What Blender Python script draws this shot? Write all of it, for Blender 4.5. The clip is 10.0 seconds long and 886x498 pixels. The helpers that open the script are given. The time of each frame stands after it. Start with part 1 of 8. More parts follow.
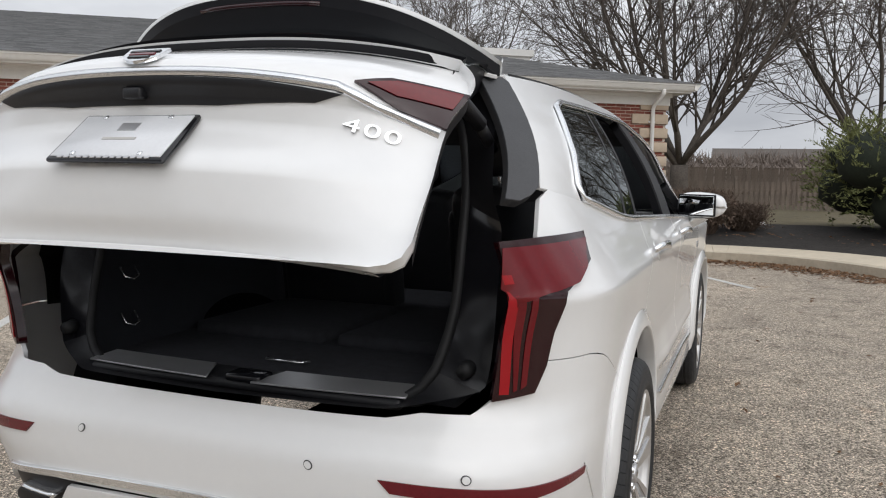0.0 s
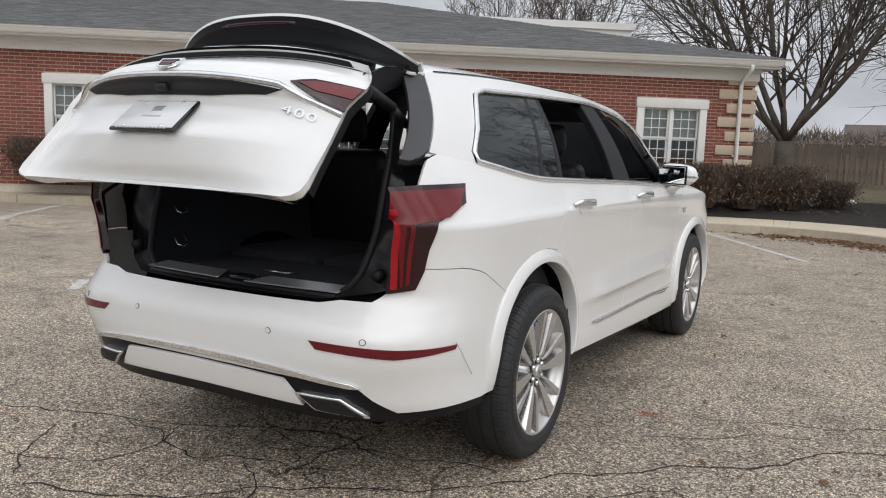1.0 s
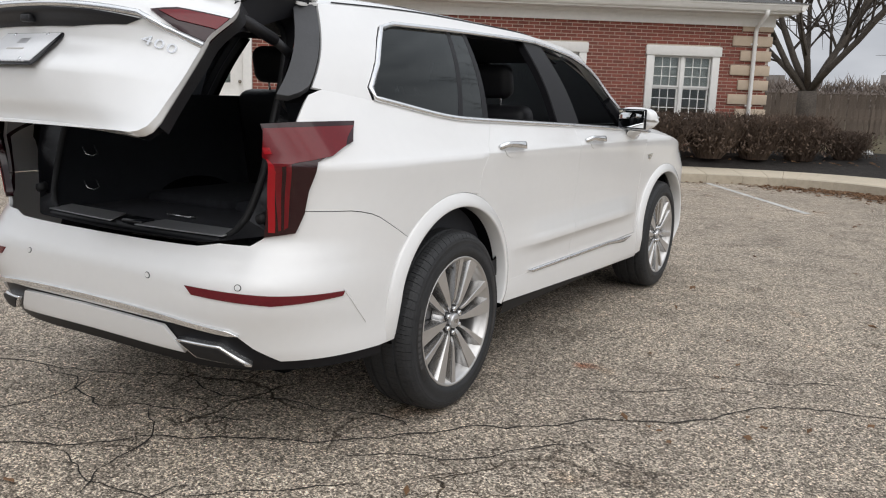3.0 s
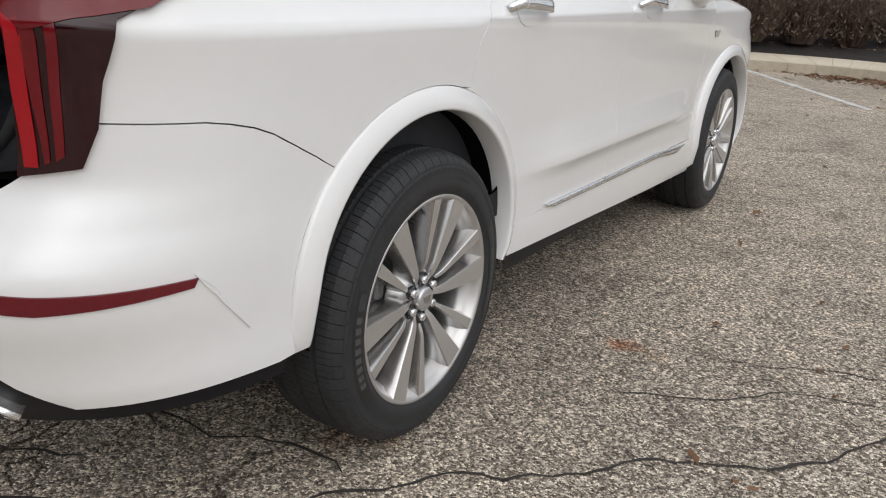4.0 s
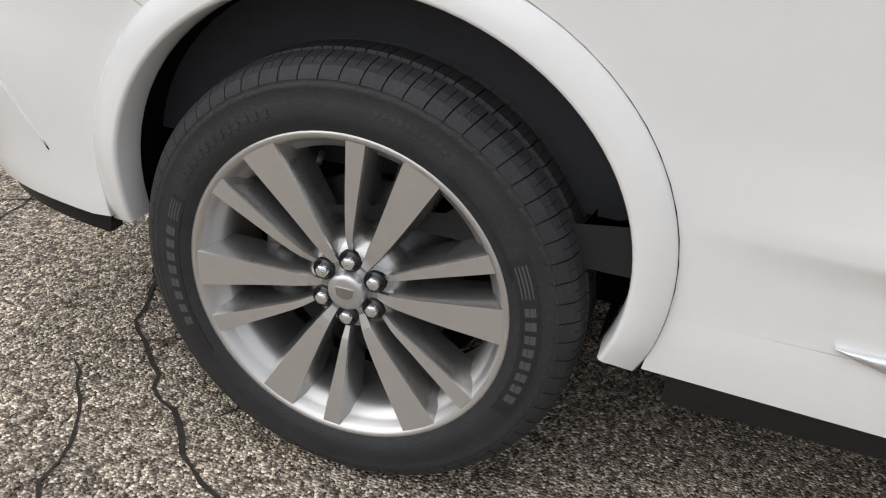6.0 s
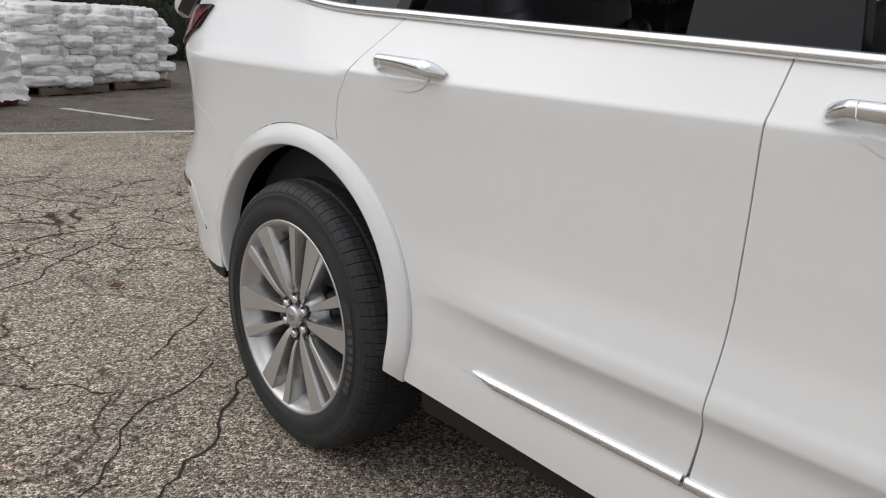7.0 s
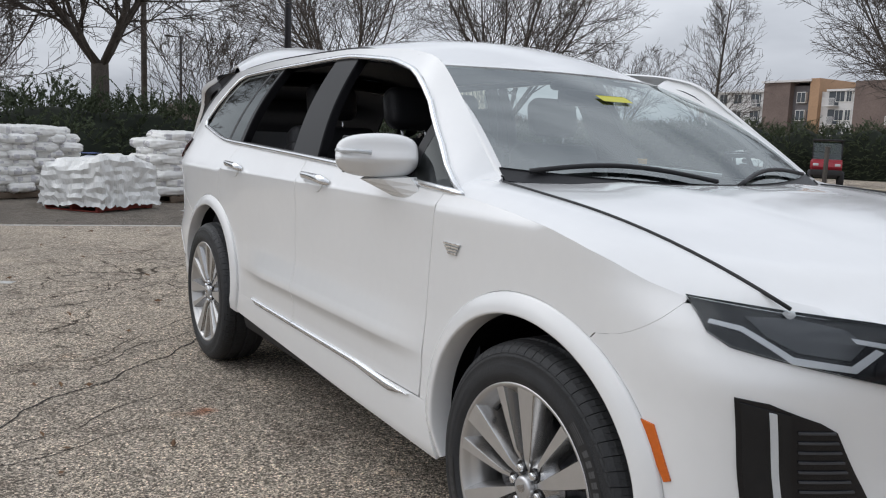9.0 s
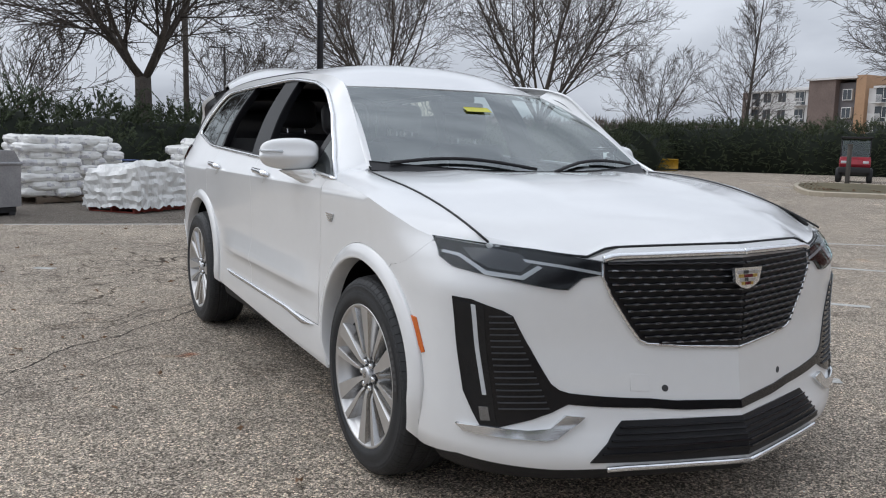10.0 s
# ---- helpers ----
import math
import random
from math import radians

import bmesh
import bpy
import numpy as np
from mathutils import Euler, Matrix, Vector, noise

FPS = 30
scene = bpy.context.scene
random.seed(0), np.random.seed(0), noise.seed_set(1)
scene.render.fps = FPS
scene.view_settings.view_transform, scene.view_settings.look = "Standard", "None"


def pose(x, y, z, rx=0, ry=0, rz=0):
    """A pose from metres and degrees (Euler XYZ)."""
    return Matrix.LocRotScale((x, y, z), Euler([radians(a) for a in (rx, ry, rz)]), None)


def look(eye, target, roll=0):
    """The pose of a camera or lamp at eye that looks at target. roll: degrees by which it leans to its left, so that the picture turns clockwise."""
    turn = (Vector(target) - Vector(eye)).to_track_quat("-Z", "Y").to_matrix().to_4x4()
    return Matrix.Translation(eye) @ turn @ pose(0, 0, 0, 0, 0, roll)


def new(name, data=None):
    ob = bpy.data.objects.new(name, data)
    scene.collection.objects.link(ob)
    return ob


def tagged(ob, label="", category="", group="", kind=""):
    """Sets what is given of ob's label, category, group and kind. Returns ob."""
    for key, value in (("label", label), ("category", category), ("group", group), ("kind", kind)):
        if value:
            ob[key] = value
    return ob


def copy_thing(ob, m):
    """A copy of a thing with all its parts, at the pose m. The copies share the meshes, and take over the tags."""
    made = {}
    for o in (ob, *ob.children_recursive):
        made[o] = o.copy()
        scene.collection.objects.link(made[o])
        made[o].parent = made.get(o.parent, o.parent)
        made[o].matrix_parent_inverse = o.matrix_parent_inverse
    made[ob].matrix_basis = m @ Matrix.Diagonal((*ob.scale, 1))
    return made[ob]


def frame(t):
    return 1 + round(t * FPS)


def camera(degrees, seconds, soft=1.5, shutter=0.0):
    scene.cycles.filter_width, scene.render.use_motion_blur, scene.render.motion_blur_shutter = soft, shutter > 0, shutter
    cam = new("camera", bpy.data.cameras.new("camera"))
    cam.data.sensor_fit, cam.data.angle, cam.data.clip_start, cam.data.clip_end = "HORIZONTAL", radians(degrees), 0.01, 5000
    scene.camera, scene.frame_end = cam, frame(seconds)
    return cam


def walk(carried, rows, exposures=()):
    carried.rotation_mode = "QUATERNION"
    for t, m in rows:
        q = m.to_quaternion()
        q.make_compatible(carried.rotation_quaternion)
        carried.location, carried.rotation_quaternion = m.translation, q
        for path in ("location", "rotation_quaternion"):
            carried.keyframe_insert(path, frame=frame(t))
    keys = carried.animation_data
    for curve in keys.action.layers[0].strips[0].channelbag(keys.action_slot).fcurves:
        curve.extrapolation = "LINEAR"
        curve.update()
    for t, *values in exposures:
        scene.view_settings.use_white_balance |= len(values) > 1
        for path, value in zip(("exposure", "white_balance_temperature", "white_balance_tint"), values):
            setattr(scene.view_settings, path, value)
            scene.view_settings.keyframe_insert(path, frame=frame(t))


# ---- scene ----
cam = camera(57.4, 10.0, soft=1.1)
PATH = [
    (0, (1.281, -2.663, 1.352), (0.565, -0.804, 1.169), 1.0),
    (0.5, (1.769, -3.004, 1.357), (0.923, -1.209, 1.105), 2.1),
    (1, (2.254, -3.232, 1.358), (1.285, -1.501, 1.099), 2.0),
    (1.5, (2.677, -3.439, 1.367), (1.625, -1.758, 1.11), 1.7),
    (2, (2.933, -3.587, 1.377), (1.851, -1.925, 1.115), 1.6),
    (2.5, (2.861, -3.389, 1.35), (1.798, -1.722, 1.051), 1.6),
    (3, (2.601, -2.862, 1.314), (1.586, -1.179, 0.94), 1.9),
    (3.2, (2.455, -2.622, 1.287), (1.455, -0.941, 0.872), 2.1),
    (4.3, (1.858, -1.267, 1.158), (0.832, 0.266, 0.386), 4.9),
    (4.5, (1.799, -1.028, 1.138), (0.673, 0.389, 0.287), 5.6),
    (5, (1.76, -0.54, 1.057), (0.298, 0.389, 0.057), 6.5),
    (5.5, (1.91, -0.146, 1.048), (0.198, 0.132, 0.053), 6.1),
    (5.7, (1.941, 0.072, 1.045), (0.202, 0.03, 0.058), 6.0),
    (6.8, (2.076, 1.547, 1.197), (0.708, 0.229, 0.57), 2.5),
    (7, (2.085, 1.829, 1.186), (0.784, 0.405, 0.656), 3.0),
    (7.5, (2.138, 2.438, 1.228), (0.941, 0.889, 0.817), 3.2),
    (8, (2.183, 3.099, 1.242), (1.045, 1.488, 0.912), 3.5),
    (8.5, (2.24, 3.742, 1.244), (1.139, 2.096, 0.965), 2.8),
    (9, (2.21, 4.416, 1.265), (1.154, 2.739, 0.999), 2.3),
    (9.5, (2.221, 5.03, 1.269), (1.21, 3.324, 1.007), 1.7),
    (10, (2.166, 5.631, 1.274), (1.206, 3.896, 1.014), 1.4),
]
walk(cam, [(t, look(e, a, r)) for t, e, a, r in PATH], [(0, 0.08, 6500, 10), (3, 0.12, 6500, 10), (4.5, 0.08, 6500, 10), (5.0, 0.20, 6500, 10), (5.5, 0.34, 6500, 10), (6.2, 0.10, 6500, 10), (7, -0.14, 6500, 10), (8.5, -0.10, 6350, 10), (10, -0.06, 6100, 10)])

# ---- light: an overcast winter sky ----
world = bpy.data.worlds.new("overcast_sky")
scene.world = world
world.use_nodes = True
wn, wl = world.node_tree.nodes, world.node_tree.links
back = wn["Background"]
sky = wn.new("ShaderNodeTexSky")
sky.sky_type, sky.sun_disc = "NISHITA", False
sky.sun_elevation, sky.sun_rotation = radians(38), radians(150)
sky.air_density, sky.dust_density = 1.6, 4.0
dull = wn.new("ShaderNodeHueSaturation")
dull.inputs["Saturation"].default_value = 0.12
dull.inputs["Value"].default_value = 0.10
wl.new(sky.outputs[0], dull.inputs["Color"])
where = wn.new("ShaderNodeTexCoord")
squash = wn.new("ShaderNodeMapping")
squash.inputs["Scale"].default_value = (1.6, 1.6, 5.0)
wl.new(where.outputs["Generated"], squash.inputs[0])
cloud = wn.new("ShaderNodeTexNoise")
cloud.inputs["Scale"].default_value, cloud.inputs["Detail"].default_value = 1.6, 6.0
wl.new(squash.outputs[0], cloud.inputs["Vector"])
ramp = wn.new("ShaderNodeValToRGB")
ramp.color_ramp.elements[0].position, ramp.color_ramp.elements[0].color = 0.36, (0.58, 0.61, 0.67, 1)
ramp.color_ramp.elements[1].position, ramp.color_ramp.elements[1].color = 0.62, (0.97, 1.0, 1.055, 1)
wl.new(cloud.outputs[0], ramp.inputs[0])
veil = wn.new("ShaderNodeMix")
veil.data_type = "RGBA"
veil.inputs[0].default_value = 0.8
wl.new(dull.outputs[0], veil.inputs[6])
wl.new(ramp.outputs[0], veil.inputs[7])
# an overcast sky is brightest overhead
split = wn.new("ShaderNodeSeparateXYZ")
wl.new(where.outputs["Generated"], split.inputs[0])
height = wn.new("ShaderNodeMapRange")
height.inputs[1].default_value, height.inputs[2].default_value = 0.05, 0.9
height.inputs[3].default_value, height.inputs[4].default_value = 0.98, 1.56
wl.new(split.outputs[2], height.inputs[0])
lift = wn.new("ShaderNodeVectorMath")
lift.operation = "SCALE"
wl.new(veil.outputs[2], lift.inputs[0])
wl.new(height.outputs[0], lift.inputs[3])
wl.new(lift.outputs[0], back.inputs[0])
back.inputs[1].default_value = 0.86
sun = new("sun", bpy.data.lights.new("sun", "SUN"))
sun.data.energy, sun.data.angle, sun.data.color = 0.9, radians(75), (1.0, 0.97, 0.93)
sun.matrix_world = look((10, -6, 12), (0, 0, 0))
scene.view_settings.exposure = 0.0

# ---- materials ----
def mat(name, colour, rough=0.5, metal=0.0, coat=0.0, vary=0.0, scale=8.0, bump=0.0, bump_scale=60.0, trans=0.0, ior=1.45, spec=0.5, emit=0.0, per_piece=0.0, detail=4.0, dark=None):
    """A surface with two scales of noise in its colour and a fine relief."""
    m = bpy.data.materials.new(name)
    m.use_nodes = True
    n, l = m.node_tree.nodes, m.node_tree.links
    b = n["Principled BSDF"]
    c = (*colour, 1)
    b.inputs["Base Color"].default_value = c
    b.inputs["Roughness"].default_value = rough
    b.inputs["Metallic"].default_value = metal
    b.inputs["Coat Weight"].default_value = coat
    b.inputs["Coat Roughness"].default_value = 0.04
    b.inputs["Transmission Weight"].default_value = trans
    b.inputs["IOR"].default_value = ior
    b.inputs["Specular IOR Level"].default_value = spec
    if emit:
        b.inputs["Emission Color"].default_value = c
        b.inputs["Emission Strength"].default_value = emit
    pos = n.new("ShaderNodeTexCoord")
    if vary or per_piece:
        big = n.new("ShaderNodeTexNoise")
        big.inputs["Scale"].default_value, big.inputs["Detail"].default_value = scale, detail
        fine = n.new("ShaderNodeTexNoise")
        fine.inputs["Scale"].default_value, fine.inputs["Detail"].default_value = scale * 9, 3.0
        l.new(pos.outputs["Object"], big.inputs["Vector"])
        l.new(pos.outputs["Object"], fine.inputs["Vector"])
        add = n.new("ShaderNodeMath")
        add.operation = "ADD"
        l.new(big.outputs[0], add.inputs[0])
        l.new(fine.outputs[0], add.inputs[1])
        last = add
        if per_piece:
            info = n.new("ShaderNodeObjectInfo")
            isle = n.new("ShaderNodeNewGeometry")
            for out in (info.outputs["Random"], isle.outputs["Random Per Island"]):
                k = n.new("ShaderNodeMath")
                k.operation = "MULTIPLY_ADD"
                k.inputs[1].default_value = per_piece
                l.new(out, k.inputs[0])
                l.new(last.outputs[0], k.inputs[2])
                last = k
        span = n.new("ShaderNodeMapRange")
        span.inputs[1].default_value, span.inputs[2].default_value = 0.55, 1.45 + 2 * per_piece
        l.new(last.outputs[0], span.inputs[0])
        mix = n.new("ShaderNodeMix")
        mix.data_type = "RGBA"
        lo = dark or tuple(v * (1 - vary) for v in colour)
        mix.inputs[6].default_value = (*lo, 1)
        mix.inputs[7].default_value = (*(min(1, v * (1 + vary)) for v in colour), 1)
        l.new(span.outputs[0], mix.inputs[0])
        l.new(mix.outputs[2], b.inputs["Base Color"])
    if bump:
        grain = n.new("ShaderNodeTexNoise")
        grain.inputs["Scale"].default_value, grain.inputs["Detail"].default_value = bump_scale, 5.0
        l.new(pos.outputs["Object"], grain.inputs["Vector"])
        bp = n.new("ShaderNodeBump")
        bp.inputs["Strength"].default_value, bp.inputs["Distance"].default_value = bump, 0.01
        l.new(grain.outputs[0], bp.inputs["Height"])
        l.new(bp.outputs[0], b.inputs["Normal"])
    return m


paint = mat("white_paint", (0.82, 0.82, 0.815), 0.26, 0.0, 0.8, 0.015, 3.0)
black_gloss = mat("black_gloss", (0.008, 0.008, 0.010), 0.16, 0, 0.05, 0.1, 20)
black_plastic = mat("black_plastic", (0.012, 0.012, 0.014), 0.45, 0, 0, 0.2, 12, 0.15, 400)
well_felt = mat("wheel_well_felt", (0.004, 0.004, 0.005), 0.95, 0, 0, 0.3, 20, spec=0.08)
# black of rubber seals, and of the shade drawn into body gaps
seal_and_gap_shade = mat("seal_and_gap_shade", (0.012, 0.012, 0.013), 0.6, 0, 0, 0.2, 20)
tyre_rubber = mat("tyre_rubber", (0.031, 0.032, 0.034), 0.55, 0, 0, 0.25, 18, 0.2, 250, spec=0.35)
tyre_patch = mat("smooth_sidewall_patch", (0.020, 0.020, 0.021), 0.45, 0, 0, 0.15, 30)
tyre_mark = mat("tyre_lettering", (0.075, 0.075, 0.076), 0.7, 0, 0, 0.15, 30)
chrome = mat("chrome", (0.84, 0.85, 0.86), 0.15, 0.9, 0, 0.04, 15)
satin = mat("satin_metal", (0.62, 0.62, 0.63), 0.30, 0.8, 0, 0.05, 25)
alloy = mat("machined_alloy", (0.60, 0.59, 0.58), 0.38, 0.80, 0.3, 0.04, 30)
alloy_dark = mat("painted_alloy", (0.45, 0.445, 0.44), 0.20, 0.9, 0.3, 0.06, 25)
spoke_face = mat("machined_spoke_face", (0.56, 0.545, 0.53), 0.34, 0.65, 0.25, 0.05, 40)
brake = mat("brake_iron", (0.10, 0.10, 0.105), 0.45, 0.8, 0, 0.3, 30)
caliper_m = mat("caliper_grey", (0.22, 0.22, 0.23), 0.5, 0.5, 0, 0.2, 25)
trim_fabric = mat("interior_trim", (0.026, 0.028, 0.034), 0.75, 0, 0, 0.2, 25, 0.2, 300)
carpet = mat("cargo_carpet", (0.036, 0.037, 0.044), 0.95, 0, 0, 0.35, 30, 0.5, 500)
leather = mat("black_leather", (0.020, 0.020, 0.023), 0.5, 0, 0, 0.2, 20, 0.25, 200)
red_lens = mat("red_lens", (0.14, 0.003, 0.007), 0.14, 0, 0.3, 0.15, 12)
red_dark = mat("dark_red_lens", (0.022, 0.002, 0.004), 0.10, 0, 0.3, 0.1, 12)
red_bright = mat("bright_red_strip", (0.36, 0.004, 0.010), 0.2, 0, 0.3, 0.1, 40)
red_refl = mat("red_reflector", (0.13, 0.006, 0.012), 0.2, 0, 0.3, 0.2, 120)
amber = mat("amber_reflector", (0.62, 0.13, 0.012), 0.2, 0, 0.4, 0.12, 120)
lamp_glass = mat("smoked_lamp_glass", (0.009, 0.010, 0.012), 0.10, 0.0, 0.12, 0.3, 14)
pillar_black = mat("satin_black_pillar", (0.011, 0.011, 0.013), 0.40, 0, 0.0, 0.1, 20, spec=0.22)
wedge_plastic = mat("grey_moulded_plastic", (0.055, 0.056, 0.060), 0.5, 0, 0, 0.12, 15, 0.1, 300)
lamp_inner = mat("lamp_reflector", (0.30, 0.305, 0.31), 0.18, 0.8, 0, 0.35, 18)
lamp_deep = mat("dark_lamp_reflector", (0.075, 0.078, 0.082), 0.14, 0.6, 0.3, 0.3, 18)
mirror_m = mat("mirror_silver", (0.80, 0.82, 0.83), 0.02, 1.0)
lamp_bar = mat("clear_lamp_bar", (0.62, 0.64, 0.66), 0.18, 0.1, 0.4, 0.08, 40)
yellow = mat("yellow_sticker", (0.58, 0.56, 0.05), 0.5, 0, 0, 0.06, 30)
ink = mat("dark_ink", (0.05, 0.05, 0.05), 0.6)


def pane(name, tint, alpha, rough=0.0, gloss=0.35):
    """Thin window glass: mostly see-through, with a mirror-like sheen."""
    m = bpy.data.materials.new(name)
    m.use_nodes = True
    n, l = m.node_tree.nodes, m.node_tree.links
    out = n["Material Output"]
    n.remove(n["Principled BSDF"])
    clear = n.new("ShaderNodeBsdfTransparent")
    clear.inputs[0].default_value = (*tint, 1)
    shine = n.new("ShaderNodeBsdfGlossy")
    shine.inputs["Roughness"].default_value = rough
    shine.inputs["Color"].default_value = (0.9, 0.95, 0.95, 1)
    fres = n.new("ShaderNodeFresnel")
    fres.inputs[0].default_value = 1.0 + gloss
    mix = n.new("ShaderNodeMixShader")
    l.new(fres.outputs[0], mix.inputs[0])
    l.new(clear.outputs[0], mix.inputs[1])
    l.new(shine.outputs[0], mix.inputs[2])
    l.new(mix.outputs[0], out.inputs[0])
    return m


glass_clear = pane("windscreen_glass", (0.68, 0.77, 0.74), 1, 0.0, 2.0)
lamp_cover = pane("lamp_cover", (0.86, 0.87, 0.88), 1, 0.0, 0.30)
glass_dark = pane("privacy_glass", (0.035, 0.038, 0.043), 1, 0.0, 0.40)
glass_house = pane("window_glass", (0.75, 0.78, 0.78), 1, 0.0, 0.55)
# ---- the car's skin ----
def smooth(pts):
    """A smooth monotone curve through (t, value) pairs, flat beyond its ends."""
    t = [p[0] for p in pts]
    v = [p[1] for p in pts]
    n = len(t)
    d = [(v[i + 1] - v[i]) / (t[i + 1] - t[i]) for i in range(n - 1)]
    m = [0.0] * n
    for i in range(1, n - 1):
        if d[i - 1] * d[i] > 0:
            m[i] = 2 * d[i - 1] * d[i] / (d[i - 1] + d[i])
    m[0], m[-1] = d[0], d[-1]

    def f(x):
        if x <= t[0]:
            return v[0]
        if x >= t[-1]:
            return v[-1]
        i = 0
        while x > t[i + 1]:
            i += 1
        h = t[i + 1] - t[i]
        a = (x - t[i]) / h
        return ((1 + 2 * a) * (1 - a) ** 2 * v[i] + a * (1 - a) ** 2 * h * m[i]
                + a * a * (3 - 2 * a) * v[i + 1] + a * a * (a - 1) * h * m[i + 1])
    return f


# side profile: half width over height; plan: rounded ends
YR, YF = -0.15, 3.00
half = smooth([(0.20, 0.86), (0.27, 0.915), (0.33, 0.934), (0.42, 0.938), (0.48, 0.936), (0.66, 0.937), (0.72, 0.937), (0.80, 0.940), (0.95, 0.947), (1.055, 0.9545), (1.074, 0.955), (1.086, 0.9475), (1.16, 0.905), (1.24, 0.862), (1.34, 0.808)])
crest = smooth([(0.50, 0.0), (0.56, 0.004), (0.585, 0.012), (0.612, 0.0245), (0.625, 0.024), (0.66, 0.016), (0.74, 0.003), (0.80, 0.0)])
crest_run = smooth([(0.47, 0.0), (0.62, 0.35), (0.90, 1.0), (2.0, 1.0), (2.2, 0.55), (2.36, 0.0)])
rear_len = smooth([(0.20, 0.78), (0.36, 0.86), (0.44, 0.90), (0.60, 0.925), (0.68, 0.92), (0.76, 0.87), (0.82, 0.83), (1.0, 0.86), (1.2, 0.90), (1.35, 0.96)])
rear_pow = smooth([(0.2, 3.4), (0.5, 4.0), (0.66, 4.8), (0.74, 4.5), (0.85, 4.4), (1.0, 4.2), (1.13, 4.5), (1.2, 4.6), (1.4, 4.0)])
front_len = smooth([(0.18, 0.60), (0.22, 0.635), (0.28, 0.645), (0.40, 0.605), (0.55, 0.58), (0.67, 0.567), (0.80, 0.567), (0.92, 0.562), (0.98, 0.525), (1.05, 0.44)])
front_pow = smooth([(0.2, 4.0), (0.5, 5.0), (0.8, 5.2), (0.9, 3.8), (0.97, 2.8), (1.05, 2.5)])


def prow(x):
    """How far the nose runs out to a blunt point ahead of the corners."""
    return 0.215 * max(0.0, 1 - x / 0.9) ** 1.05


belt = smooth([(-1.0, 1.36), (-0.43, 1.283), (0.1, 1.210), (0.42, 1.197), (1.35, 1.163), (2.43, 1.115), (2.9, 1.075), (3.1, 1.03), (3.33, 0.962), (3.8, 0.95)])
taper = smooth([(-0.15, 0.0), (0.8, 0.004), (1.5, 0.006), (2.4, 0.012), (2.95, 0.030)])


def wid(y, z):
    return half(z) + taper(y) + crest(z) * crest_run(y)


def low(s, z):
    """Lower body: s 0 to 1 rear centre to rear corner, 1 to 2 along the side, 2 to 3 to the front centre."""
    if s <= 1:
        a = max(0.0, s) * math.pi / 2
        n = rear_pow(z)
        return Vector((wid(YR, z) * math.sin(a) ** (2 / n), YR - rear_len(z) * max(0.0, math.cos(a)) ** (2 / n), z))
    if s >= 2:
        a = max(0.0, 3 - s) * math.pi / 2
        n = front_pow(z)
        x = wid(YF, z) * math.sin(a) ** (2 / n)
        return Vector((x, YF + front_len(z) * max(0.0, math.cos(a)) ** (2 / n) + prow(x), z))
    y = YR + (s - 1) * (YF - YR)
    return Vector((wid(y, z), y, z))


def s_y(y, z):
    """The s of a place on the side at length y."""
    if y < YR:
        q = min(1.0, (YR - y) / rear_len(z))
        return math.acos(q ** (rear_pow(z) / 2)) * 2 / math.pi
    if y > YF:
        q = min(1.0, (y - YF) / front_len(z))
        return 3 - math.acos(q ** (front_pow(z) / 2)) * 2 / math.pi
    return 1 + (y - YR) / (YF - YR)


def s_rear(x, z):
    return math.asin(min(1.0, x / wid(YR, z)) ** (rear_pow(z) / 2)) * 2 / math.pi


def s_front(x, z):
    return 3 - math.asin(min(1.0, x / wid(YF, z)) ** (front_pow(z) / 2)) * 2 / math.pi


roof_z = smooth([(-0.75, 1.60), (-0.5, 1.625), (0.3, 1.65), (1.0, 1.645), (1.6, 1.61), (1.87, 1.565), (2.1, 1.42), (2.43, 1.165)])
roof_x = smooth([(-0.9, 0.60), (-0.2, 0.64), (0.6, 0.65), (1.4, 0.655), (1.87, 0.675), (2.43, 0.77)])


def cabin(y, v):
    """Cabin side: v 0 at the belt, 1 at the roof's edge."""
    z0 = belt(y)
    s = s_y(y, z0)
    a = low(s, z0)
    x1, z1 = roof_x(y), roof_z(y)
    bulge = 0.03 * math.sin(math.pi * v) * min(1.0, max(0.0, (z1 - z0) / 0.4))
    return Vector((a.x + (x1 - a.x) * v + bulge, y, z0 + (z1 - z0) * v))

# ---- mesh tools ----
def ob_mesh(name, verts, faces, material, parent=None, label="", normals=None, flat=False):
    me = bpy.data.meshes.new(name)
    me.from_pydata([tuple(v) for v in verts], [], faces)
    me.materials.append(material)
    if not flat:
        me.polygons.foreach_set("use_smooth", [True] * len(me.polygons))
    if normals:
        me.normals_split_custom_set_from_vertices([tuple(n) for n in normals])
    me.update()
    ob = new(name, me)
    if parent:
        ob.parent = parent
    if label:
        ob["label"] = label
    return ob


def part(name, bm, material, parent, label="", flat=False):
    me = bpy.data.meshes.new(name)
    bm.to_mesh(me)
    bm.free()
    me.materials.append(material)
    if not flat:
        me.polygons.foreach_set("use_smooth", [True] * len(me.polygons))
    ob = new(name, me)
    if parent:
        ob.parent = parent
    if label:
        ob["label"] = label
    return ob


def cut(poly, axis, value, keep_above):
    out = []
    for i, p in enumerate(poly):
        q = poly[(i + 1) % len(poly)]
        a, b = p[axis] - value, q[axis] - value
        if not keep_above:
            a, b = -a, -b
        if a >= 0:
            out.append(p)
        if (a > 0 > b) or (a < 0 < b):
            t = a / (a - b)
            out.append((p[0] + (q[0] - p[0]) * t, p[1] + (q[1] - p[1]) * t))
    return out


def area(poly):
    return 0.5 * sum(poly[i][0] * poly[(i + 1) % len(poly)][1] - poly[(i + 1) % len(poly)][0] * poly[i][1] for i in range(len(poly)))


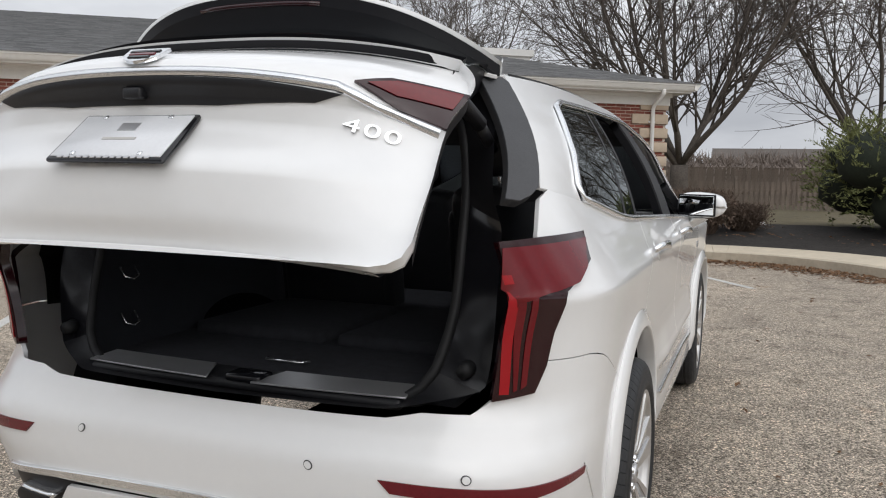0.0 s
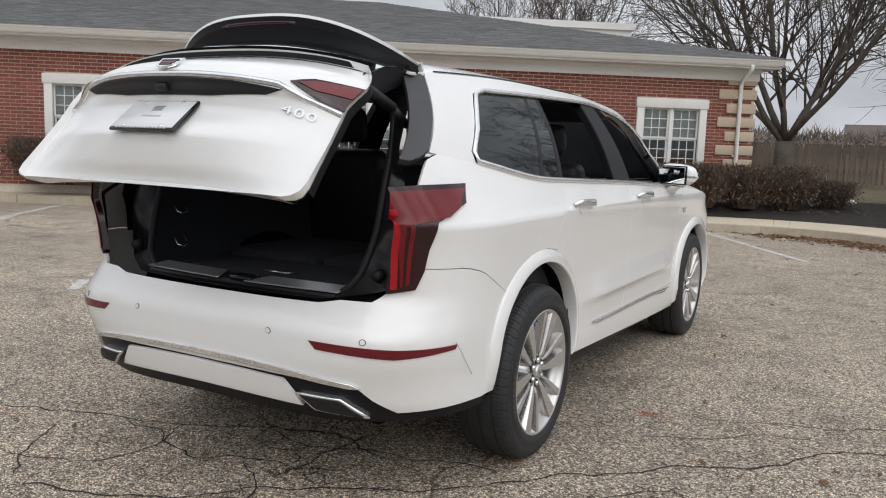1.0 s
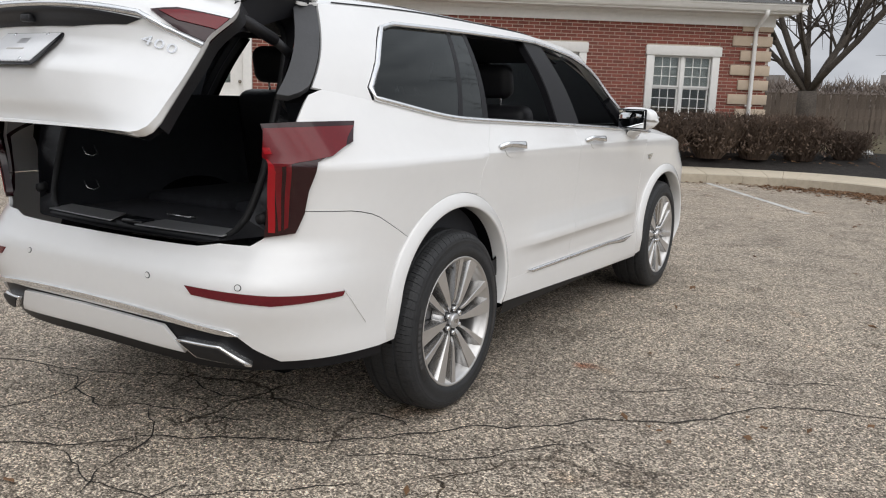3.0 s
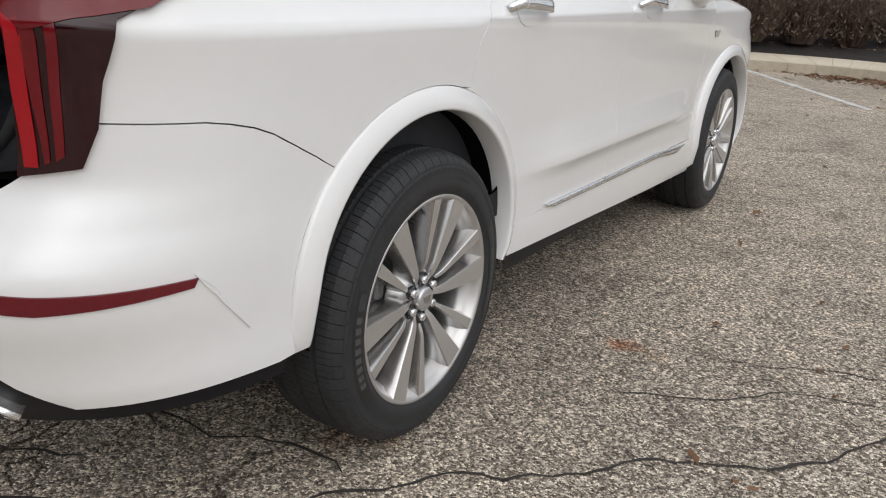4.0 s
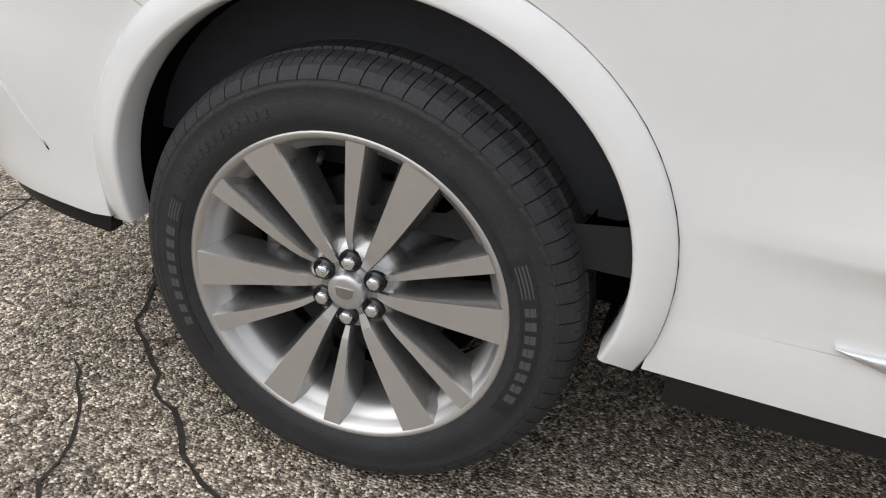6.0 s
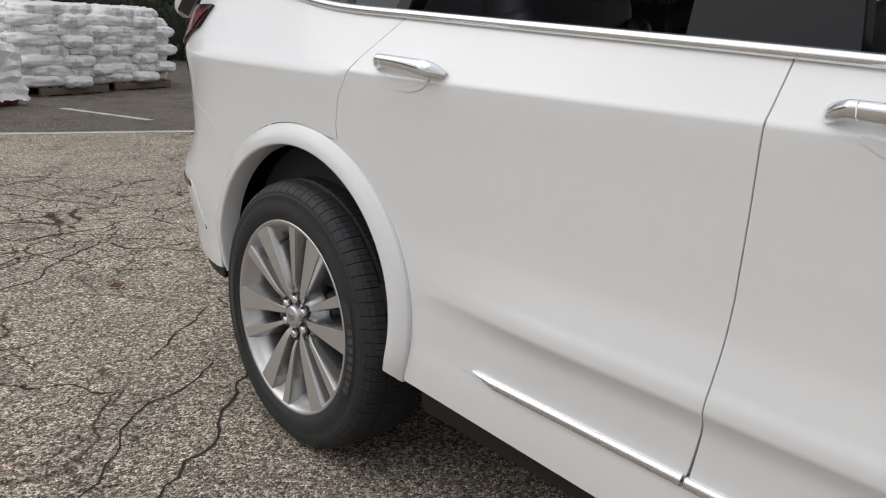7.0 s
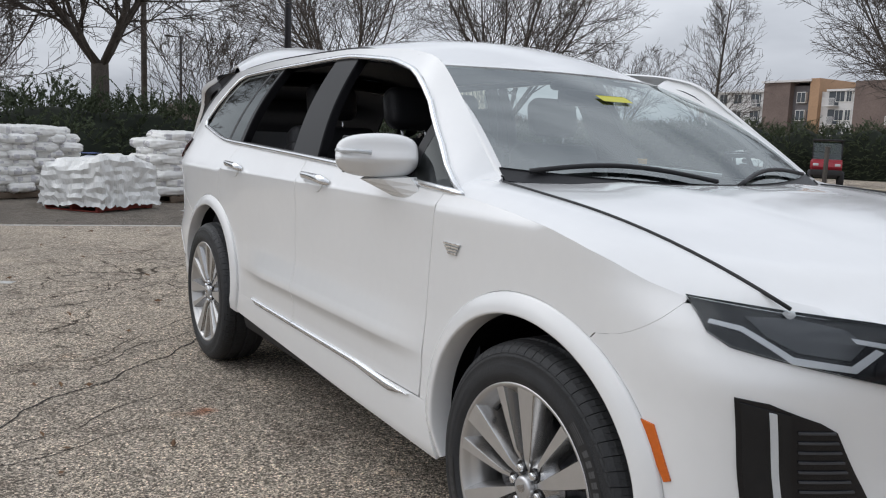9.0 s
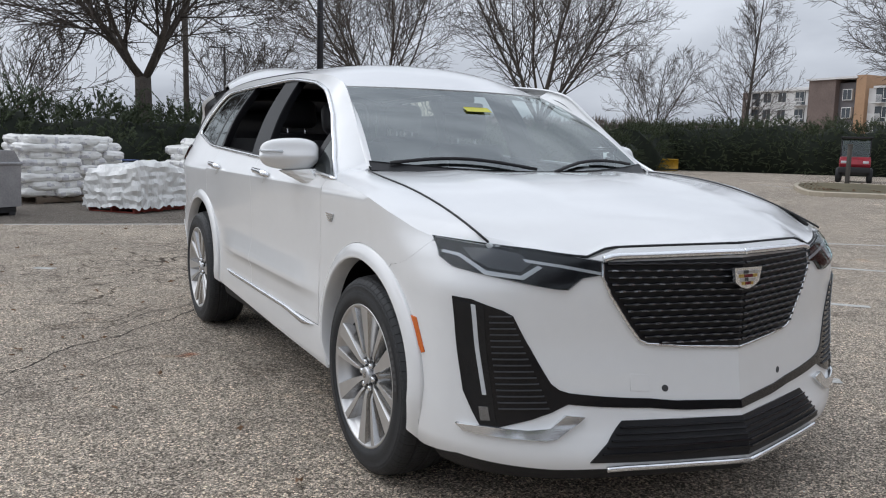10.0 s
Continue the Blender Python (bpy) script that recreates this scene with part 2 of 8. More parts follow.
def normal_at(surf, u, v):
    e = 0.002
    a, b = surf(u + e, v) - surf(u - e, v), surf(u, v + e) - surf(u, v - e)
    n = a.cross(b)
    return n.normalized() if n.length > 1e-12 else Vector((0, 0, 1))


def patch(name, poly, surf, material, parent, off=0.0, du=0.02, dv=0.03, edge=0.014, side=1, label=""):
    """A panel with exact edges: the outline poly in a surface's own coordinates, laid on the surface and turned in at its rim."""
    if area(poly) < 0:
        poly = poly[::-1]
    us, vs = [p[0] for p in poly], [p[1] for p in poly]
    verts, norms, faces, seen = [], [], [], {}

    def at(p):
        k = (round(p[0], 5), round(p[1], 5))
        if k not in seen:
            n = normal_at(surf, *p)
            seen[k] = len(verts)
            verts.append(surf(*p) + n * off)
            norms.append(n)
        return seen[k]

    for i in range(math.floor(min(us) / du), math.ceil(max(us) / du)):
        strip = cut(cut(poly, 0, i * du, True), 0, (i + 1) * du, False)
        if len(strip) < 3:
            continue
        for j in range(math.floor(min(p[1] for p in strip) / dv), math.ceil(max(p[1] for p in strip) / dv)):
            cell = cut(cut(strip, 1, j * dv, True), 1, (j + 1) * dv, False)
            if len(cell) < 3 or abs(area(cell)) < 1e-9:
                continue
            ids = []
            for p in cell:
                k = at(p)
                if k not in ids:
                    ids.append(k)
            if len(ids) > 2:
                faces.append(ids)
    if edge:
        loop = []
        for i, p in enumerate(poly):
            q = poly[(i + 1) % len(poly)]
            k = max(1, int(max(abs(q[0] - p[0]) / du, abs(q[1] - p[1]) / dv)))
            loop += [(p[0] + (q[0] - p[0]) * t / k, p[1] + (q[1] - p[1]) * t / k) for t in range(k)]
        base = len(verts)
        ring = [(surf(*p), normal_at(surf, *p)) for p in loop]
        m = len(ring)
        for i, (a, n) in enumerate(ring):
            b, c = ring[(i + 1) % m][0], ring[i - 1][0]
            out = (b - c).cross(n)
            out = out.normalized() if out.length > 1e-9 else n
            for d, w in ((off, (n + out).normalized()), (off - edge * 0.25, out), (off - edge, out)):
                verts.append(a + n * d + out * (0.0 if d == off else 0.0004))
                norms.append(w)
        for i in range(m):
            a, b = base + 3 * i, base + 3 * ((i + 1) % m)
            for k in (0, 1):
                faces.append([a + k, a + k + 1, b + k + 1, b + k])
    if side < 0:
        verts = [Vector((-v.x, v.y, v.z)) for v in verts]
        norms = [Vector((-n.x, n.y, n.z)) for n in norms]
        faces = [f[::-1] for f in faces]
    return ob_mesh(name, verts, faces, material, parent, label, norms)


def ribbon(name, curves, material, parent, side=1, label=""):
    """A skin through a row of curves, each a list of as many places."""
    n, m = len(curves), len(curves[0])
    verts = [Vector((side * p.x, p.y, p.z)) for c in curves for p in c]
    faces = []
    for i in range(n - 1):
        for j in range(m - 1):
            f = [i * m + j, (i + 1) * m + j, (i + 1) * m + j + 1, i * m + j + 1]
            faces.append(f if side > 0 else f[::-1])
    return ob_mesh(name, verts, faces, material, parent, label)


def tube_data(path, radius, sides=8, closed=False):
    """Rings round a path; radius may be a number or a list."""
    verts, faces = [], []
    n = len(path)
    up = Vector((0.13, 0.21, 0.97))
    for i, p in enumerate(path):
        if closed:
            d = path[(i + 1) % n] - path[i - 1]
        else:
            d = path[min(i + 1, n - 1)] - path[max(i - 1, 0)]
        d = d.normalized() if d.length > 1e-9 else Vector((0, 0, 1))
        a = d.cross(up)
        a = a.normalized() if a.length > 1e-3 else d.orthogonal().normalized()
        b = a.cross(d)
        r = radius[i] if isinstance(radius, list) else radius
        for k in range(sides):
            t = 2 * math.pi * k / sides
            verts.append(p + (a * math.cos(t) + b * math.sin(t)) * r)
    for i in range(n if closed else n - 1):
        for k in range(sides):
            a, b = i * sides, ((i + 1) % n) * sides
            faces.append([a + k, a + (k + 1) % sides, b + (k + 1) % sides, b + k])
    if not closed:
        faces.append(list(range(sides))[::-1])
        faces.append([(n - 1) * sides + k for k in range(sides)])
    return verts, faces


def tube(name, path, radius, material, parent=None, sides=8, closed=False, label=""):
    v, f = tube_data([Vector(p) for p in path], radius, sides, closed)
    return ob_mesh(name, v, f, material, parent, label)


def block_bm(size, centre=(0, 0, 0), bevel=0.0, seg=2, m=None, bm=None):
    """A box with rounded edges, into bm or a new one."""
    tmp = bmesh.new()
    bmesh.ops.create_cube(tmp, size=1)
    for v in tmp.verts:
        v.co = Vector((v.co.x * size[0] + centre[0], v.co.y * size[1] + centre[1], v.co.z * size[2] + centre[2]))
    if bevel:
        bmesh.ops.bevel(tmp, geom=list(tmp.edges), offset=bevel, segments=seg, profile=0.5, affect="EDGES")
    if m:
        bmesh.ops.transform(tmp, matrix=m, verts=tmp.verts)
    if bm is None:
        return tmp
    join(bm, tmp)
    return bm


def join(bm, other):
    me = bpy.data.meshes.new("tmp")
    other.to_mesh(me)
    other.free()
    bm.from_mesh(me)
    bpy.data.meshes.remove(me)


def block(name, size, centre, material, parent=None, bevel=0.005, m=None, label="", seg=2, flat=False):
    return part(name, block_bm(size, centre, bevel, seg, m), material, parent, label, flat or bevel == 0)


def lathe(name, profile, material, parent, turns=72, m=None, label="", closed=False):
    """profile: (x, r) pairs turned round the x axis."""
    verts, faces, n = [], [], len(profile)
    for i in range(turns):
        t = 2 * math.pi * i / turns
        for x, r in profile:
            verts.append(Vector((x, r * math.cos(t), r * math.sin(t))))
    for i in range(turns):
        a, b = i * n, ((i + 1) % turns) * n
        for k in range(n if closed else n - 1):
            faces.append([a + k, a + (k + 1) % n, b + (k + 1) % n, b + k])
    if m:
        verts = [m @ v for v in verts]
    return ob_mesh(name, verts, faces, material, parent, label)


def prism(name, outline, depth, material, parent=None, m=None, label="", bevel=0.0):
    """A flat outline (x, y) given thickness along z."""
    bm = bmesh.new()
    a = [bm.verts.new((p[0], p[1], 0)) for p in outline]
    f = bm.faces.new(a)
    r = bmesh.ops.extrude_face_region(bm, geom=[f])
    for v in r["geom"]:
        if isinstance(v, bmesh.types.BMVert):
            v.co.z += depth
    bmesh.ops.recalc_face_normals(bm, faces=bm.faces)
    if bevel:
        top = [e for e in bm.edges if all(abs(v.co.z - depth) < 1e-6 for v in e.verts)]
        bmesh.ops.bevel(bm, geom=top, offset=bevel, segments=2, profile=0.5, affect="EDGES")
    if m:
        bmesh.ops.transform(bm, matrix=m, verts=bm.verts)
    return part(name, bm, material, parent, label, True)


def thing(name, label, category, group="", at=None):
    e = new(name)
    e.empty_display_size = 0.2
    if at is not None:
        e.matrix_world = at
    return tagged(e, label, category, group)

# ---- the white car ----
car = thing("car", "white sport utility car with raised tailgate on cracked asphalt", "car")
WR, WF, WZ = -0.015, 2.855, 0.385
ARCH_IN, ARCH_OUT = (0.425, 0.363), (0.485, 0.421)
AR, AF = (-0.005, 0.50), (2.845, 0.47)


def arc(c, grow, a0, a1, n=22):
    """Part of a wheel arch's oval edge, grown outward."""
    w, h = ARCH_OUT[0] + grow, ARCH_OUT[1] + grow
    return [(c[0] + w * math.cos(radians(a0 + (a1 - a0) * i / n)), c[1] + h * math.sin(radians(a0 + (a1 - a0) * i / n))) for i in range(n + 1)]


def on_low(pts):
    return [(s_y(y, z), z) for y, z in pts]


def angle_at(c, z, back):
    a = math.degrees(math.asin((z - c[1]) / ARCH_OUT[1]))
    return 180 - a if back else a


b_seam = [(1.27, 1.165), (1.265, 1.05), (1.255, 0.80), (1.24, 0.60), (1.218, 0.462)]
f_seam = [(2.40, 1.114), (2.373, 1.01), (2.348, 0.87), (2.332, 0.75), (2.306, 0.462)]
r_seam = [(0.35, 1.198), (0.25, 1.105), (0.187, 1.012), (0.17, 0.94), (0.176, 0.903)]
G = 0.0018


def shift(pts, d):
    return [(y + d, z) for y, z in pts]


def belt_line(y0, y1, n=12):
    return [(y0 + (y1 - y0) * i / n, belt(y0 + (y1 - y0) * i / n)) for i in range(n + 1)]


rear_top = angle_at(AR, 0.904, False)
low_a = angle_at(AR, 0.465, False)
rear_door_poly = (shift(r_seam, G) + arc(AR, G, rear_top - 1, low_a, 14) + [(1.215 - G, 0.465)] + shift(b_seam[::-1], -G)[1:] + belt_line(1.27 - G, 0.35 + G))
front_door_poly = (shift(b_seam, G) + [(2.30 - G, 0.465)] + shift(f_seam[::-1], -G)[1:] + belt_line(2.40 - G, 1.27 + G))
fo_b = angle_at(AF, 0.465, True)
fo_s = math.degrees(math.atan2((0.845 - AF[1]) / ARCH_OUT[1], (3.09 - AF[0]) / ARCH_OUT[0]))
fender_poly = (shift(f_seam, G) + arc(AF, G, fo_b, fo_s + 0.15, 22) + [(3.098, 0.852), (3.30, 0.957)] + belt_line(3.30, 2.40 + G))
sill_poly = ([(0.46, 0.366), (1.1, 0.340), (1.8, 0.310), (2.39, 0.290)] + arc(AF, G, 205, fo_b, 5) + [(2.3, 0.459), (1.2, 0.459)] + arc(AR, G, low_a, -16, 5))
q_seam_a = math.degrees(math.atan2((0.784 - AR[1]) / ARCH_OUT[1], (-0.362 - AR[0]) / ARCH_OUT[0]))
quarter_poly = (shift(r_seam[::-1], -G) + belt_line(0.35 - G, -0.70) + [(-0.765, 1.30), (-0.84, 1.215), (-0.84, 0.9230), (-0.680, 0.9158), (-0.633, 0.9088), (-0.581, 0.8968), (-0.536, 0.8798), (-0.479, 0.8498), (-0.422, 0.8198)] + arc(AR, G, q_seam_a - 0.15, rear_top + 1, 18))


def rear_row(x, z):
    return (s_rear(x, z), z)


bump_arch = [(s_y(y, z), z) for y, z in arc(AR, G, 193, q_seam_a + 0.15, 12)]
bumper_r_poly = ([(0.0, 0.525), rear_row(0.35, 0.522), rear_row(0.60, 0.515), rear_row(0.68, 0.50), rear_row(0.72, 0.455), rear_row(0.78, 0.405), (s_y(-0.60, 0.402), 0.402), (s_y(-0.52, 0.400), 0.400)]
                 + bump_arch + on_low([(-0.422, 0.8162), (-0.479, 0.8462), (-0.536, 0.8762), (-0.581, 0.8932), (-0.633, 0.9052), (-0.680, 0.9122), (-0.84, 0.9190)]) + [rear_row(0.69, 0.80), rear_row(0.58, 0.80), rear_row(0.50, 0.785), (0.0, 0.78)])
front_arch = arc(AF, G, fo_s - 0.15, -29, 18)
bumper_f_poly = (on_low([(3.30, 0.9545), (3.103, 0.852)] + front_arch) + [(s_y(3.30, 0.26), 0.26), (s_front(0.893, 0.280), 0.280), (s_front(0.654, 0.254), 0.254), (s_front(0.5, 0.253), 0.253), (3.0, 0.245), (3.0, 0.962), (s_front(0.42, 0.952), 0.952), (s_front(0.525, 0.921), 0.921), (s_front(0.673, 0.937), 0.937), (s_front(0.80, 0.950), 0.950)])

for side in (1, -1):
    door = patch("rear_door", on_low(rear_door_poly), low, paint, car, dv=0.012, side=side)
    door_f = patch("front_door", on_low(front_door_poly), low, paint, car, dv=0.012, side=side)
    patch("quarter_panel", on_low(quarter_poly), low, paint, car, side=side)
    patch("fender", on_low(fender_poly), low, paint, car, side=side)
    patch("sill_panel", on_low(sill_poly), low, paint, car, side=side)
    patch("rear_bumper", bumper_r_poly, low, paint, car, side=side, du=0.025)
    patch("front_bumper", bumper_f_poly, low, paint, car, side=side, du=0.025)
    # dark sheet added to put shade into the shut lines, and lower black edges
    patch("inner_shell", [(1.0, 0.5), (s_y(0.5, 0.5), 0.5), (s_y(0.5, 0.28), 0.28), (s_y(2.3, 0.28), 0.28), (s_y(2.3, 0.5), 0.5)] + on_low(arc(AF, 0.02, 165, 30, 16)) + [(s_y(3.33, 0.6), 0.6), (s_y(3.30, 0.93), 0.93)] + on_low(belt_line(3.2, -0.7)) + [(s_y(-0.66, 0.9), 0.9)] + on_low(arc(AR, 0.02, 120, 12, 14)), low, seal_and_gap_shade, car, off=-0.022, edge=0, side=side)
    patch("sill_guard", on_low([(0.46, 0.30), (2.36, 0.255), (2.36, 0.33), (0.46, 0.39)]), low, well_felt, car, off=-0.06, edge=0.03, side=side)
    patch("rear_valance", [(0.0, 0.36), rear_row(0.5, 0.35), rear_row(0.78, 0.36), (s_y(-0.5, 0.36), 0.36), (s_y(-0.47, 0.45), 0.45), rear_row(0.8, 0.46), rear_row(0.7, 0.54), (0.0, 0.56)], low, pillar_black, car, off=-0.012, edge=0.03, side=side)
    patch("front_valance", [(3.0, 0.20), (s_front(0.6, 0.20), 0.20), (s_y(3.3, 0.2), 0.20), (s_y(3.33, 0.29), 0.29), (s_front(0.6, 0.28), 0.28), (3.0, 0.28)], low, black_plastic, car, off=-0.012, edge=0.03, side=side)
    # flared arch mouldings
    for (yc, zc), a0, a1 in ((AR, -20, 195), (AF, -29, 204)):
        rows = []
        for k, o in ((1.0, -0.006), (1.0, 0.004), (0.93, 0.008), (0.5, 0.016), (0.14, 0.023), (0.05, 0.022), (0.0, 0.016), (0.0, -0.05)):
            w, h = (ARCH_IN[i] + (ARCH_OUT[i] - ARCH_IN[i]) * k for i in (0, 1))
            row = []
            for i in range(61):
                t = radians(a0 + (a1 - a0) * i / 60)
                y, z = yc + w * math.cos(t), zc + h * math.sin(t)
                if yc < 1 and math.cos(t) < 0:
                    y -= 1.0 * max(0.0, 0.53 - z) ** 2
                p = low(s_y(y, 0.7), 0.7)
                n = normal_at(low, s_y(y, 0.7), 0.7)
                row.append(Vector((p.x, p.y, z)) + Vector((n.x, n.y, 0)).normalized() * (o + 0.003 - 0.35 * max(0, 0.42 - z) ** 1.2 - (0.40 * max(0.0, 0.56 - z) ** 1.5 if yc < 1 and math.cos(t) < 0 else 0.0)))
            rows.append(row)
        ribbon("arch_moulding", rows[::-1], paint, car, side)
        # wheel well
        rows = []
        for x, k in ((0.900, 0.995), (0.60, 1.02), (0.52, 0.95), (0.50, 0.0)):
            rows.append([Vector((x, yc + k * ARCH_IN[0] * math.cos(radians(-22 + 224 * i / 40)), zc + k * ARCH_IN[1] * math.sin(radians(-22 + 224 * i / 40)))) for i in range(41)])
        ribbon("wheel_well", rows, well_felt, car, side)
    # fender top between the side and the bonnet
    top_rows = [[], [], [], [], []]
    for i in range(29):
        y = 2.44 + (3.47 - 2.44) * i / 28
        z0 = belt(y) if y < 3.30 else 0.957 - (y - 3.30) * 0.07
        a = low(s_y(y, z0), z0)
        k = (y - 2.44) / 1.03
        xb = 0.775 + 0.06 * math.sin(min(1, k * 3.0) * math.pi / 2) - 0.03 * max(0, k - 0.35) / 0.65
        zb = 1.150 - 0.04 * k - 0.148 * k ** 2.4
        b = Vector((min(xb, a.x - 0.002), y, max(zb, z0)))
        for j in range(5):
            t = j / 4
            p = a.lerp(b, t)
            p.z += 0.022 * (1 - k) * math.sin(math.pi * t)
            top_rows[j].append(p)
    ribbon("fender_top", [r for r in top_rows], paint, car, -side)

# chin and rear underside
block("underbody", (0.98, 3.9, 0.15), (0, 1.40, 0.265), well_felt, car, 0.03)
block("floor_pan", (1.52, 1.30, 0.10), (0, 1.42, 0.285), well_felt, car, 0.02)
block("rear_undertray", (1.30, 0.30, 0.08), (0, -0.74, 0.40), well_felt, car, 0.03)


# ---- bonnet, windscreen, roof ----
def screen_edge(b, a):
    """Windscreen: b 0 at the roof, 1 at the cowl; a -1 to 1 across."""
    top = Vector((0.618 * a, 1.90 - 0.184 * a * a, 1.546 + 0.004 * a * a))
    bot = Vector((0.765 * a, 2.665 - 0.225 * a * a, 1.125 + 0.036 * a * a))
    p = top.lerp(bot, b)
    p.z += 0.035 * math.sin(math.pi * b)
    p.y += 0.02 * math.sin(math.pi * b)
    return p


def roof_at(a, b):
    end = 1.90 - 0.184 * a * a
    y = -0.60 + (end + 0.60) * b
    x = roof_x(y) * a
    z = roof_z(min(y, 1.85)) + 0.080 * (1 - abs(a) ** 2.4)
    # the header rolls down to the windscreen's top edge
    k = max(0.0, (y - end + 0.62) / 0.62)
    return Vector((x * (1 - 0.05 * k ** 3 * abs(a)), y, z + (1.549 - z) * k ** 2.2))


patch("roof", [(-1, 0), (1, 0), (1, 1), (-1, 1)], roof_at, paint, car, du=0.08, dv=0.04, edge=0.01)
patch("headliner", [(-0.97, 0.02), (0.97, 0.02), (0.97, 0.98), (-0.97, 0.98)], roof_at, trim_fabric, car, off=-0.045, du=0.1, dv=0.06, edge=0)
patch("sunroof", [(-0.60, 0.38), (0.60, 0.38), (0.60, 0.70), (-0.60, 0.70)], roof_at, black_gloss, car, off=0.003, du=0.1, dv=0.05, edge=0.004)
windscreen = patch("windscreen", [(0.02, -0.985), (0.985, -0.985), (0.985, 0.985), (0.02, 0.985)], lambda b, a: screen_edge(b, -a), glass_clear, car, du=0.06, dv=0.08, edge=0.004)
windscreen.visible_shadow = False
patch("windscreen_seal", [(0.955, -1.0), (1.03, -1.0), (1.03, 1.0), (0.955, 1.0)], screen_edge, black_plastic, car, off=-0.006, du=0.05, dv=0.08, edge=0.004)
for side in (1, -1):
    rows = [[], [], []]
    for i in range(25):
        b = i / 24
        e = screen_edge(b, 0.985)
        c = cabin(e.y, 0.97)
        rows[0].append(c)
        rows[1].append((c + e) / 2 + Vector((0.010, 0, 0.008)))
        rows[2].append(e)
    ribbon("screen_pillar", rows, paint, car, side)


nose_z = smooth([(0.0, 0.968), (0.42, 0.957), (0.48, 0.948), (0.525, 0.928), (0.60, 0.934), (0.673, 0.943), (0.80, 0.957)])


def nose_y(x):
    return low(s_front(abs(x), nose_z(abs(x))), nose_z(abs(x))).y - 0.004


def bonnet_at(x, y):
    k = min(1.0, max(0.0, (y - 2.44) / 1.36))
    edge = 1.150 - 0.04 * (k * 1.32) - 0.148 * min(1.0, k * 1.32) ** 2.4
    mid = 1.148 + 0.012 * math.sin(math.pi * min(1, k * 1.6)) - 0.20 * k ** 2.6
    w = 0.81
    t = min(1.0, abs(x) / w)
    ridge = 0.010 * math.exp(-((abs(x) - 0.42) / 0.10) ** 2) * (1 - k)
    z = mid + (edge - mid) * t ** 2.2 + ridge
    near_nose = max(0.0, min(1.0, 1 - (nose_y(min(abs(x), 0.80)) - y) / 0.20)) ** 2
    return Vector((x, y, z + (nose_z(abs(x)) - z) * near_nose))


def bonnet_side(y):
    k = (y - 2.44) / 1.03
    return 0.775 + 0.06 * math.sin(min(1, k * 3.0) * math.pi / 2) - 0.03 * max(0, k - 0.35) / 0.65 - 0.004


nose = [(0.795 * (1 - i / 24), nose_y(0.795 * (1 - i / 24))) for i in range(25)]
right_edge = [(bonnet_side(y), y) for y in [2.47 + (3.465 - 2.47) * i / 16 for i in range(17)]]
cowl = [(0.77 * (1 - i / 8), 2.47 + 0.19 * (1 - (1 - i / 8) ** 2)) for i in range(9)]
half_bonnet = right_edge + nose[1:]
bonnet_poly = half_bonnet + [(-x, y) for x, y in half_bonnet[::-1][1:]] + [(-x, y) for x, y in cowl][0:8] + cowl[::-1]
patch("bonnet", bonnet_poly, bonnet_at, paint, car, du=0.05, dv=0.05, edge=0.03)
for side in (1, -1):
    seam = []
    for x, y in right_edge:
        k = (y - 2.44) / 1.03
        seam.append(Vector((side * (x + 0.003), y, max(bonnet_at(x, y).z, 1.150 - 0.04 * k - 0.148 * k ** 2.4) + 0.0015)))
    # dark tubes laid over the bonnet's shut gaps in place of their shade
    tube("bonnet_seal", seam, 0.0042, seal_and_gap_shade, car, 6)
    tube("bonnet_seal", [bonnet_at(side * x, y + 0.004) - Vector((0, 0, 0.002)) for x, y in nose[1:]], 0.0042, seal_and_gap_shade, car, 6)
block("engine_bay", (1.20, 0.75, 0.28), (0, 2.98, 0.83), seal_and_gap_shade, car, 0.05)
patch("cowl_panel", [(-0.78, 2.36), (0.78, 2.36), (0.78, 2.52), (0.4, 2.70), (-0.4, 2.70), (-0.78, 2.52)], lambda x, y: Vector((x, y, 1.118 + 0.02 * (x / 0.78) ** 2)), black_plastic, car, du=0.1, dv=0.06)
for x0, x1, off in ((0.66, 0.04, 0.0), (-0.05, -0.62, 0.02)):
    arm = []
    for i in range(13):
        t = i / 12
        a = x0 + (x1 - x0) * t
        p = screen_edge(0.97 - 0.10 * math.sin(math.pi * t * 0.9) * (1 - 0.3 * t), a / 0.73)
        arm.append(p + Vector((0, 0.012, 0.014)))
    tube("wiper", arm, 0.008, black_plastic, car, 6)

# ---- cabin sides ----
win = [(-0.45, 0.02), (2.50, 0.015), (2.38, 0.26), (2.20, 0.56), (2.02, 0.74), (1.80, 0.85), (1.60, 0.895), (1.2, 0.92), (0.3, 0.87), (-0.14, 0.85), (-0.235, 0.795), (-0.29, 0.66), (-0.455, 0.12)]
frame_poly = [(-0.74, 0.0), (-0.462, 0.0), (-0.470, 0.13), (-0.303, 0.67), (-0.246, 0.81), (-0.147, 0.867), (0.3, 0.886), (1.2, 0.936), (1.61, 0.911), (1.815, 0.866), (2.03, 0.758), (2.215, 0.578), (2.40, 0.265), (2.515, 0.0), (2.60, 0.0), (2.46, 0.95), (2.42, 1.0), (-0.515, 1.0), (-0.53, 0.95)]
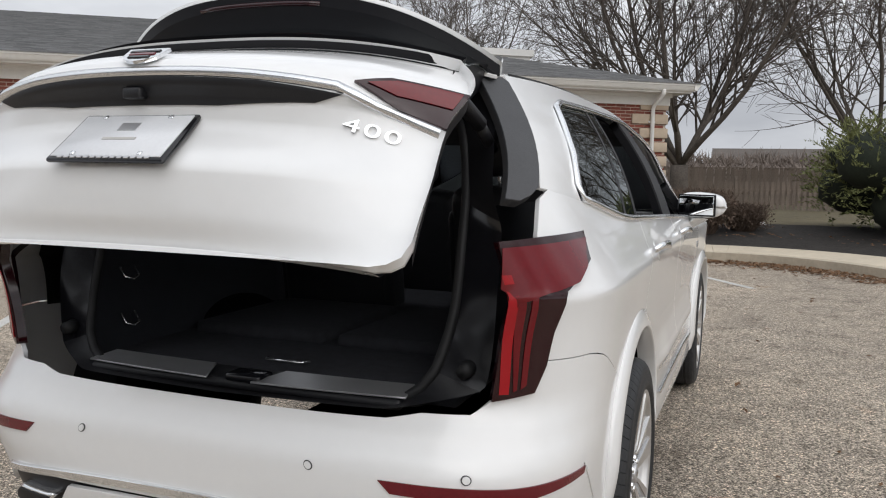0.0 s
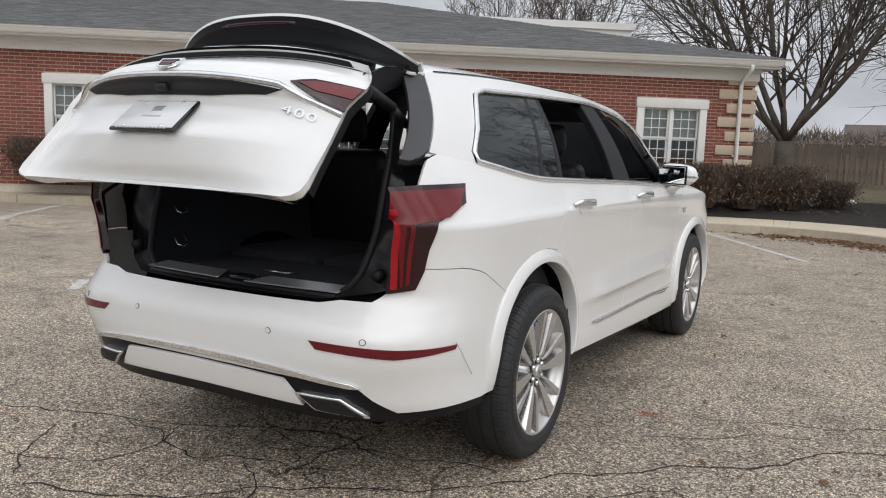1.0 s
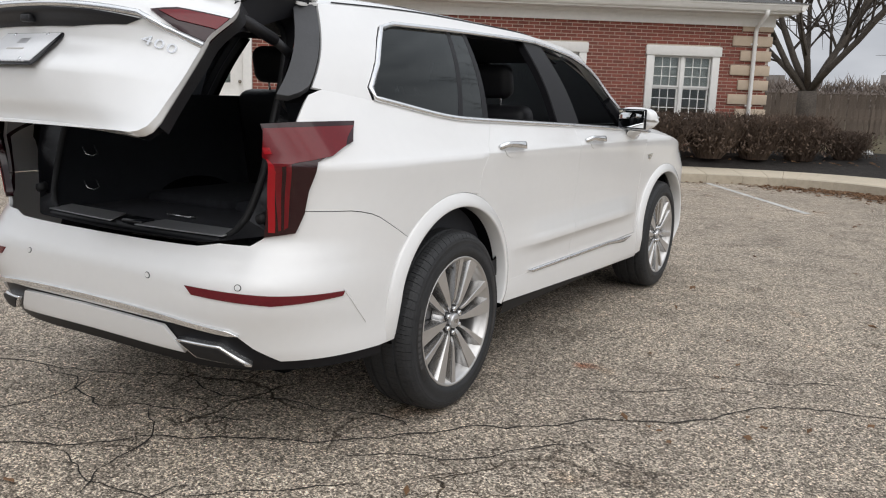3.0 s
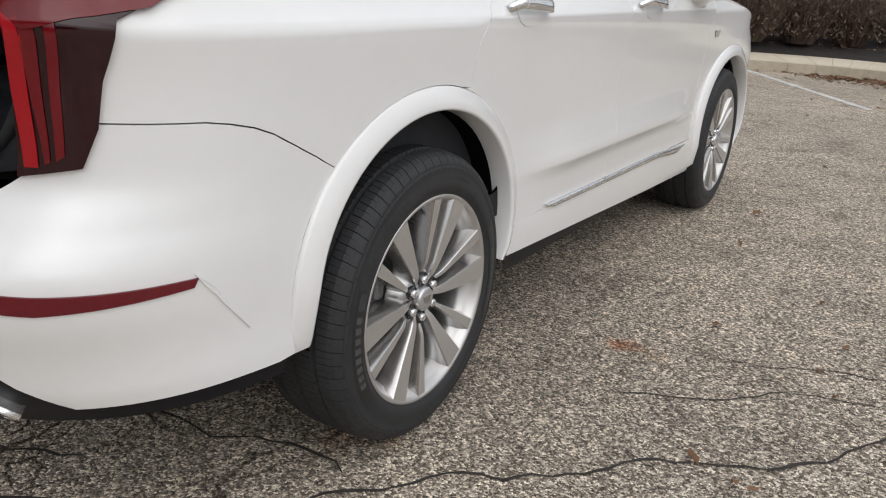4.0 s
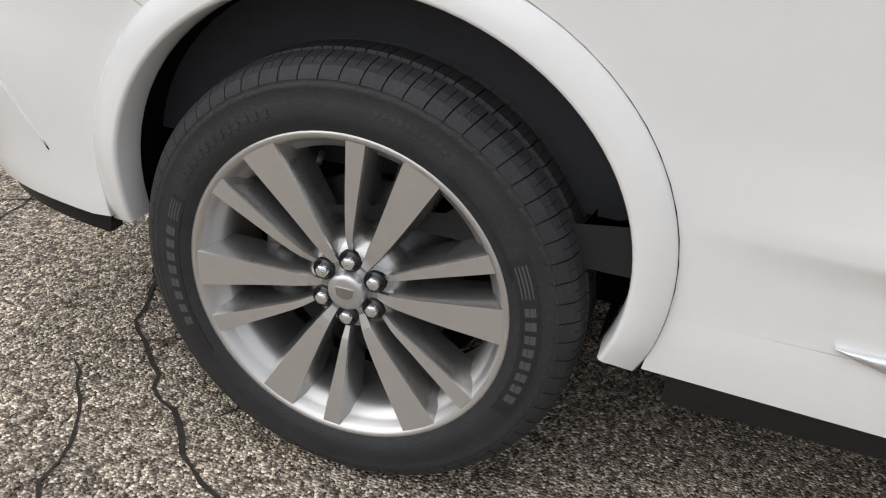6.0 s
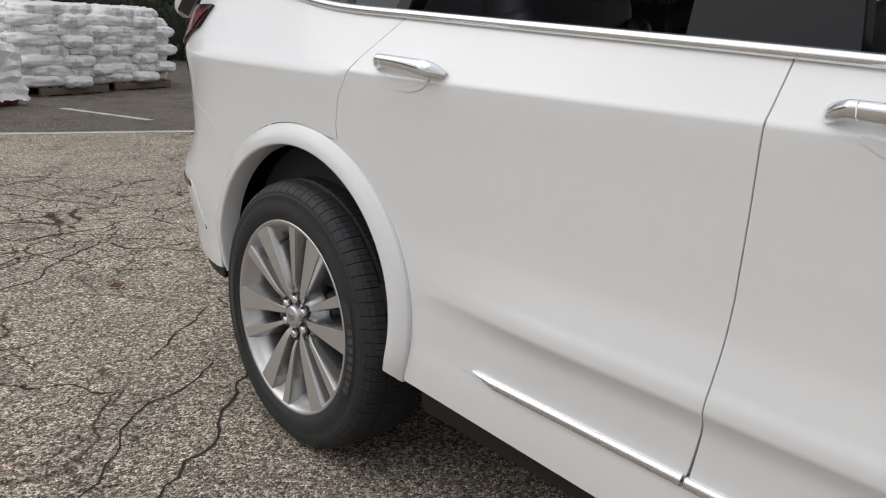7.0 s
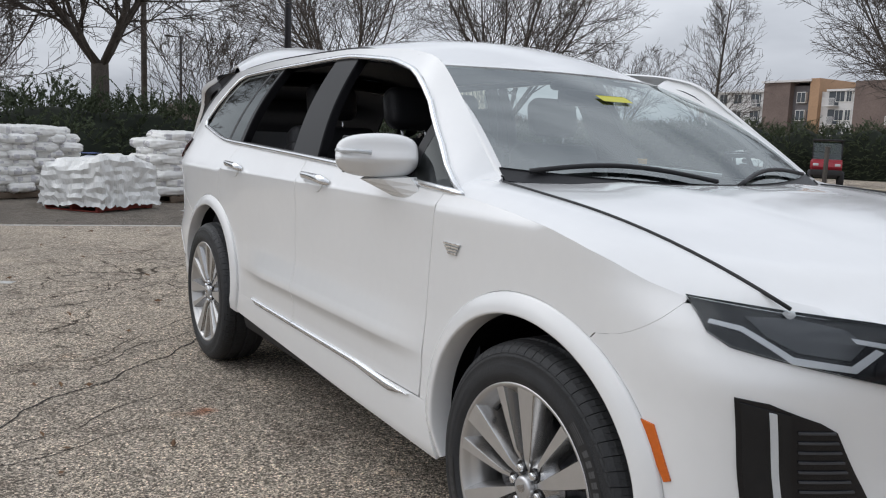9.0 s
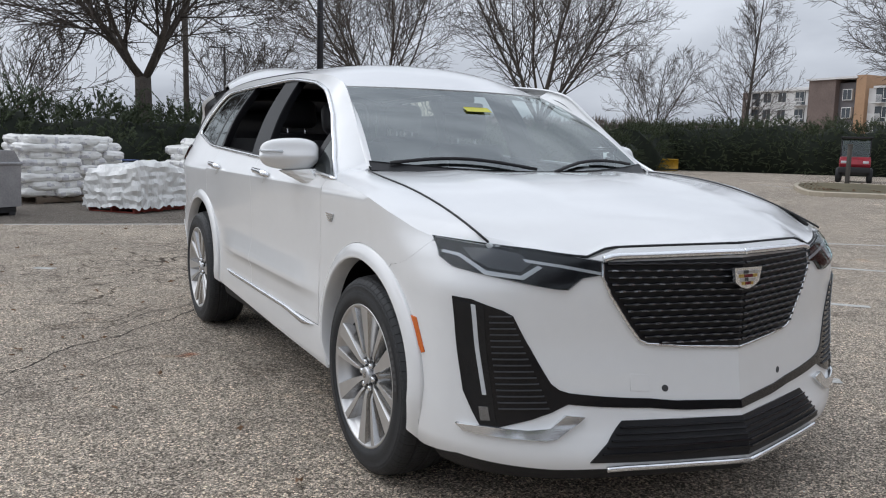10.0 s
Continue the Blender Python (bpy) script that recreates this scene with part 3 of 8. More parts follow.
for side in (1, -1):
    patch("roof_side", frame_poly, cabin, paint, car, du=0.05, dv=0.08, side=side, edge=0.012)
    rim = win + [win[0]]
    path = []
    for p, q in zip(rim, rim[1:]):
        k = max(1, int(abs(q[0] - p[0]) / 0.06))
        for i in range(k):
            u, v = p[0] + (q[0] - p[0]) * i / k, p[1] + (q[1] - p[1]) * i / k
            n = normal_at(cabin, u, v)
            c = cabin(u, v) + n * 0.004
            path.append(Vector((side * c.x, c.y, c.z)))
    tube("window_chrome", path, 0.011, chrome, car, 8, True)
    # dark pillars and fixed panes
    pillars = [[(0.09, 0.02), (0.125, 0.02), (0.30, 0.875), (0.27, 0.875)],
               [(0.30, 0.02), (0.345, 0.02), (0.44, 0.885), (0.41, 0.885)],
               [(1.08, 0.02), (1.36, 0.02), (1.265, 0.935), (1.05, 0.93)],
               [(2.12, 0.02), (2.165, 0.02), (2.13, 0.64), (2.085, 0.68)]]
    for p in pillars:
        patch("window_pillar", p, cabin, pillar_black, car, off=-0.002, du=0.04, dv=0.08, side=side, edge=0.04)
    # slim frame under the chrome
    patch("window_sill", [(-0.44, 0.0), (2.46, 0.0), (2.44, 0.05), (-0.44, 0.05)], cabin, black_plastic, car, off=-0.012, du=0.06, dv=0.04, side=side, edge=0.03)
    for q in ([(-0.44, 0.02), (0.10, 0.02), (0.28, 0.872), (-0.14, 0.852), (-0.235, 0.795), (-0.29, 0.66), (-0.455, 0.12)], [(0.115, 0.02), (0.32, 0.02), (0.42, 0.885), (0.285, 0.872)]):
        g = patch("quarter_glass", q, cabin, glass_dark, car, off=-0.003, du=0.05, dv=0.08, side=side, edge=0.004)
        g.visible_shadow = False
    g = patch("vent_glass", [(2.15, 0.02), (2.49, 0.02), (2.38, 0.25), (2.21, 0.54), (2.12, 0.65)], cabin, glass_dark, car, off=-0.003, du=0.05, dv=0.08, side=side, edge=0.004)
    g.visible_shadow = False
    # inner lining, behind the outer skin
    patch("pillar_lining", [(-0.62, 0.0), (-0.46, 0.0), (-0.47, 0.13), (-0.31, 0.68), (-0.25, 0.83), (-0.15, 0.89), (0.3, 0.905), (1.2, 0.955), (1.62, 0.93), (1.83, 0.885), (2.04, 0.78), (2.23, 0.60), (2.42, 0.27), (2.52, 0.0), (2.58, 0.0), (2.42, 0.97), (-0.5, 0.97)], cabin, trim_fabric, car, off=-0.05, du=0.06, dv=0.1, side=side, edge=0)
    patch("door_lining", [(s_y(-0.62, 1.2), 0.55), (s_y(2.5, 0.8), 0.55)] + on_low(belt_line(2.42, -0.55)), low, trim_fabric, car, off=-0.10, du=0.05, dv=0.08, side=side, edge=0)
    rail = []
    for i in range(25):
        y = -0.42 + 2.0 * i / 24
        ditch = roof_at(0.965, (y + 0.60) / (1.90 - 0.184 * 0.93 + 0.60))
        rail.append(Vector((side * ditch.x, y, ditch.z + 0.001)))
    tube("roof_ditch", rail, 0.0045, seal_and_gap_shade, car, 6)
    # black wedge on the rear pillar
    def blade(u, v):
        edge = cabin(-0.752 + 0.222 * v, v)
        return edge + Vector((-0.058, -0.070 + 0.015 * v, 0)) * (1 - u) + Vector((0.003, -0.004, 0))
    patch("pillar_wedge", [(0.0, -0.12), (0.45, -0.14), (0.80, -0.08), (1.0, 0.0), (1.0, 0.93), (0.85, 0.97), (0.0, 0.97)], blade, wedge_plastic, car, off=0.004, du=0.2, dv=0.1, side=side, edge=0.03)

# ---- side trim: chrome strips, handles, badges ----
for side in (1, -1):
    for a, b in ((0.70, 1.212), (1.219, 2.24)):
        n = 16
        rows = [[], [], [], [], []]
        for i in range(n + 1):
            y = a + (b - a) * i / n
            grow = max(0.0, (y - 1.85) / 0.37) if b > 2 else 0.0
            zt = 0.480 - 0.014 * (y - 0.7) / 1.5 - 0.012 * grow
            zb = zt - 0.022 - 0.008 * min(1, grow * 2)
            fade = min(1.0, (y - 0.70) / 0.05) if a < 1 else min(1.0, max(0.02, (2.24 - y) / 0.12))
            zb = zt - (zt - zb) * fade
            for j, (t, o) in enumerate(((0, 0.0), (0.08, 0.009), (0.5, 0.012), (0.92, 0.009), (1, 0.0))):
                z = zt + (zb - zt) * t
                s = s_y(y, z)
                rows[j].append(low(s, z) + normal_at(low, s, z) * o)
        ribbon("side_trim", rows, chrome, car, side)
    for y0, y1 in ((0.33, 0.57), (1.345, 1.605)):
        mid = (y0 + y1) / 2
        patch("handle_cup", [(s_y(mid + 0.075 * math.cos(t), 1.082), 1.082 + 0.036 * math.sin(t)) for t in [2 * math.pi * k / 24 for k in range(24)]], low, paint, car, off=0.0025, du=0.01, dv=0.012, edge=0.004, side=side)
        for ya, yb, nm in ((y0, y0 + 0.21 * (y1 - y0) - 0.001, "handle_cap"), (y0 + 0.21 * (y1 - y0) + 0.001, y1, "door_handle")):
            rows = [[] for _ in range(7)]
            for i in range(15):
                y = ya + (yb - ya) * i / 14
                t = (y - y0) / (y1 - y0)
                end = min(1.0, min(t, 1 - t) / 0.09)
                tall = 0.0118 * (0.55 + 0.45 * end ** 0.5)
                lift = 0.004 + 0.034 * min(1.0, min(t, 1 - t) / 0.16) ** 0.6
                for j, (dz, o) in enumerate(((1.0, -0.014), (1.0, -0.002), (0.72, 0.004), (-0.10, 0.006), (-0.80, 0.0), (-1.0, -0.004), (-1.0, -0.014))):
                    z = 1.093 - 0.006 * t + dz * tall
                    sy = s_y(y, z)
                    rows[j].append(low(sy, z) + normal_at(low, sy, z) * max(0.0, lift + o))
            ribbon(nm, rows, chrome, car, side, label="flat chrome door handle" if nm == "door_handle" else "")
    # fender badge: a chrome shield outline of plain bars
    for k in range(4):
        z = 0.972 - 0.009 * k
        w = 0.042 - 0.007 * k
        patch("fender_badge", [(s_y(2.485 - w, z), z - 0.003), (s_y(2.485 + w, z), z - 0.003), (s_y(2.485 + w + 0.003, z), z + 0.003), (s_y(2.485 - w - 0.003, z), z + 0.003)], low, chrome, car, off=0.006, du=0.01, dv=0.01, edge=0.005, side=side)
    # amber side marker
    mk = [(3.25, 0.70), (3.285, 0.697), (3.335, 0.592), (3.32, 0.585), (3.30, 0.615)]
    patch("side_marker", on_low(mk), low, amber, car, off=0.004, du=0.01, dv=0.02, edge=0.006, side=side)

# ---- front lamps, vents, grille ----
def fr(x, z):
    return (s_front(x, z), z)


hl_poly = on_low([(3.296, 0.966)]) + [fr(0.862, 0.958), fr(0.806, 0.950), fr(0.673, 0.937), fr(0.58, 0.925), fr(0.490, 0.911), fr(0.492, 0.869), fr(0.557, 0.860), fr(0.605, 0.824), fr(0.640, 0.826), fr(0.770, 0.852), fr(0.901, 0.885), fr(0.918, 0.908)]
vent_poly = [fr(0.915, 0.795), fr(0.872, 0.789), fr(0.792, 0.757), fr(0.763, 0.740), fr(0.708, 0.632), fr(0.651, 0.524), fr(0.625, 0.503), fr(0.595, 0.493), fr(0.327, 0.464), (3.0, 0.442), (3.0, 0.414), fr(0.329, 0.434), fr(0.601, 0.458), fr(0.655, 0.433), fr(0.714, 0.412), fr(0.808, 0.384), fr(0.850, 0.386), fr(0.888, 0.494)]
def fr_line(pts, n=4):
    """Front points (x, z) with steps between, so that straight edges stay straight."""
    out = []
    for (x0, z0), (x1, z1) in zip(pts, pts[1:]):
        out += [fr(x0 + (x1 - x0) * i / n, z0 + (z1 - z0) * i / n) for i in range(n)]
    return out + [fr(*pts[-1])]


GRILLE_EDGE = [(0.484, 0.908), (0.487, 0.868), (0.456, 0.801), (0.426, 0.757), (0.396, 0.712), (0.354, 0.659), (0.328, 0.646), (0.189, 0.632), (0.02, 0.624)]
gr_poly = fr_line(GRILLE_EDGE) + [(3.0, 0.623), (3.0, 0.920)] + fr_line([(0.02, 0.920), (0.205, 0.916), (0.455, 0.910)])
grille_x = smooth([(0.624, 0.02), (0.632, 0.189), (0.646, 0.328), (0.659, 0.354), (0.712, 0.396), (0.757, 0.426), (0.801, 0.456), (0.868, 0.487), (0.92, 0.485)])
lg_poly = [(3.0, 0.390), fr(0.3, 0.396), fr(0.430, 0.399), fr(0.49, 0.335), fr(0.549, 0.277), fr(0.486, 0.275), (3.0, 0.268)]
for side in (1, -1):
    lamp = patch("headlight", hl_poly, low, lamp_glass, car, off=0.005, du=0.02, dv=0.02, edge=0.02, side=side, label="smoked glass headlight with clear light bars")
    bars = [(fr_line([(0.911, 0.922), (0.879, 0.914), (0.832, 0.864), (0.733, 0.853), (0.672, 0.890)], 3) + fr_line([(0.684, 0.896), (0.738, 0.865), (0.826, 0.876), (0.872, 0.922), (0.905, 0.929)], 3), lamp_bar),
            (fr_line([(0.722, 0.914), (0.612, 0.899), (0.497, 0.878)], 3) + fr_line([(0.497, 0.869), (0.612, 0.890), (0.716, 0.905)], 3), lamp_bar),
            (fr_line([(0.850, 0.908), (0.860, 0.938), (0.79, 0.940), (0.722, 0.926), (0.70, 0.903), (0.738, 0.874), (0.818, 0.884)], 2), lamp_deep),
            (fr_line([(0.685, 0.883), (0.58, 0.866), (0.615, 0.838), (0.70, 0.848)], 2), black_gloss)]
    cover = patch("lamp_cover", hl_poly, low, lamp_cover, lamp, off=0.016, du=0.02, dv=0.02, edge=0.010, side=side, label="clear headlight cover")
    cover.visible_shadow = False
    for p, m in bars:
        patch("light_bar", p, low, m, lamp, off=0.008, du=0.02, dv=0.02, edge=0.003, side=side)
    vent = patch("bumper_vent", vent_poly, low, black_gloss, car, off=0.004, du=0.02, dv=0.02, edge=0.02, side=side, label="black bumper vent with slats and an upright light")
    patch("upright_light", [fr(0.872, 0.775), fr(0.862, 0.773), fr(0.833, 0.488), fr(0.843, 0.488)], low, lamp_bar, vent, off=0.012, du=0.01, dv=0.03, edge=0.012, side=side, label="clear upright daytime light bar")
    patch("upright_housing", [fr(0.908, 0.788), fr(0.842, 0.772), fr(0.808, 0.396), fr(0.852, 0.392), fr(0.882, 0.5)], low, lamp_glass, vent, off=0.008, du=0.02, dv=0.03, edge=0.008, side=side)
    patch("upright_foot", [fr(0.852, 0.450), fr(0.830, 0.450), fr(0.825, 0.408), fr(0.848, 0.406)], low, lamp_inner, vent, off=0.012, du=0.01, dv=0.02, edge=0.006, side=side)
    for k in range(16):
        z = 0.736 - 0.0195 * k
        x0, x1 = 0.828 - 0.0016 * k, 0.768 - 0.0072 * k
        patch("slat", [fr(x0, z), fr(x1, z + 0.002), fr(x1, z + 0.0055), fr(x0, z + 0.0035)], low, wedge_plastic, vent, off=0.010, du=0.02, dv=0.02, edge=0.012, side=side)
    patch("corner_blade", [fr(0.902, 0.388), fr(0.836, 0.388), fr(0.725, 0.379), fr(0.662, 0.384), fr(0.612, 0.425), fr(0.553, 0.417), fr(0.580, 0.395), fr(0.646, 0.352), fr(0.672, 0.347), fr(0.885, 0.366)], low, chrome, car, off=0.016, du=0.02, dv=0.02, edge=0.022, side=side, label="polished metal corner blade")
    grille = patch("grille", gr_poly, low, black_plastic, car, off=0.002, du=0.02, dv=0.03, edge=0.03, side=side, label="black grille of wavy bright bars")
    for k in range(13):
        z = 0.903 - 0.0215 * k
        xo = max(0.06, grille_x(z - 0.004) - 0.010)
        n = 44
        rows = [[], [], [], []]
        for i in range(n + 1):
            x = xo * (1 - i / n)
            wave = 0.0035 * math.sin(x * 2 * math.pi / 0.052 + (math.pi if k % 2 else 0))
            for j, (dz, o) in enumerate(((0.0035, 0.002), (0.0030, 0.016), (-0.0030, 0.017), (-0.0045, 0.002))):
                zz = z + dz * (1.0 + 90 * max(0, wave)) + wave * 0.4
                s = s_front(x, zz)
                rows[j].append(low(s, zz) + normal_at(low, min(s, 2.995), zz) * (o + wave))
        ribbon("grille_bar", rows, black_gloss, grille, side)
        tv, tf = [], []
        for i in range(n):
            x = xo * (1 - (i + 0.5) / n)
            if k and math.sin(x * 2 * math.pi / 0.052 + (math.pi if k % 2 else 0)) > 0.25:
                out = normal_at(low, min(s_front(x, z), 2.995), z) * 0.0015
                q = len(tv)
                for e in (i, i + 1):
                    a, b = rows[1][e] + out, rows[2][e] + out
                    tv += [a.lerp(b, 0.30), a.lerp(b, 0.72)]
                tf.append([q, q + 1, q + 3, q + 2])
        if tv:
            ob_mesh("bright_edge", [Vector((side * p.x, p.y, p.z)) for p in tv], tf if side > 0 else [f[::-1] for f in tf], lamp_inner, grille)["kind"] = "stuff"
    # bright surround, top moulding and lower lip
    def bead(name, pts, r, m, off, parent=car):
        path = []
        for (u0, v0), (u1, v1) in zip(pts, pts[1:]):
            for i in range(8):
                u, v = u0 + (u1 - u0) * i / 8, v0 + (v1 - v0) * i / 8
                p = low(u, v) + normal_at(low, min(u, 2.995), v) * off
                path.append(Vector((side * p.x, p.y, p.z)))
        p = low(*pts[-1]) + normal_at(low, min(pts[-1][0], 2.995), pts[-1][1]) * off
        path.append(Vector((side * p.x, p.y, p.z)))
        return tube(name, path, r, m, parent, 8)
    bead("grille_moulding", fr_line([(0.484, 0.917), (0.450, 0.925), (0.205, 0.932), (0.02, 0.936)], 3) + [(3.0, 0.936)], 0.012, chrome, 0.010)
    bead("grille_surround", fr_line([(x + 0.004, z - 0.004) for x, z in GRILLE_EDGE], 3) + [(3.0, 0.619)], 0.006, chrome, 0.004)
    low_g = patch("lower_grille", lg_poly, low, black_plastic, car, off=0.004, du=0.02, dv=0.02, edge=0.03, side=side, label="black lower grille with slats")
    for k in range(5):
        z = 0.376 - 0.019 * k
        patch("slat", [fr(0.44 + 0.018 * k, z), (3.0, z - 0.006), (3.0, z - 0.001), fr(0.44 + 0.018 * k, z + 0.005)], low, black_gloss, low_g, off=0.016, du=0.03, dv=0.02, edge=0.014, side=side)
    bead("chin_blade", [fr(0.497, 0.258), fr(0.43, 0.260), fr(0.2, 0.257), (3.0, 0.254)], 0.010, chrome, 0.012)
    for x, z in ((0.272, 0.494),):
        patch("parking_sensor", [(s_front(x + 0.011 * math.cos(2 * math.pi * k / 14), z), z + 0.011 * math.sin(2 * math.pi * k / 14)) for k in range(14)], low, wedge_plastic, car, off=0.0015, du=0.01, dv=0.01, edge=0.003, side=side)

patch("tow_cover", [fr(0.392, 0.546), fr(0.328, 0.541), fr(0.328, 0.487), fr(0.392, 0.492)], low, paint, car, off=0.0015, du=0.02, dv=0.02, edge=0.004)
# emblem on the grille: a bright shield with plain coloured bands
nose_y = low(3.0, 0.85).y


def shield(w, h):
    return [(-w, h), (w, h), (w * 0.86, -h * 0.35), (w * 0.45, -h * 0.8), (0, -h), (-w * 0.45, -h * 0.8), (-w * 0.86, -h * 0.35)]


emblem = prism("grille_emblem", shield(0.064, 0.036), 0.012, chrome, car, Matrix.Translation((0, nose_y + 0.012, 0.855)) @ Matrix(((-1, 0, 0, 0), (0, 0, 1, 0), (0, 1, 0, 0), (0, 0, 0, 1))), label="chrome shield emblem with coloured bands")
gold = mat("emblem_gold", (0.62, 0.45, 0.14), 0.3, 0.8)
cols = [satin, red_refl, ink, gold, satin, red_refl]
for i in range(4):
    for j in range(4):
        w = 0.050 - 0.008 * i
        a, b = -w + 2 * w * j / 4, -w + 2 * w * (j + 1) / 4
        z = 0.026 - 0.0125 * i
        prism("emblem_band", [(a + 0.001, z - 0.010), (b - 0.001, z - 0.010), (b - 0.001, z), (a + 0.001, z)], 0.004, cols[(i * 3 + j * 2) % 6], emblem, Matrix.Translation((0, nose_y + 0.023, 0.855)) @ Matrix(((-1, 0, 0, 0), (0, 0, 1, 0), (0, 1, 0, 0), (0, 0, 0, 1))))

# stickers inside the windscreen
for a0, a1, b0, b1, nm in ((0.02, 0.22, 0.31, 0.37, "windscreen_sticker"),):
    st = patch(nm, [(b0, a0), (b1, a0), (b1, a1), (b0, a1)], screen_edge, yellow, car, off=-0.006, du=0.03, dv=0.05, edge=0.001)
    if b0 < 0.5:
        for k in range(7):
            a = a0 + 0.025 + 0.022 * k
            patch("sticker_mark", [(b0 + 0.02, a), (b1 - 0.02, a), (b1 - 0.02, a + 0.013), (b0 + 0.02, a + 0.013)], screen_edge, ink, st, off=-0.003, du=0.03, dv=0.05, edge=0)
block("sensor_housing", (0.16, 0.10, 0.04), (0, 1.84, 1.505), black_plastic, car, 0.015)
block("inner_mirror", (0.24, 0.03, 0.065), (0.02, 1.93, 1.452), black_plastic, car, 0.014)

# ---- outer mirrors ----
def mirror_shell():
    """Housing about its own middle: u outboard, v to the front, w up."""
    bm = bmesh.new()
    bmesh.ops.create_cube(bm, size=1)
    bmesh.ops.subdivide_edges(bm, edges=list(bm.edges), cuts=9, use_grid_fill=True)
    for p in bm.verts:
        q = Vector(p.co * 2)
        q = q / (abs(q.x) ** 4 + abs(q.y) ** 4 + abs(q.z) ** 4) ** 0.25
        out = q.x * 0.5 + 0.5
        tall = 0.080 - 0.014 * out ** 2 - 0.016 * (1 - out) ** 3
        depth = 0.072 - 0.022 * out
        w = q.z * tall + (0.006 * out if q.z < 0 else -0.010 * out ** 2)
        v = q.y * depth
        if q.y > 0:
            # a crease runs along the front, the lower half falls away under it
            v += 0.020 * max(0.0, 1 - abs(q.z + 0.15) / 0.55) - 0.030 * max(0.0, -q.z - 0.25)
        p.co = Vector((q.x * 0.132, v - 0.010 * out, w))
    return bm


for side in (1, -1):
    mm = pose(1.003, 2.075, 1.208, 0, 0, -24)
    bm = mirror_shell()
    bm.transform(mm)
    bmesh.ops.scale(bm, vec=(side, 1, 1), verts=bm.verts)
    if side < 0:
        bmesh.ops.reverse_faces(bm, faces=bm.faces)
    mir = part("door_mirror", bm, paint, car, "white door mirror on a wedge-shaped arm")
    if side < 0:
        mir["label"] = "white door mirror folded back against the window"
        mir.matrix_basis = Matrix.Translation((-0.94, 2.2, 0)) @ Matrix.Rotation(radians(66), 4, "Z") @ Matrix.Translation((0.94, -2.2, 0))
    flat = Matrix.Diagonal((side, 1, 1, 1)) @ mm
    for nm, size, y, m, bev in (("mirror_rim", (0.222, 0.012, 0.120), -0.060, black_gloss, 0.005), ("mirror_glass", (0.205, 0.006, 0.104), -0.0665, mirror_m, 0.002)):
        bm = block_bm(size, (-0.002, y, 0.0), bev)
        bm.transform(flat)
        if side < 0:
            bmesh.ops.reverse_faces(bm, faces=bm.faces)
        part(nm, bm, m, mir)
    # the arm: a wedge from under the housing down to the door
    rows = []
    for t in (0.0, 0.35, 0.7, 1.0):
        a = Vector((1.015, 2.015, 1.137)).lerp(Vector((0.935, 2.105, 1.083)), t)
        b = Vector((0.925, 2.195, 1.146)).lerp(Vector((0.905, 2.262, 1.082)), t)
        n = Vector((0.045 - 0.008 * t, 0.034 - 0.008 * t, 0))
        low_e = Vector((0, 0, -0.006))
        rows.append([a - n * 0.9, a, a + n * 0.55 + low_e, (a + b) / 2 + n * 0.95 + low_e, b + n * 0.75, b + n * 0.1, b - n * 0.6, a - n * 0.9])
    vs = [Vector((side * p.x, p.y, p.z)) for row in rows for p in row]
    k = len(rows[0])
    fs = [[i * k + j, i * k + j + 1, (i + 1) * k + j + 1, (i + 1) * k + j] for i in range(len(rows) - 1) for j in range(k - 1)] + [list(range(k - 1))]
    ob_mesh("mirror_arm", vs, fs, paint, mir, flat=True)
    lamp_line = [mm @ Vector(p) for p in ((0.02, 0.078, 0.010), (0.07, 0.069, 0.013), (0.11, 0.048, 0.013), (0.128, 0.012, 0.013))]
    tube("indicator", [(side * p.x, p.y, p.z) for p in lamp_line], 0.007, lamp_bar, mir, 6)

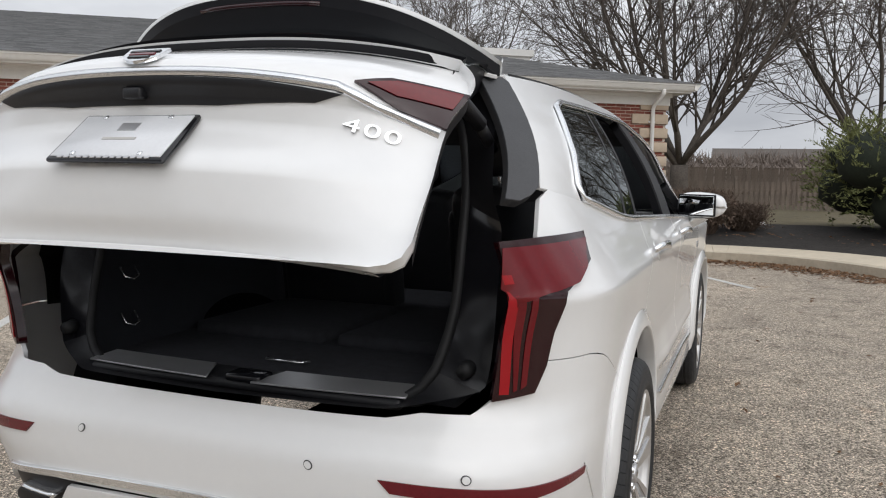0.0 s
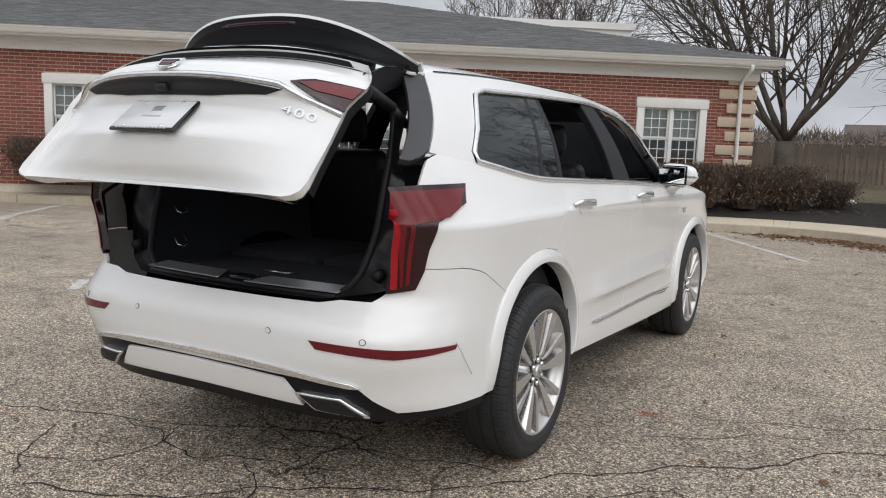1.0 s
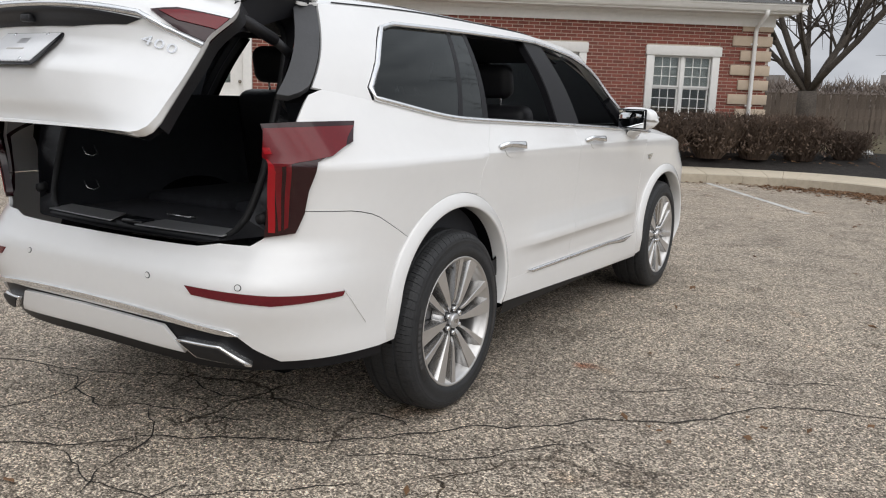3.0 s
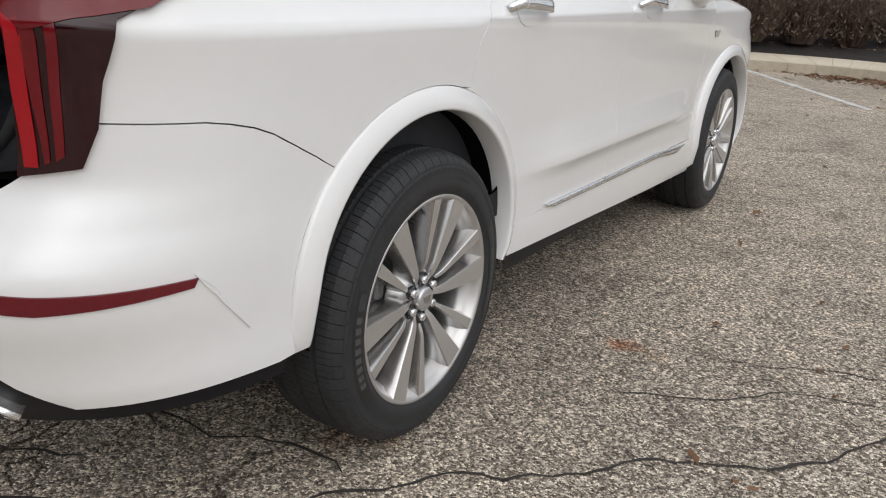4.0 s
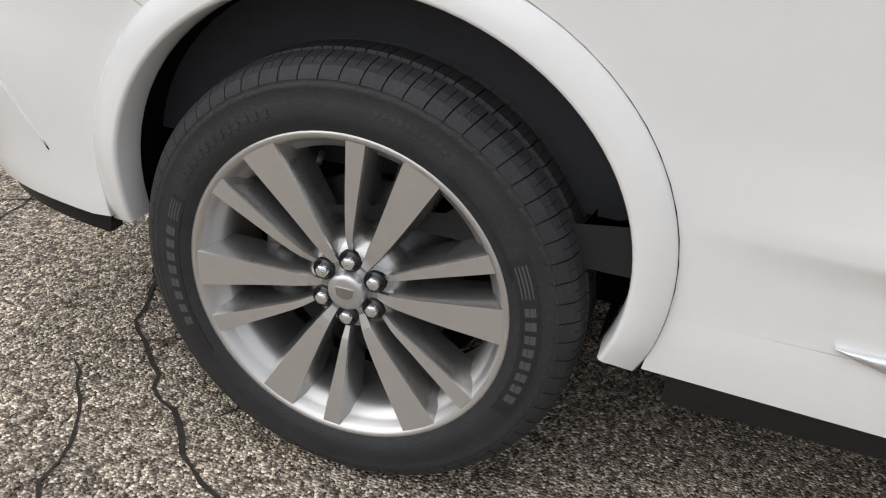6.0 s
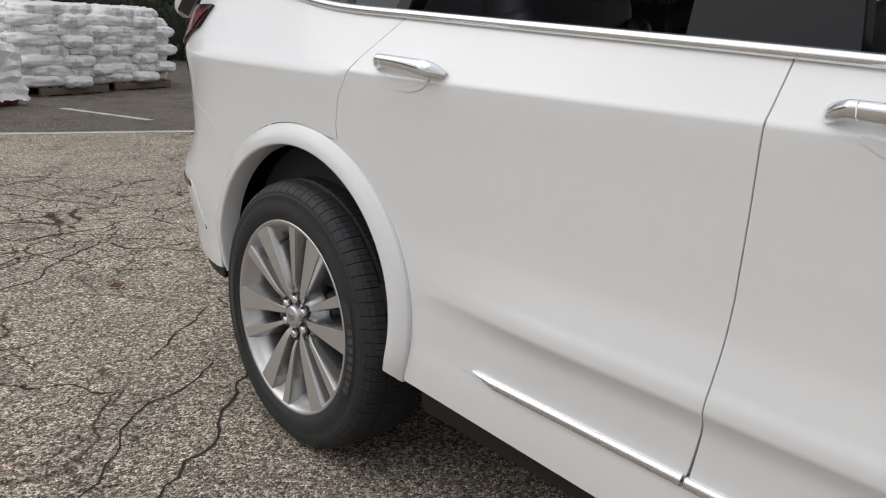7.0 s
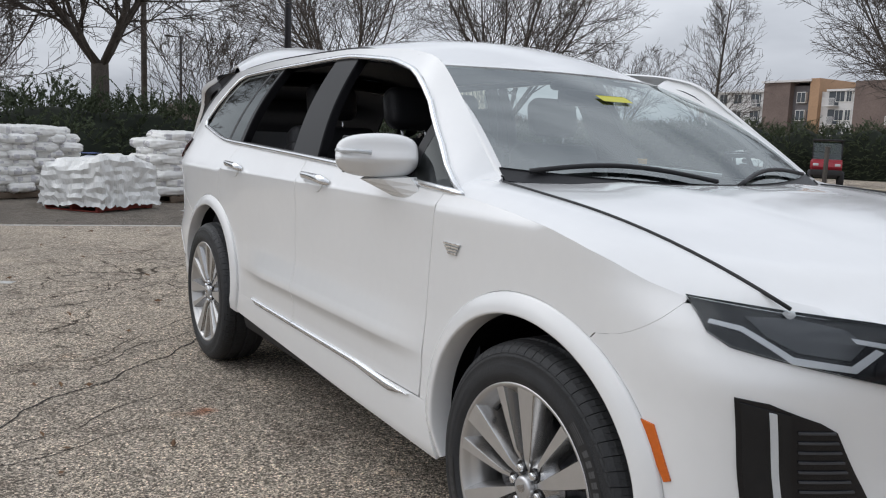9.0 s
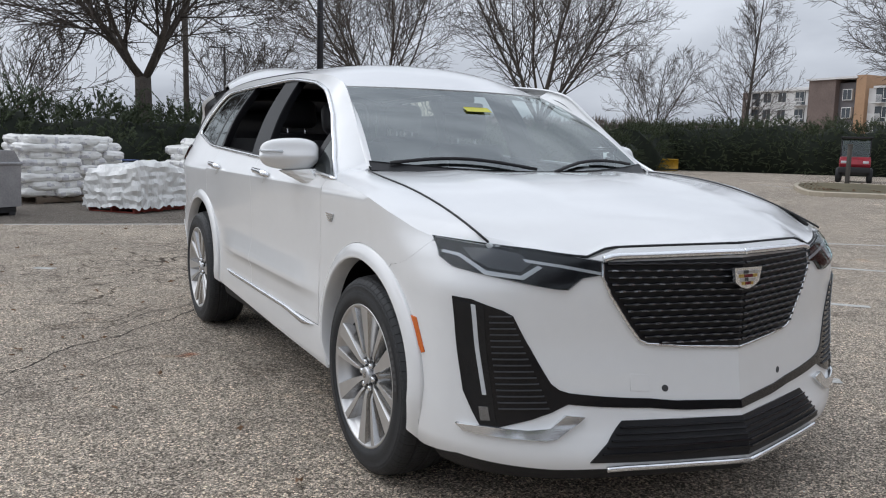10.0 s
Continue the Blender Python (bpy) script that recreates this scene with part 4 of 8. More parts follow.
# ---- rear lamps, bumper details ----
tl_poly = [rear_row(0.745, 1.204), (s_y(-0.842, 1.210), 1.210), (s_y(-0.618, 1.213), 1.213), (s_y(-0.660, 1.145), 1.145), (s_y(-0.741, 1.117), 1.117), (s_y(-0.815, 1.082), 1.082), (s_y(-0.828, 0.992), 0.992), (s_y(-0.833, 0.914), 0.914), (s_y(-0.851, 0.849), 0.849), rear_row(0.731, 0.832)]
for side in (1, -1):
    lamp = patch("tail_lamp", tl_poly, low, red_dark, car, off=0.010, du=0.015, dv=0.02, edge=0.03, side=side, label="dark red tail lamp with bright upright strips")
    strips = [([rear_row(0.754, 1.13), rear_row(0.772, 1.13), rear_row(0.764, 0.850), rear_row(0.745, 0.850)], red_bright),
              ([rear_row(0.800, 1.12), rear_row(0.811, 1.12), rear_row(0.798, 0.87), rear_row(0.787, 0.86)], red_lens),
              ([rear_row(0.752, 1.190)] + on_low([(-0.68, 1.196), (-0.632, 1.197), (-0.680, 1.160), (-0.70, 1.132), (-0.765, 1.10)]) + [rear_row(0.790, 1.07), rear_row(0.754, 1.10)], red_lens),
              ([rear_row(0.778, 1.10), rear_row(0.790, 1.12), rear_row(0.780, 0.86), rear_row(0.773, 0.855)], red_lens)]
    for p, m in strips:
        patch("light_strip", p, low, m, lamp, off=0.013, du=0.015, dv=0.03, edge=0.002, side=side)
    patch("rear_reflector", [rear_row(0.515, 0.664), rear_row(0.80, 0.650), (s_y(-0.717, 0.642), 0.642), (s_y(-0.725, 0.626), 0.626), rear_row(0.80, 0.616), rear_row(0.545, 0.636)], low, red_refl, car, off=0.004, du=0.02, dv=0.02, edge=0.006, side=side, label="dark red bumper reflector")
    for x, z in ((0.34, 0.675), (0.71, 0.675)):
        patch("parking_sensor", [(s_rear(x + 0.011 * math.cos(2 * math.pi * k / 14), z), z + 0.011 * math.sin(2 * math.pi * k / 14)) for k in range(14)], low, wedge_plastic, car, off=0.0015, du=0.01, dv=0.01, edge=0.003, side=side)
    for x, z in ((0.34, 0.675), (0.71, 0.675)):
        patch("sensor_cap", [(s_rear(x + 0.0085 * math.cos(2 * math.pi * k / 14), z), z + 0.0085 * math.sin(2 * math.pi * k / 14)) for k in range(14)], low, paint, car, off=0.003, du=0.01, dv=0.01, edge=0.002, side=side)
    # bright strip over the valance, skid panel and exhaust
    patch("valance_strip", [(0.0, 0.562), rear_row(0.40, 0.552), rear_row(0.66, 0.522), rear_row(0.69, 0.505), rear_row(0.65, 0.505), rear_row(0.40, 0.533), (0.0, 0.543)], low, chrome, car, off=0.012, du=0.02, dv=0.02, edge=0.018, side=side)
    patch("skid_panel", [(0.0, 0.515), rear_row(0.40, 0.505), rear_row(0.47, 0.415), (0.0, 0.425)], low, paint, car, off=0.006, du=0.03, dv=0.02, edge=0.014, side=side)
    ex = patch("exhaust_finisher", [rear_row(0.455, 0.468), rear_row(0.62, 0.462), rear_row(0.70, 0.395), rear_row(0.52, 0.412)], low, chrome, car, off=0.016, du=0.02, dv=0.02, edge=0.05, side=side, label="chrome exhaust finisher with a dark mouth")
    patch("exhaust_mouth", [rear_row(0.472, 0.462), rear_row(0.616, 0.456), rear_row(0.683, 0.400), rear_row(0.527, 0.416)], low, seal_and_gap_shade, ex, off=0.019, du=0.02, dv=0.02, edge=0.002, side=side)
    # crease at the bumper corner
    patch("bumper_crease", on_low([(-0.715, 0.64), (-0.68, 0.60), (-0.60, 0.505), (-0.68, 0.612), (-0.722, 0.65)]), low, paint, car, off=0.003, du=0.02, dv=0.02, edge=0.004, side=side)

# ---- tailgate opening ----
open_y = smooth([(0.76, -0.90), (1.0, -0.81), (1.2, -0.75), (1.4, -0.665), (1.58, -0.57)])


def opening(t, grow=0.0):
    """The opening's edge: t 0 bottom centre to 1 top centre, on the right."""
    pts = [(0.0, 0.765), (0.42, 0.775), (0.505, 0.805), (0.56, 0.88), (0.585, 1.05), (0.58, 1.25), (0.55, 1.42), (0.50, 1.52), (0.42, 1.565), (0.0, 1.585)]
    cum = [0, 0.20, 0.26, 0.31, 0.42, 0.56, 0.68, 0.76, 0.82, 1.0]
    x = smooth(list(zip(cum, [p[0] for p in pts])))(t)
    z = smooth(list(zip(cum, [p[1] for p in pts])))(t)
    cx, cz = 0.0, 1.17
    d = Vector((x - cx, z - cz))
    d = d * (1 + grow / max(d.length, 1e-6))
    return Vector((d.x, open_y(d.y + cz), d.y + cz))


outer_x = smooth([(0.0, 0.0), (0.20, 0.45), (0.26, 0.565), (0.31, 0.68), (0.42, 0.70), (0.56, 0.70), (0.62, 0.680), (0.68, 0.660), (0.76, 0.625), (0.82, 0.585), (1.0, 0.0)])
outer_z = smooth([(0.0, 0.785), (0.20, 0.787), (0.26, 0.80), (0.31, 0.83), (0.42, 1.02), (0.56, 1.21), (0.62, 1.30), (0.68, 1.42), (0.76, 1.54), (0.82, 1.60), (1.0, 1.672)])
outer_y = smooth([(0.0, -0.965), (0.20, -0.935), (0.26, -0.875), (0.31, -0.80), (0.42, -0.785), (0.56, -0.755), (0.62, -0.765), (0.68, -0.705), (0.76, -0.61), (0.82, -0.57), (1.0, -0.605)])
for side in (1, -1):
    for t0, t1, m, nm in ((0.0, 0.30, black_plastic, "load_sill"), (0.30, 0.58, black_gloss, "lamp_jamb"), (0.58, 1.0, pillar_black, "pillar_jamb")):
        rows = [[], [], [], []]
        for i in range(25):
            t = t0 + (t1 - t0) * i / 24
            o = Vector((outer_x(t), outer_y(t), outer_z(t)))
            q = opening(t)
            rows[0].append(o)
            rows[1].append(o.lerp(q, 0.35) + Vector((0, 0.012, 0)))
            rows[2].append(o.lerp(q, 0.8) + Vector((0, 0.035, 0)))
            rows[3].append(q + Vector((0, 0.045, 0)))
        ribbon(nm, rows, m, car, side)
    seal = [opening(i / 40) + Vector((0, 0.045, 0)) for i in range(41)]
    tube("door_seal", [Vector((side * p.x, p.y, p.z)) for p in seal], 0.014, seal_and_gap_shade, car, 8)
    tube("bump_stop", [(side * 0.635, -0.80, 0.875), (side * 0.635, -0.835, 0.872)], [0.022, 0.018], seal_and_gap_shade, car, 14)
    # cargo side trim from the opening forward
    rows = []
    for k, (g, y) in enumerate(((0.0, 0.0), (0.05, 0.10), (0.06, 0.60), (0.06, 1.1))):
        rows.append([Vector(((opening(t, g)).x, opening(t, g).y + 0.05 + y, opening(t, g).z)) for t in [0.10 + 0.47 * i / 20 for i in range(21)]])
    ribbon("cargo_side_trim", rows, trim_fabric, car, -side)
    # sill plate with a bright insert
    plate = patch("sill_plate", [(0.07, -0.905), (0.50, -0.895), (0.485, -0.80), (0.115, -0.80)], lambda x, y: Vector((x, y - 0.02 * (x / 0.5) ** 2 * -1, 0.800 + 0.10 * (y + 0.9))), satin, car, off=0.004, du=0.04, dv=0.03, edge=0.004, side=side)
    for z in (0.86, 1.01):
        tube("cargo_hook", [(side * 0.60, -0.58, z + 0.03), (side * 0.575, -0.585, z), (side * 0.575, -0.61, z - 0.01), (side * 0.585, -0.635, z), (side * 0.60, -0.64, z + 0.03)], 0.004, chrome, car, 6)
block("load_sill_top", (0.98, 0.14, 0.03), (0, -0.815, 0.783), black_plastic, car, 0.012)
block("latch", (0.11, 0.07, 0.022), (0.035, -0.86, 0.806), black_gloss, car, 0.008)
block("cargo_floor", (1.20, 1.75, 0.03), (0, 0.10, 0.775), carpet, car, 0.01)
tube("floor_handle", [(-0.06, -0.62, 0.797), (-0.05, -0.65, 0.800), (0.07, -0.65, 0.800), (0.08, -0.62, 0.797)], 0.005, chrome, car, 6)

# ---- raised tailgate ----
gate = new("tailgate")
gate.parent = car
gate["label"] = "white tailgate swung up, with dark glass and a plate frame"
g_cy = smooth([(0, -0.965), (0.18, -1.115), (0.30, -1.205), (0.385, -1.238), (0.43, -1.215), (0.50, -1.212), (0.70, -1.308), (0.85, -1.312), (1, -1.290)])
g_cz = smooth([(0, 1.646), (0.18, 1.622), (0.30, 1.592), (0.385, 1.545), (0.43, 1.510), (0.50, 1.466), (0.70, 1.350), (0.85, 1.265), (1, 1.192)])
g_ey = smooth([(0, -0.905), (0.30, -0.992), (0.43, -1.070), (0.50, -1.100), (0.70, -1.185), (0.85, -1.255), (1, -1.322)])
g_ez = smooth([(0, 1.585), (0.30, 1.515), (0.43, 1.450), (0.50, 1.410), (0.70, 1.310), (0.85, 1.232), (1, 1.158)])
g_w = smooth([(0, 0.635), (0.30, 0.690), (0.45, 0.672), (0.75, 0.680), (1, 0.695)])


def gate_at(a, b):
    k = abs(a) ** 2.6
    return Vector((g_w(b) * a, g_cy(b) + (g_ey(b) - g_cy(b)) * k, g_cz(b) + (g_ez(b) - g_cz(b)) * k))


def flip(surf):
    return lambda a, b: surf(-a, b)


gp = flip(gate_at)
patch("gate_panel", [(-1, 0), (1, 0), (1, 0.90), (0.985, 0.955), (0.95, 0.985), (0.90, 1), (-0.90, 1), (-0.95, 0.985), (-0.985, 0.955), (-1, 0.90)], lambda a, b: gate_at(a, b), paint, gate, du=0.05, dv=0.02, edge=0.03)
gi = [(-0.97, 0.02), (0.97, 0.02), (0.95, 0.90), (0.88, 0.98), (-0.88, 0.98), (-0.95, 0.90)]


def gate_inner(a, b):
    p = gate_at(a, b)
    return p + Vector((0, 0.06 - 0.01 * b, -0.035 + 0.01 * b))


patch("gate_lining", gi, gate_inner, trim_fabric, gate, du=0.06, dv=0.05, edge=0)
for a0 in (-1, 1):
    ribbon("gate_edge", [[gate_at(a0, 0.92 * i / 20) for i in range(21)], [gate_inner(a0 * 0.97, 0.02 + 0.90 * i / 20) for i in range(21)]], black_plastic, gate)
ribbon("gate_edge", [[gate_at(-0.90 + 1.80 * i / 20, 1.0) for i in range(21)], [gate_inner(-0.88 + 1.76 * i / 20, 0.98) for i in range(21)]], paint, gate)


def gate_glass(a, b):
    top = Vector((0.60 * a, -0.745 + 0.165 * abs(a) ** 2.6, 1.735 - 0.115 * abs(a) ** 2.6))
    bot = gate_at(a, 0.0)
    p = top.lerp(bot, b)
    p.z += 0.02 * math.sin(math.pi * b)
    return p


patch("gate_glass", [(-1, 0.0), (1, 0.0), (1, 1), (-1, 1)], gate_glass, glass_dark, gate, du=0.08, dv=0.1, edge=0.004)
patch("gate_glass_band", [(-1, 0.86), (1, 0.86), (1, 1), (-1, 1)], gate_glass, pillar_black, gate, off=-0.006, du=0.08, dv=0.1, edge=0.02)


def spoiler_at(a, b):
    k = abs(a) ** 2.7
    root = Vector((0.615 * a, -0.515 - 0.03 * (1 - k), 1.672 - 0.045 * k))
    tip = Vector((0.628 * a, -0.765 + 0.196 * k, 1.823 - 0.179 * k))
    p = root.lerp(tip, b)
    p.z += 0.02 * math.sin(math.pi * b)
    return p


patch("spoiler", [(-1, 0), (1, 0), (1, 1), (-1, 1)], spoiler_at, paint, gate, du=0.06, dv=0.12, edge=0.012)
patch("spoiler_underside", [(-0.99, 0.02), (0.99, 0.02), (0.99, 0.99), (-0.99, 0.99)], lambda a, b: spoiler_at(a, b) + Vector((0, 0.0, -0.028)), black_plastic, gate, du=0.06, dv=0.12, edge=0)
ribbon("spoiler_lip", [[spoiler_at(-1 + 2 * i / 30, 1.0) for i in range(31)], [spoiler_at(-1 + 2 * i / 30, 0.99) + Vector((0, 0, -0.03)) for i in range(31)]], pillar_black, gate)
ribbon("glass_frame", [[spoiler_at(-1 + 2 * i / 30, 0.99) + Vector((0, 0, -0.03)) for i in range(31)], [gate_glass(-1 + 2 * i / 30, 0.0) for i in range(31)]], pillar_black, gate)
tube("high_stop_lamp", [spoiler_at(-0.3 + 0.6 * i / 8, 0.96) + Vector((0, -0.004, -0.02)) for i in range(9)], 0.008, red_dark, gate, 6)
# bright bar, lamps, plate, badge on the gate
bar = []
for i in range(33):
    a = -0.985 + 1.97 * i / 32
    drop = max(0.0, abs(a) - 0.70) / 0.285
    bar.append((a, 0.372 - 0.012 * (1 - (a / 0.7) ** 2 if abs(a) < 0.7 else 0) + 0.090 * drop ** 0.8))
rows = [[gate_at(a, b + d) - normal_at(gate_at, a, b + d) * o for a, b in bar] for d, o in ((-0.016, -0.004), (-0.013, 0.010), (0.006, 0.014), (0.016, -0.004))]
ribbon("gate_bar", rows, chrome, gate)
patch("gate_recess", [(-0.70, 0.392), (-0.45, 0.380), (0, 0.374), (0.45, 0.380), (0.70, 0.392), (0.62, 0.425), (0.30, 0.455), (-0.30, 0.455), (-0.62, 0.425)], gp, black_plastic, gate, off=0.004, du=0.06, dv=0.02, edge=0.004)
block("camera_knob", (0.05, 0.03, 0.025), tuple(gate_at(0, 0.42) + Vector((0, -0.012, 0))), black_plastic, gate, 0.006)
for sd in (1, -1):
    glamp = patch("gate_lamp", [(0.715, 0.345), (0.80, 0.305), (1.0, 0.29), (1.0, 0.445), (0.86, 0.410)], gp, red_dark, gate, off=0.008, du=0.04, dv=0.03, edge=0.02, side=sd, label="dark red lamp on the tailgate")
    patch("light_strip", [(0.75, 0.345), (0.82, 0.318), (0.985, 0.305), (0.985, 0.375), (0.84, 0.372)], gp, red_lens, glamp, off=0.011, du=0.04, dv=0.03, edge=0.002, side=sd)
plate_c = gate_at(0.0, 0.60)
n0 = -normal_at(gate_at, 0.0, 0.60)
if n0.y > 0:
    n0 = -n0
x0 = Vector((1, 0, 0))
y0 = n0.cross(x0)
pm = Matrix((x0, y0, n0)).transposed().to_4x4()
pm.translation = plate_c + n0 * 0.014
plate = part("plate_frame", block_bm((0.315, 0.165, 0.012), (0, 0, 0), 0.006, 2, pm), black_gloss, gate, "black plate frame with a white card")
part("plate_card", block_bm((0.295, 0.145, 0.004), (0, 0.0, 0.0065), 0.001, 1, pm), mat("plate_card", (0.72, 0.73, 0.75), 0.35, 0, 0.3, 0.05, 15), plate)
for k in range(14):
    part("plate_print", block_bm((0.012, 0.008, 0.002), (-0.118 + 0.018 * k, -0.074, 0.0075), 0, 1, pm), satin, plate, flat=True)
part("plate_print", block_bm((0.05, 0.026, 0.002), (0, 0.03, 0.0092), 0, 1, pm), satin, plate, flat=True)
part("plate_print", block_bm((0.09, 0.007, 0.002), (0, -0.012, 0.0092), 0, 1, pm), mat("pale_print", (0.5, 0.48, 0.46), 0.6), plate, flat=True)
for x, y in ((-0.09, 0.066), (0.09, 0.066), (-0.09, -0.064), (0.09, -0.064)):
    part("plate_screw", block_bm((0.012, 0.012, 0.004), (x, y, 0.0095), 0.003, 2, pm), chrome, plate)
ec = gate_at(0, 0.295)
en = normal_at(gate_at, 0, 0.295)
if en.y > 0:
    en = -en
ey = en.cross(x0)
emm = Matrix((x0, ey, en)).transposed().to_4x4()
emm.translation = ec + en * 0.004
ge = prism("gate_emblem", shield(0.055, 0.033), 0.008, chrome, gate, emm, label="chrome shield emblem")
for i in range(3):
    prism("emblem_band", [(-0.04 + 0.006 * i, 0.012 - 0.014 * i), (0.04 - 0.006 * i, 0.012 - 0.014 * i), (0.04 - 0.006 * i, 0.021 - 0.014 * i), (-0.04 + 0.006 * i, 0.021 - 0.014 * i)], 0.003, red_refl if i % 2 else black_gloss, ge, emm @ Matrix.Translation((0, 0, 0.0075)))
# model number
bc = gate_at(0.80, 0.50)
bn = normal_at(gate_at, 0.80, 0.50)
if bn.y > 0:
    bn = -bn
bx = (gate_at(0.83, 0.49) - gate_at(0.77, 0.48)).normalized()
by = bn.cross(bx)
tm = Matrix((bx, by, bn)).transposed().to_4x4()
tm.translation = bc + bn * 0.003
cu = bpy.data.curves.new("model_badge", "FONT")
cu.body, cu.size, cu.extrude, cu.align_x, cu.align_y, cu.space_character = "400", 0.052, 0.003, "CENTER", "CENTER", 1.15
tmp = bpy.data.objects.new("tmp_text", cu)
scene.collection.objects.link(tmp)
bpy.context.view_layer.update()
tme = bpy.data.meshes.new_from_object(tmp.evaluated_get(bpy.context.evaluated_depsgraph_get()))
bpy.data.objects.remove(tmp)
tme.transform(tm @ Matrix.Diagonal((1.5, 0.8, 1, 1)))
tme.materials.clear()
tme.materials.append(chrome)
tb = new("model_badge", tme)
tb.parent = gate
tb["label"] = "chrome model badge reading 400"
for side in (1, -1):
    tube("gas_strut", [(side * 0.640, -0.655, 1.42), (side * 0.632, -0.76, 1.485)], 0.016, black_plastic, gate, 10)
    tube("strut_rod", [(side * 0.634, -0.75, 1.478), (side * 0.620, -0.945, 1.555)], 0.021, black_plastic, gate, 10)
    # dark side of the gate's glass frame, from the roof corner to the lamp
    rows = [[Vector((side * 0.60, -0.575, 1.645)).lerp(Vector((side * g_w(0) * 0.99, -0.925, 1.585)), i / 10) + Vector((0, 0, 0.012 * math.sin(math.pi * i / 10))) for i in range(11)],
            [Vector((side * 0.575, -0.585, 1.575)).lerp(Vector((side * 0.64, -0.985, 1.470)), i / 10) for i in range(11)]]
    ribbon("gate_frame", rows, pillar_black, gate)

# ---- wheels ----
def build_wheel(turn):
    """A wheel about its own hub, outer face towards +x."""
    w = new("wheel")
    w.parent = car
    w["label"] = "grey alloy wheel with paired spokes on an all-season tyre"
    # tyre: turned profile with cut tread blocks
    prof = [(-0.115, 0.262), (-0.130, 0.290), (-0.128, 0.330), (-0.118, 0.362), (-0.100, 0.377), (-0.070, 0.382), (-0.066, 0.374), (-0.058, 0.374), (-0.054, 0.383),
            (-0.012, 0.384), (-0.008, 0.375), (0.004, 0.375), (0.008, 0.384), (0.050, 0.383), (0.054, 0.374), (0.062, 0.374), (0.066, 0.382), (0.092, 0.377), (0.106, 0.369), (0.116, 0.357), (0.1185, 0.352), (0.1175, 0.350), (0.1205, 0.346), (0.1222, 0.340), (0.1212, 0.338), (0.1262, 0.322), (0.1285, 0.304), (0.1272, 0.292), (0.1258, 0.290), (0.1245, 0.284), (0.1215, 0.281), (0.119, 0.272), (0.106, 0.262)]
    lands = (3, 4, 5, 8, 9, 12, 13, 16, 17, 18, 19)
    blocks = 68
    marks = (0.0, 0.012, 0.055, 0.067, 0.50, 0.508, 0.53, 0.538)
    verts, faces, flat_faces = [], [], []
    for i in range(blocks * len(marks)):
        f = marks[i % len(marks)]
        for k, (x, r) in enumerate(prof):
            lag = 0.006 * (k - 14) if 3 <= k <= 19 else 0.066 * (k < 3) * -1 + 0.030 * (k > 19)
            t = 2 * math.pi * (i // len(marks) + f) / blocks + lag
            d = 0.0
            if k in lands:
                d = 0.0065 if f in (0.012, 0.055) else (0.0025 if f in (0.508, 0.53) and k < 18 else 0.0)
            elif k in (20, 21) and f in (0.012, 0.055):
                d = 0.0012
            verts.append(Vector((x, (r - d) * math.cos(t), (r - d) * math.sin(t))))
    m, n = len(prof), blocks * len(marks)
    for i in range(n):
        a, b = i * m, ((i + 1) % n) * m
        for k in range(m - 1):
            flat_faces.append(3 <= k <= 19)
            faces.append([a + k, a + k + 1, b + k + 1, b + k])
    tyre = ob_mesh("tyre", verts, faces, tyre_rubber, w)
    tyre.data.polygons.foreach_set("use_smooth", [not q for q in flat_faces])

    # sidewall printing as plain raised bars
    def bars(a0, a1, count, r0, r1, material, name, fill=0.7):
        v, f = [], []
        step = (a1 - a0) / count
        for c in range(count):
            s, e = a0 + step * (c + 0.5 - fill / 2), a0 + step * (c + 0.5 + fill / 2)
            base = len(v)
            cols = max(1, int(abs(e - s) / 3))
            for i in range(cols + 1):
                for q in (r0, (r0 + r1) / 2, r1):
                    tt = radians(s + (e - s) * i / cols)
                    xx = 0.1285 - 0.0026 * ((q - 0.304) / 0.018) ** 2 if q > 0.304 else 0.1285 - 0.0014 * ((0.304 - q) / 0.012) ** 2
                    v.append(Vector((xx + 0.0012, q * math.cos(tt), q * math.sin(tt))))
            for i in range(cols):
                for k in (0, 1):
                    p = base + 3 * i + k
                    f.append([p, p + 3, p + 4, p + 1])
        ob_mesh(name, v, f, material, tyre)
    for a0, a1, k0, k1 in ((-22, 13, -26, 27), (168, 205, 158, 215)):
        bars(k0, k1, 1, 0.2945, 0.325, tyre_patch, "sidewall_patch", 1.0)
        bars(a0, a1, 8, 0.302, 0.319, tyre_mark, "sidewall_lettering", 0.62)
        for k in range(4):
            bars(a1 + 2 if k1 < 90 else a0 - 9, k1 - 2 if k1 < 90 else a0 - 2, 1, 0.300 + 0.0055 * k, 0.3025 + 0.0055 * k, tyre_mark, "sidewall_ribs", 1.0)
    bars(112, 152, 12, 0.306, 0.320, tyre_rubber, "sidewall_small_lettering", 0.6)
    bars(60, 82, 10, 0.318, 0.326, tyre_rubber, "sidewall_small_lettering", 0.6)
    bars(20, 58, 26, 0.287, 0.292, tyre_rubber, "sidewall_small_lettering", 0.6)
    # rim barrel and lip
    rim = lathe("rim", [(-0.09, 0.262), (-0.06, 0.246), (0.02, 0.234), (0.062, 0.236), (0.085, 0.242), (0.092, 0.251), (0.100, 0.2560), (0.111, 0.2605), (0.1185, 0.266), (0.1215, 0.2715), (0.1205, 0.2760), (0.112, 0.2775), (0.100, 0.270)], alloy, w, 96)

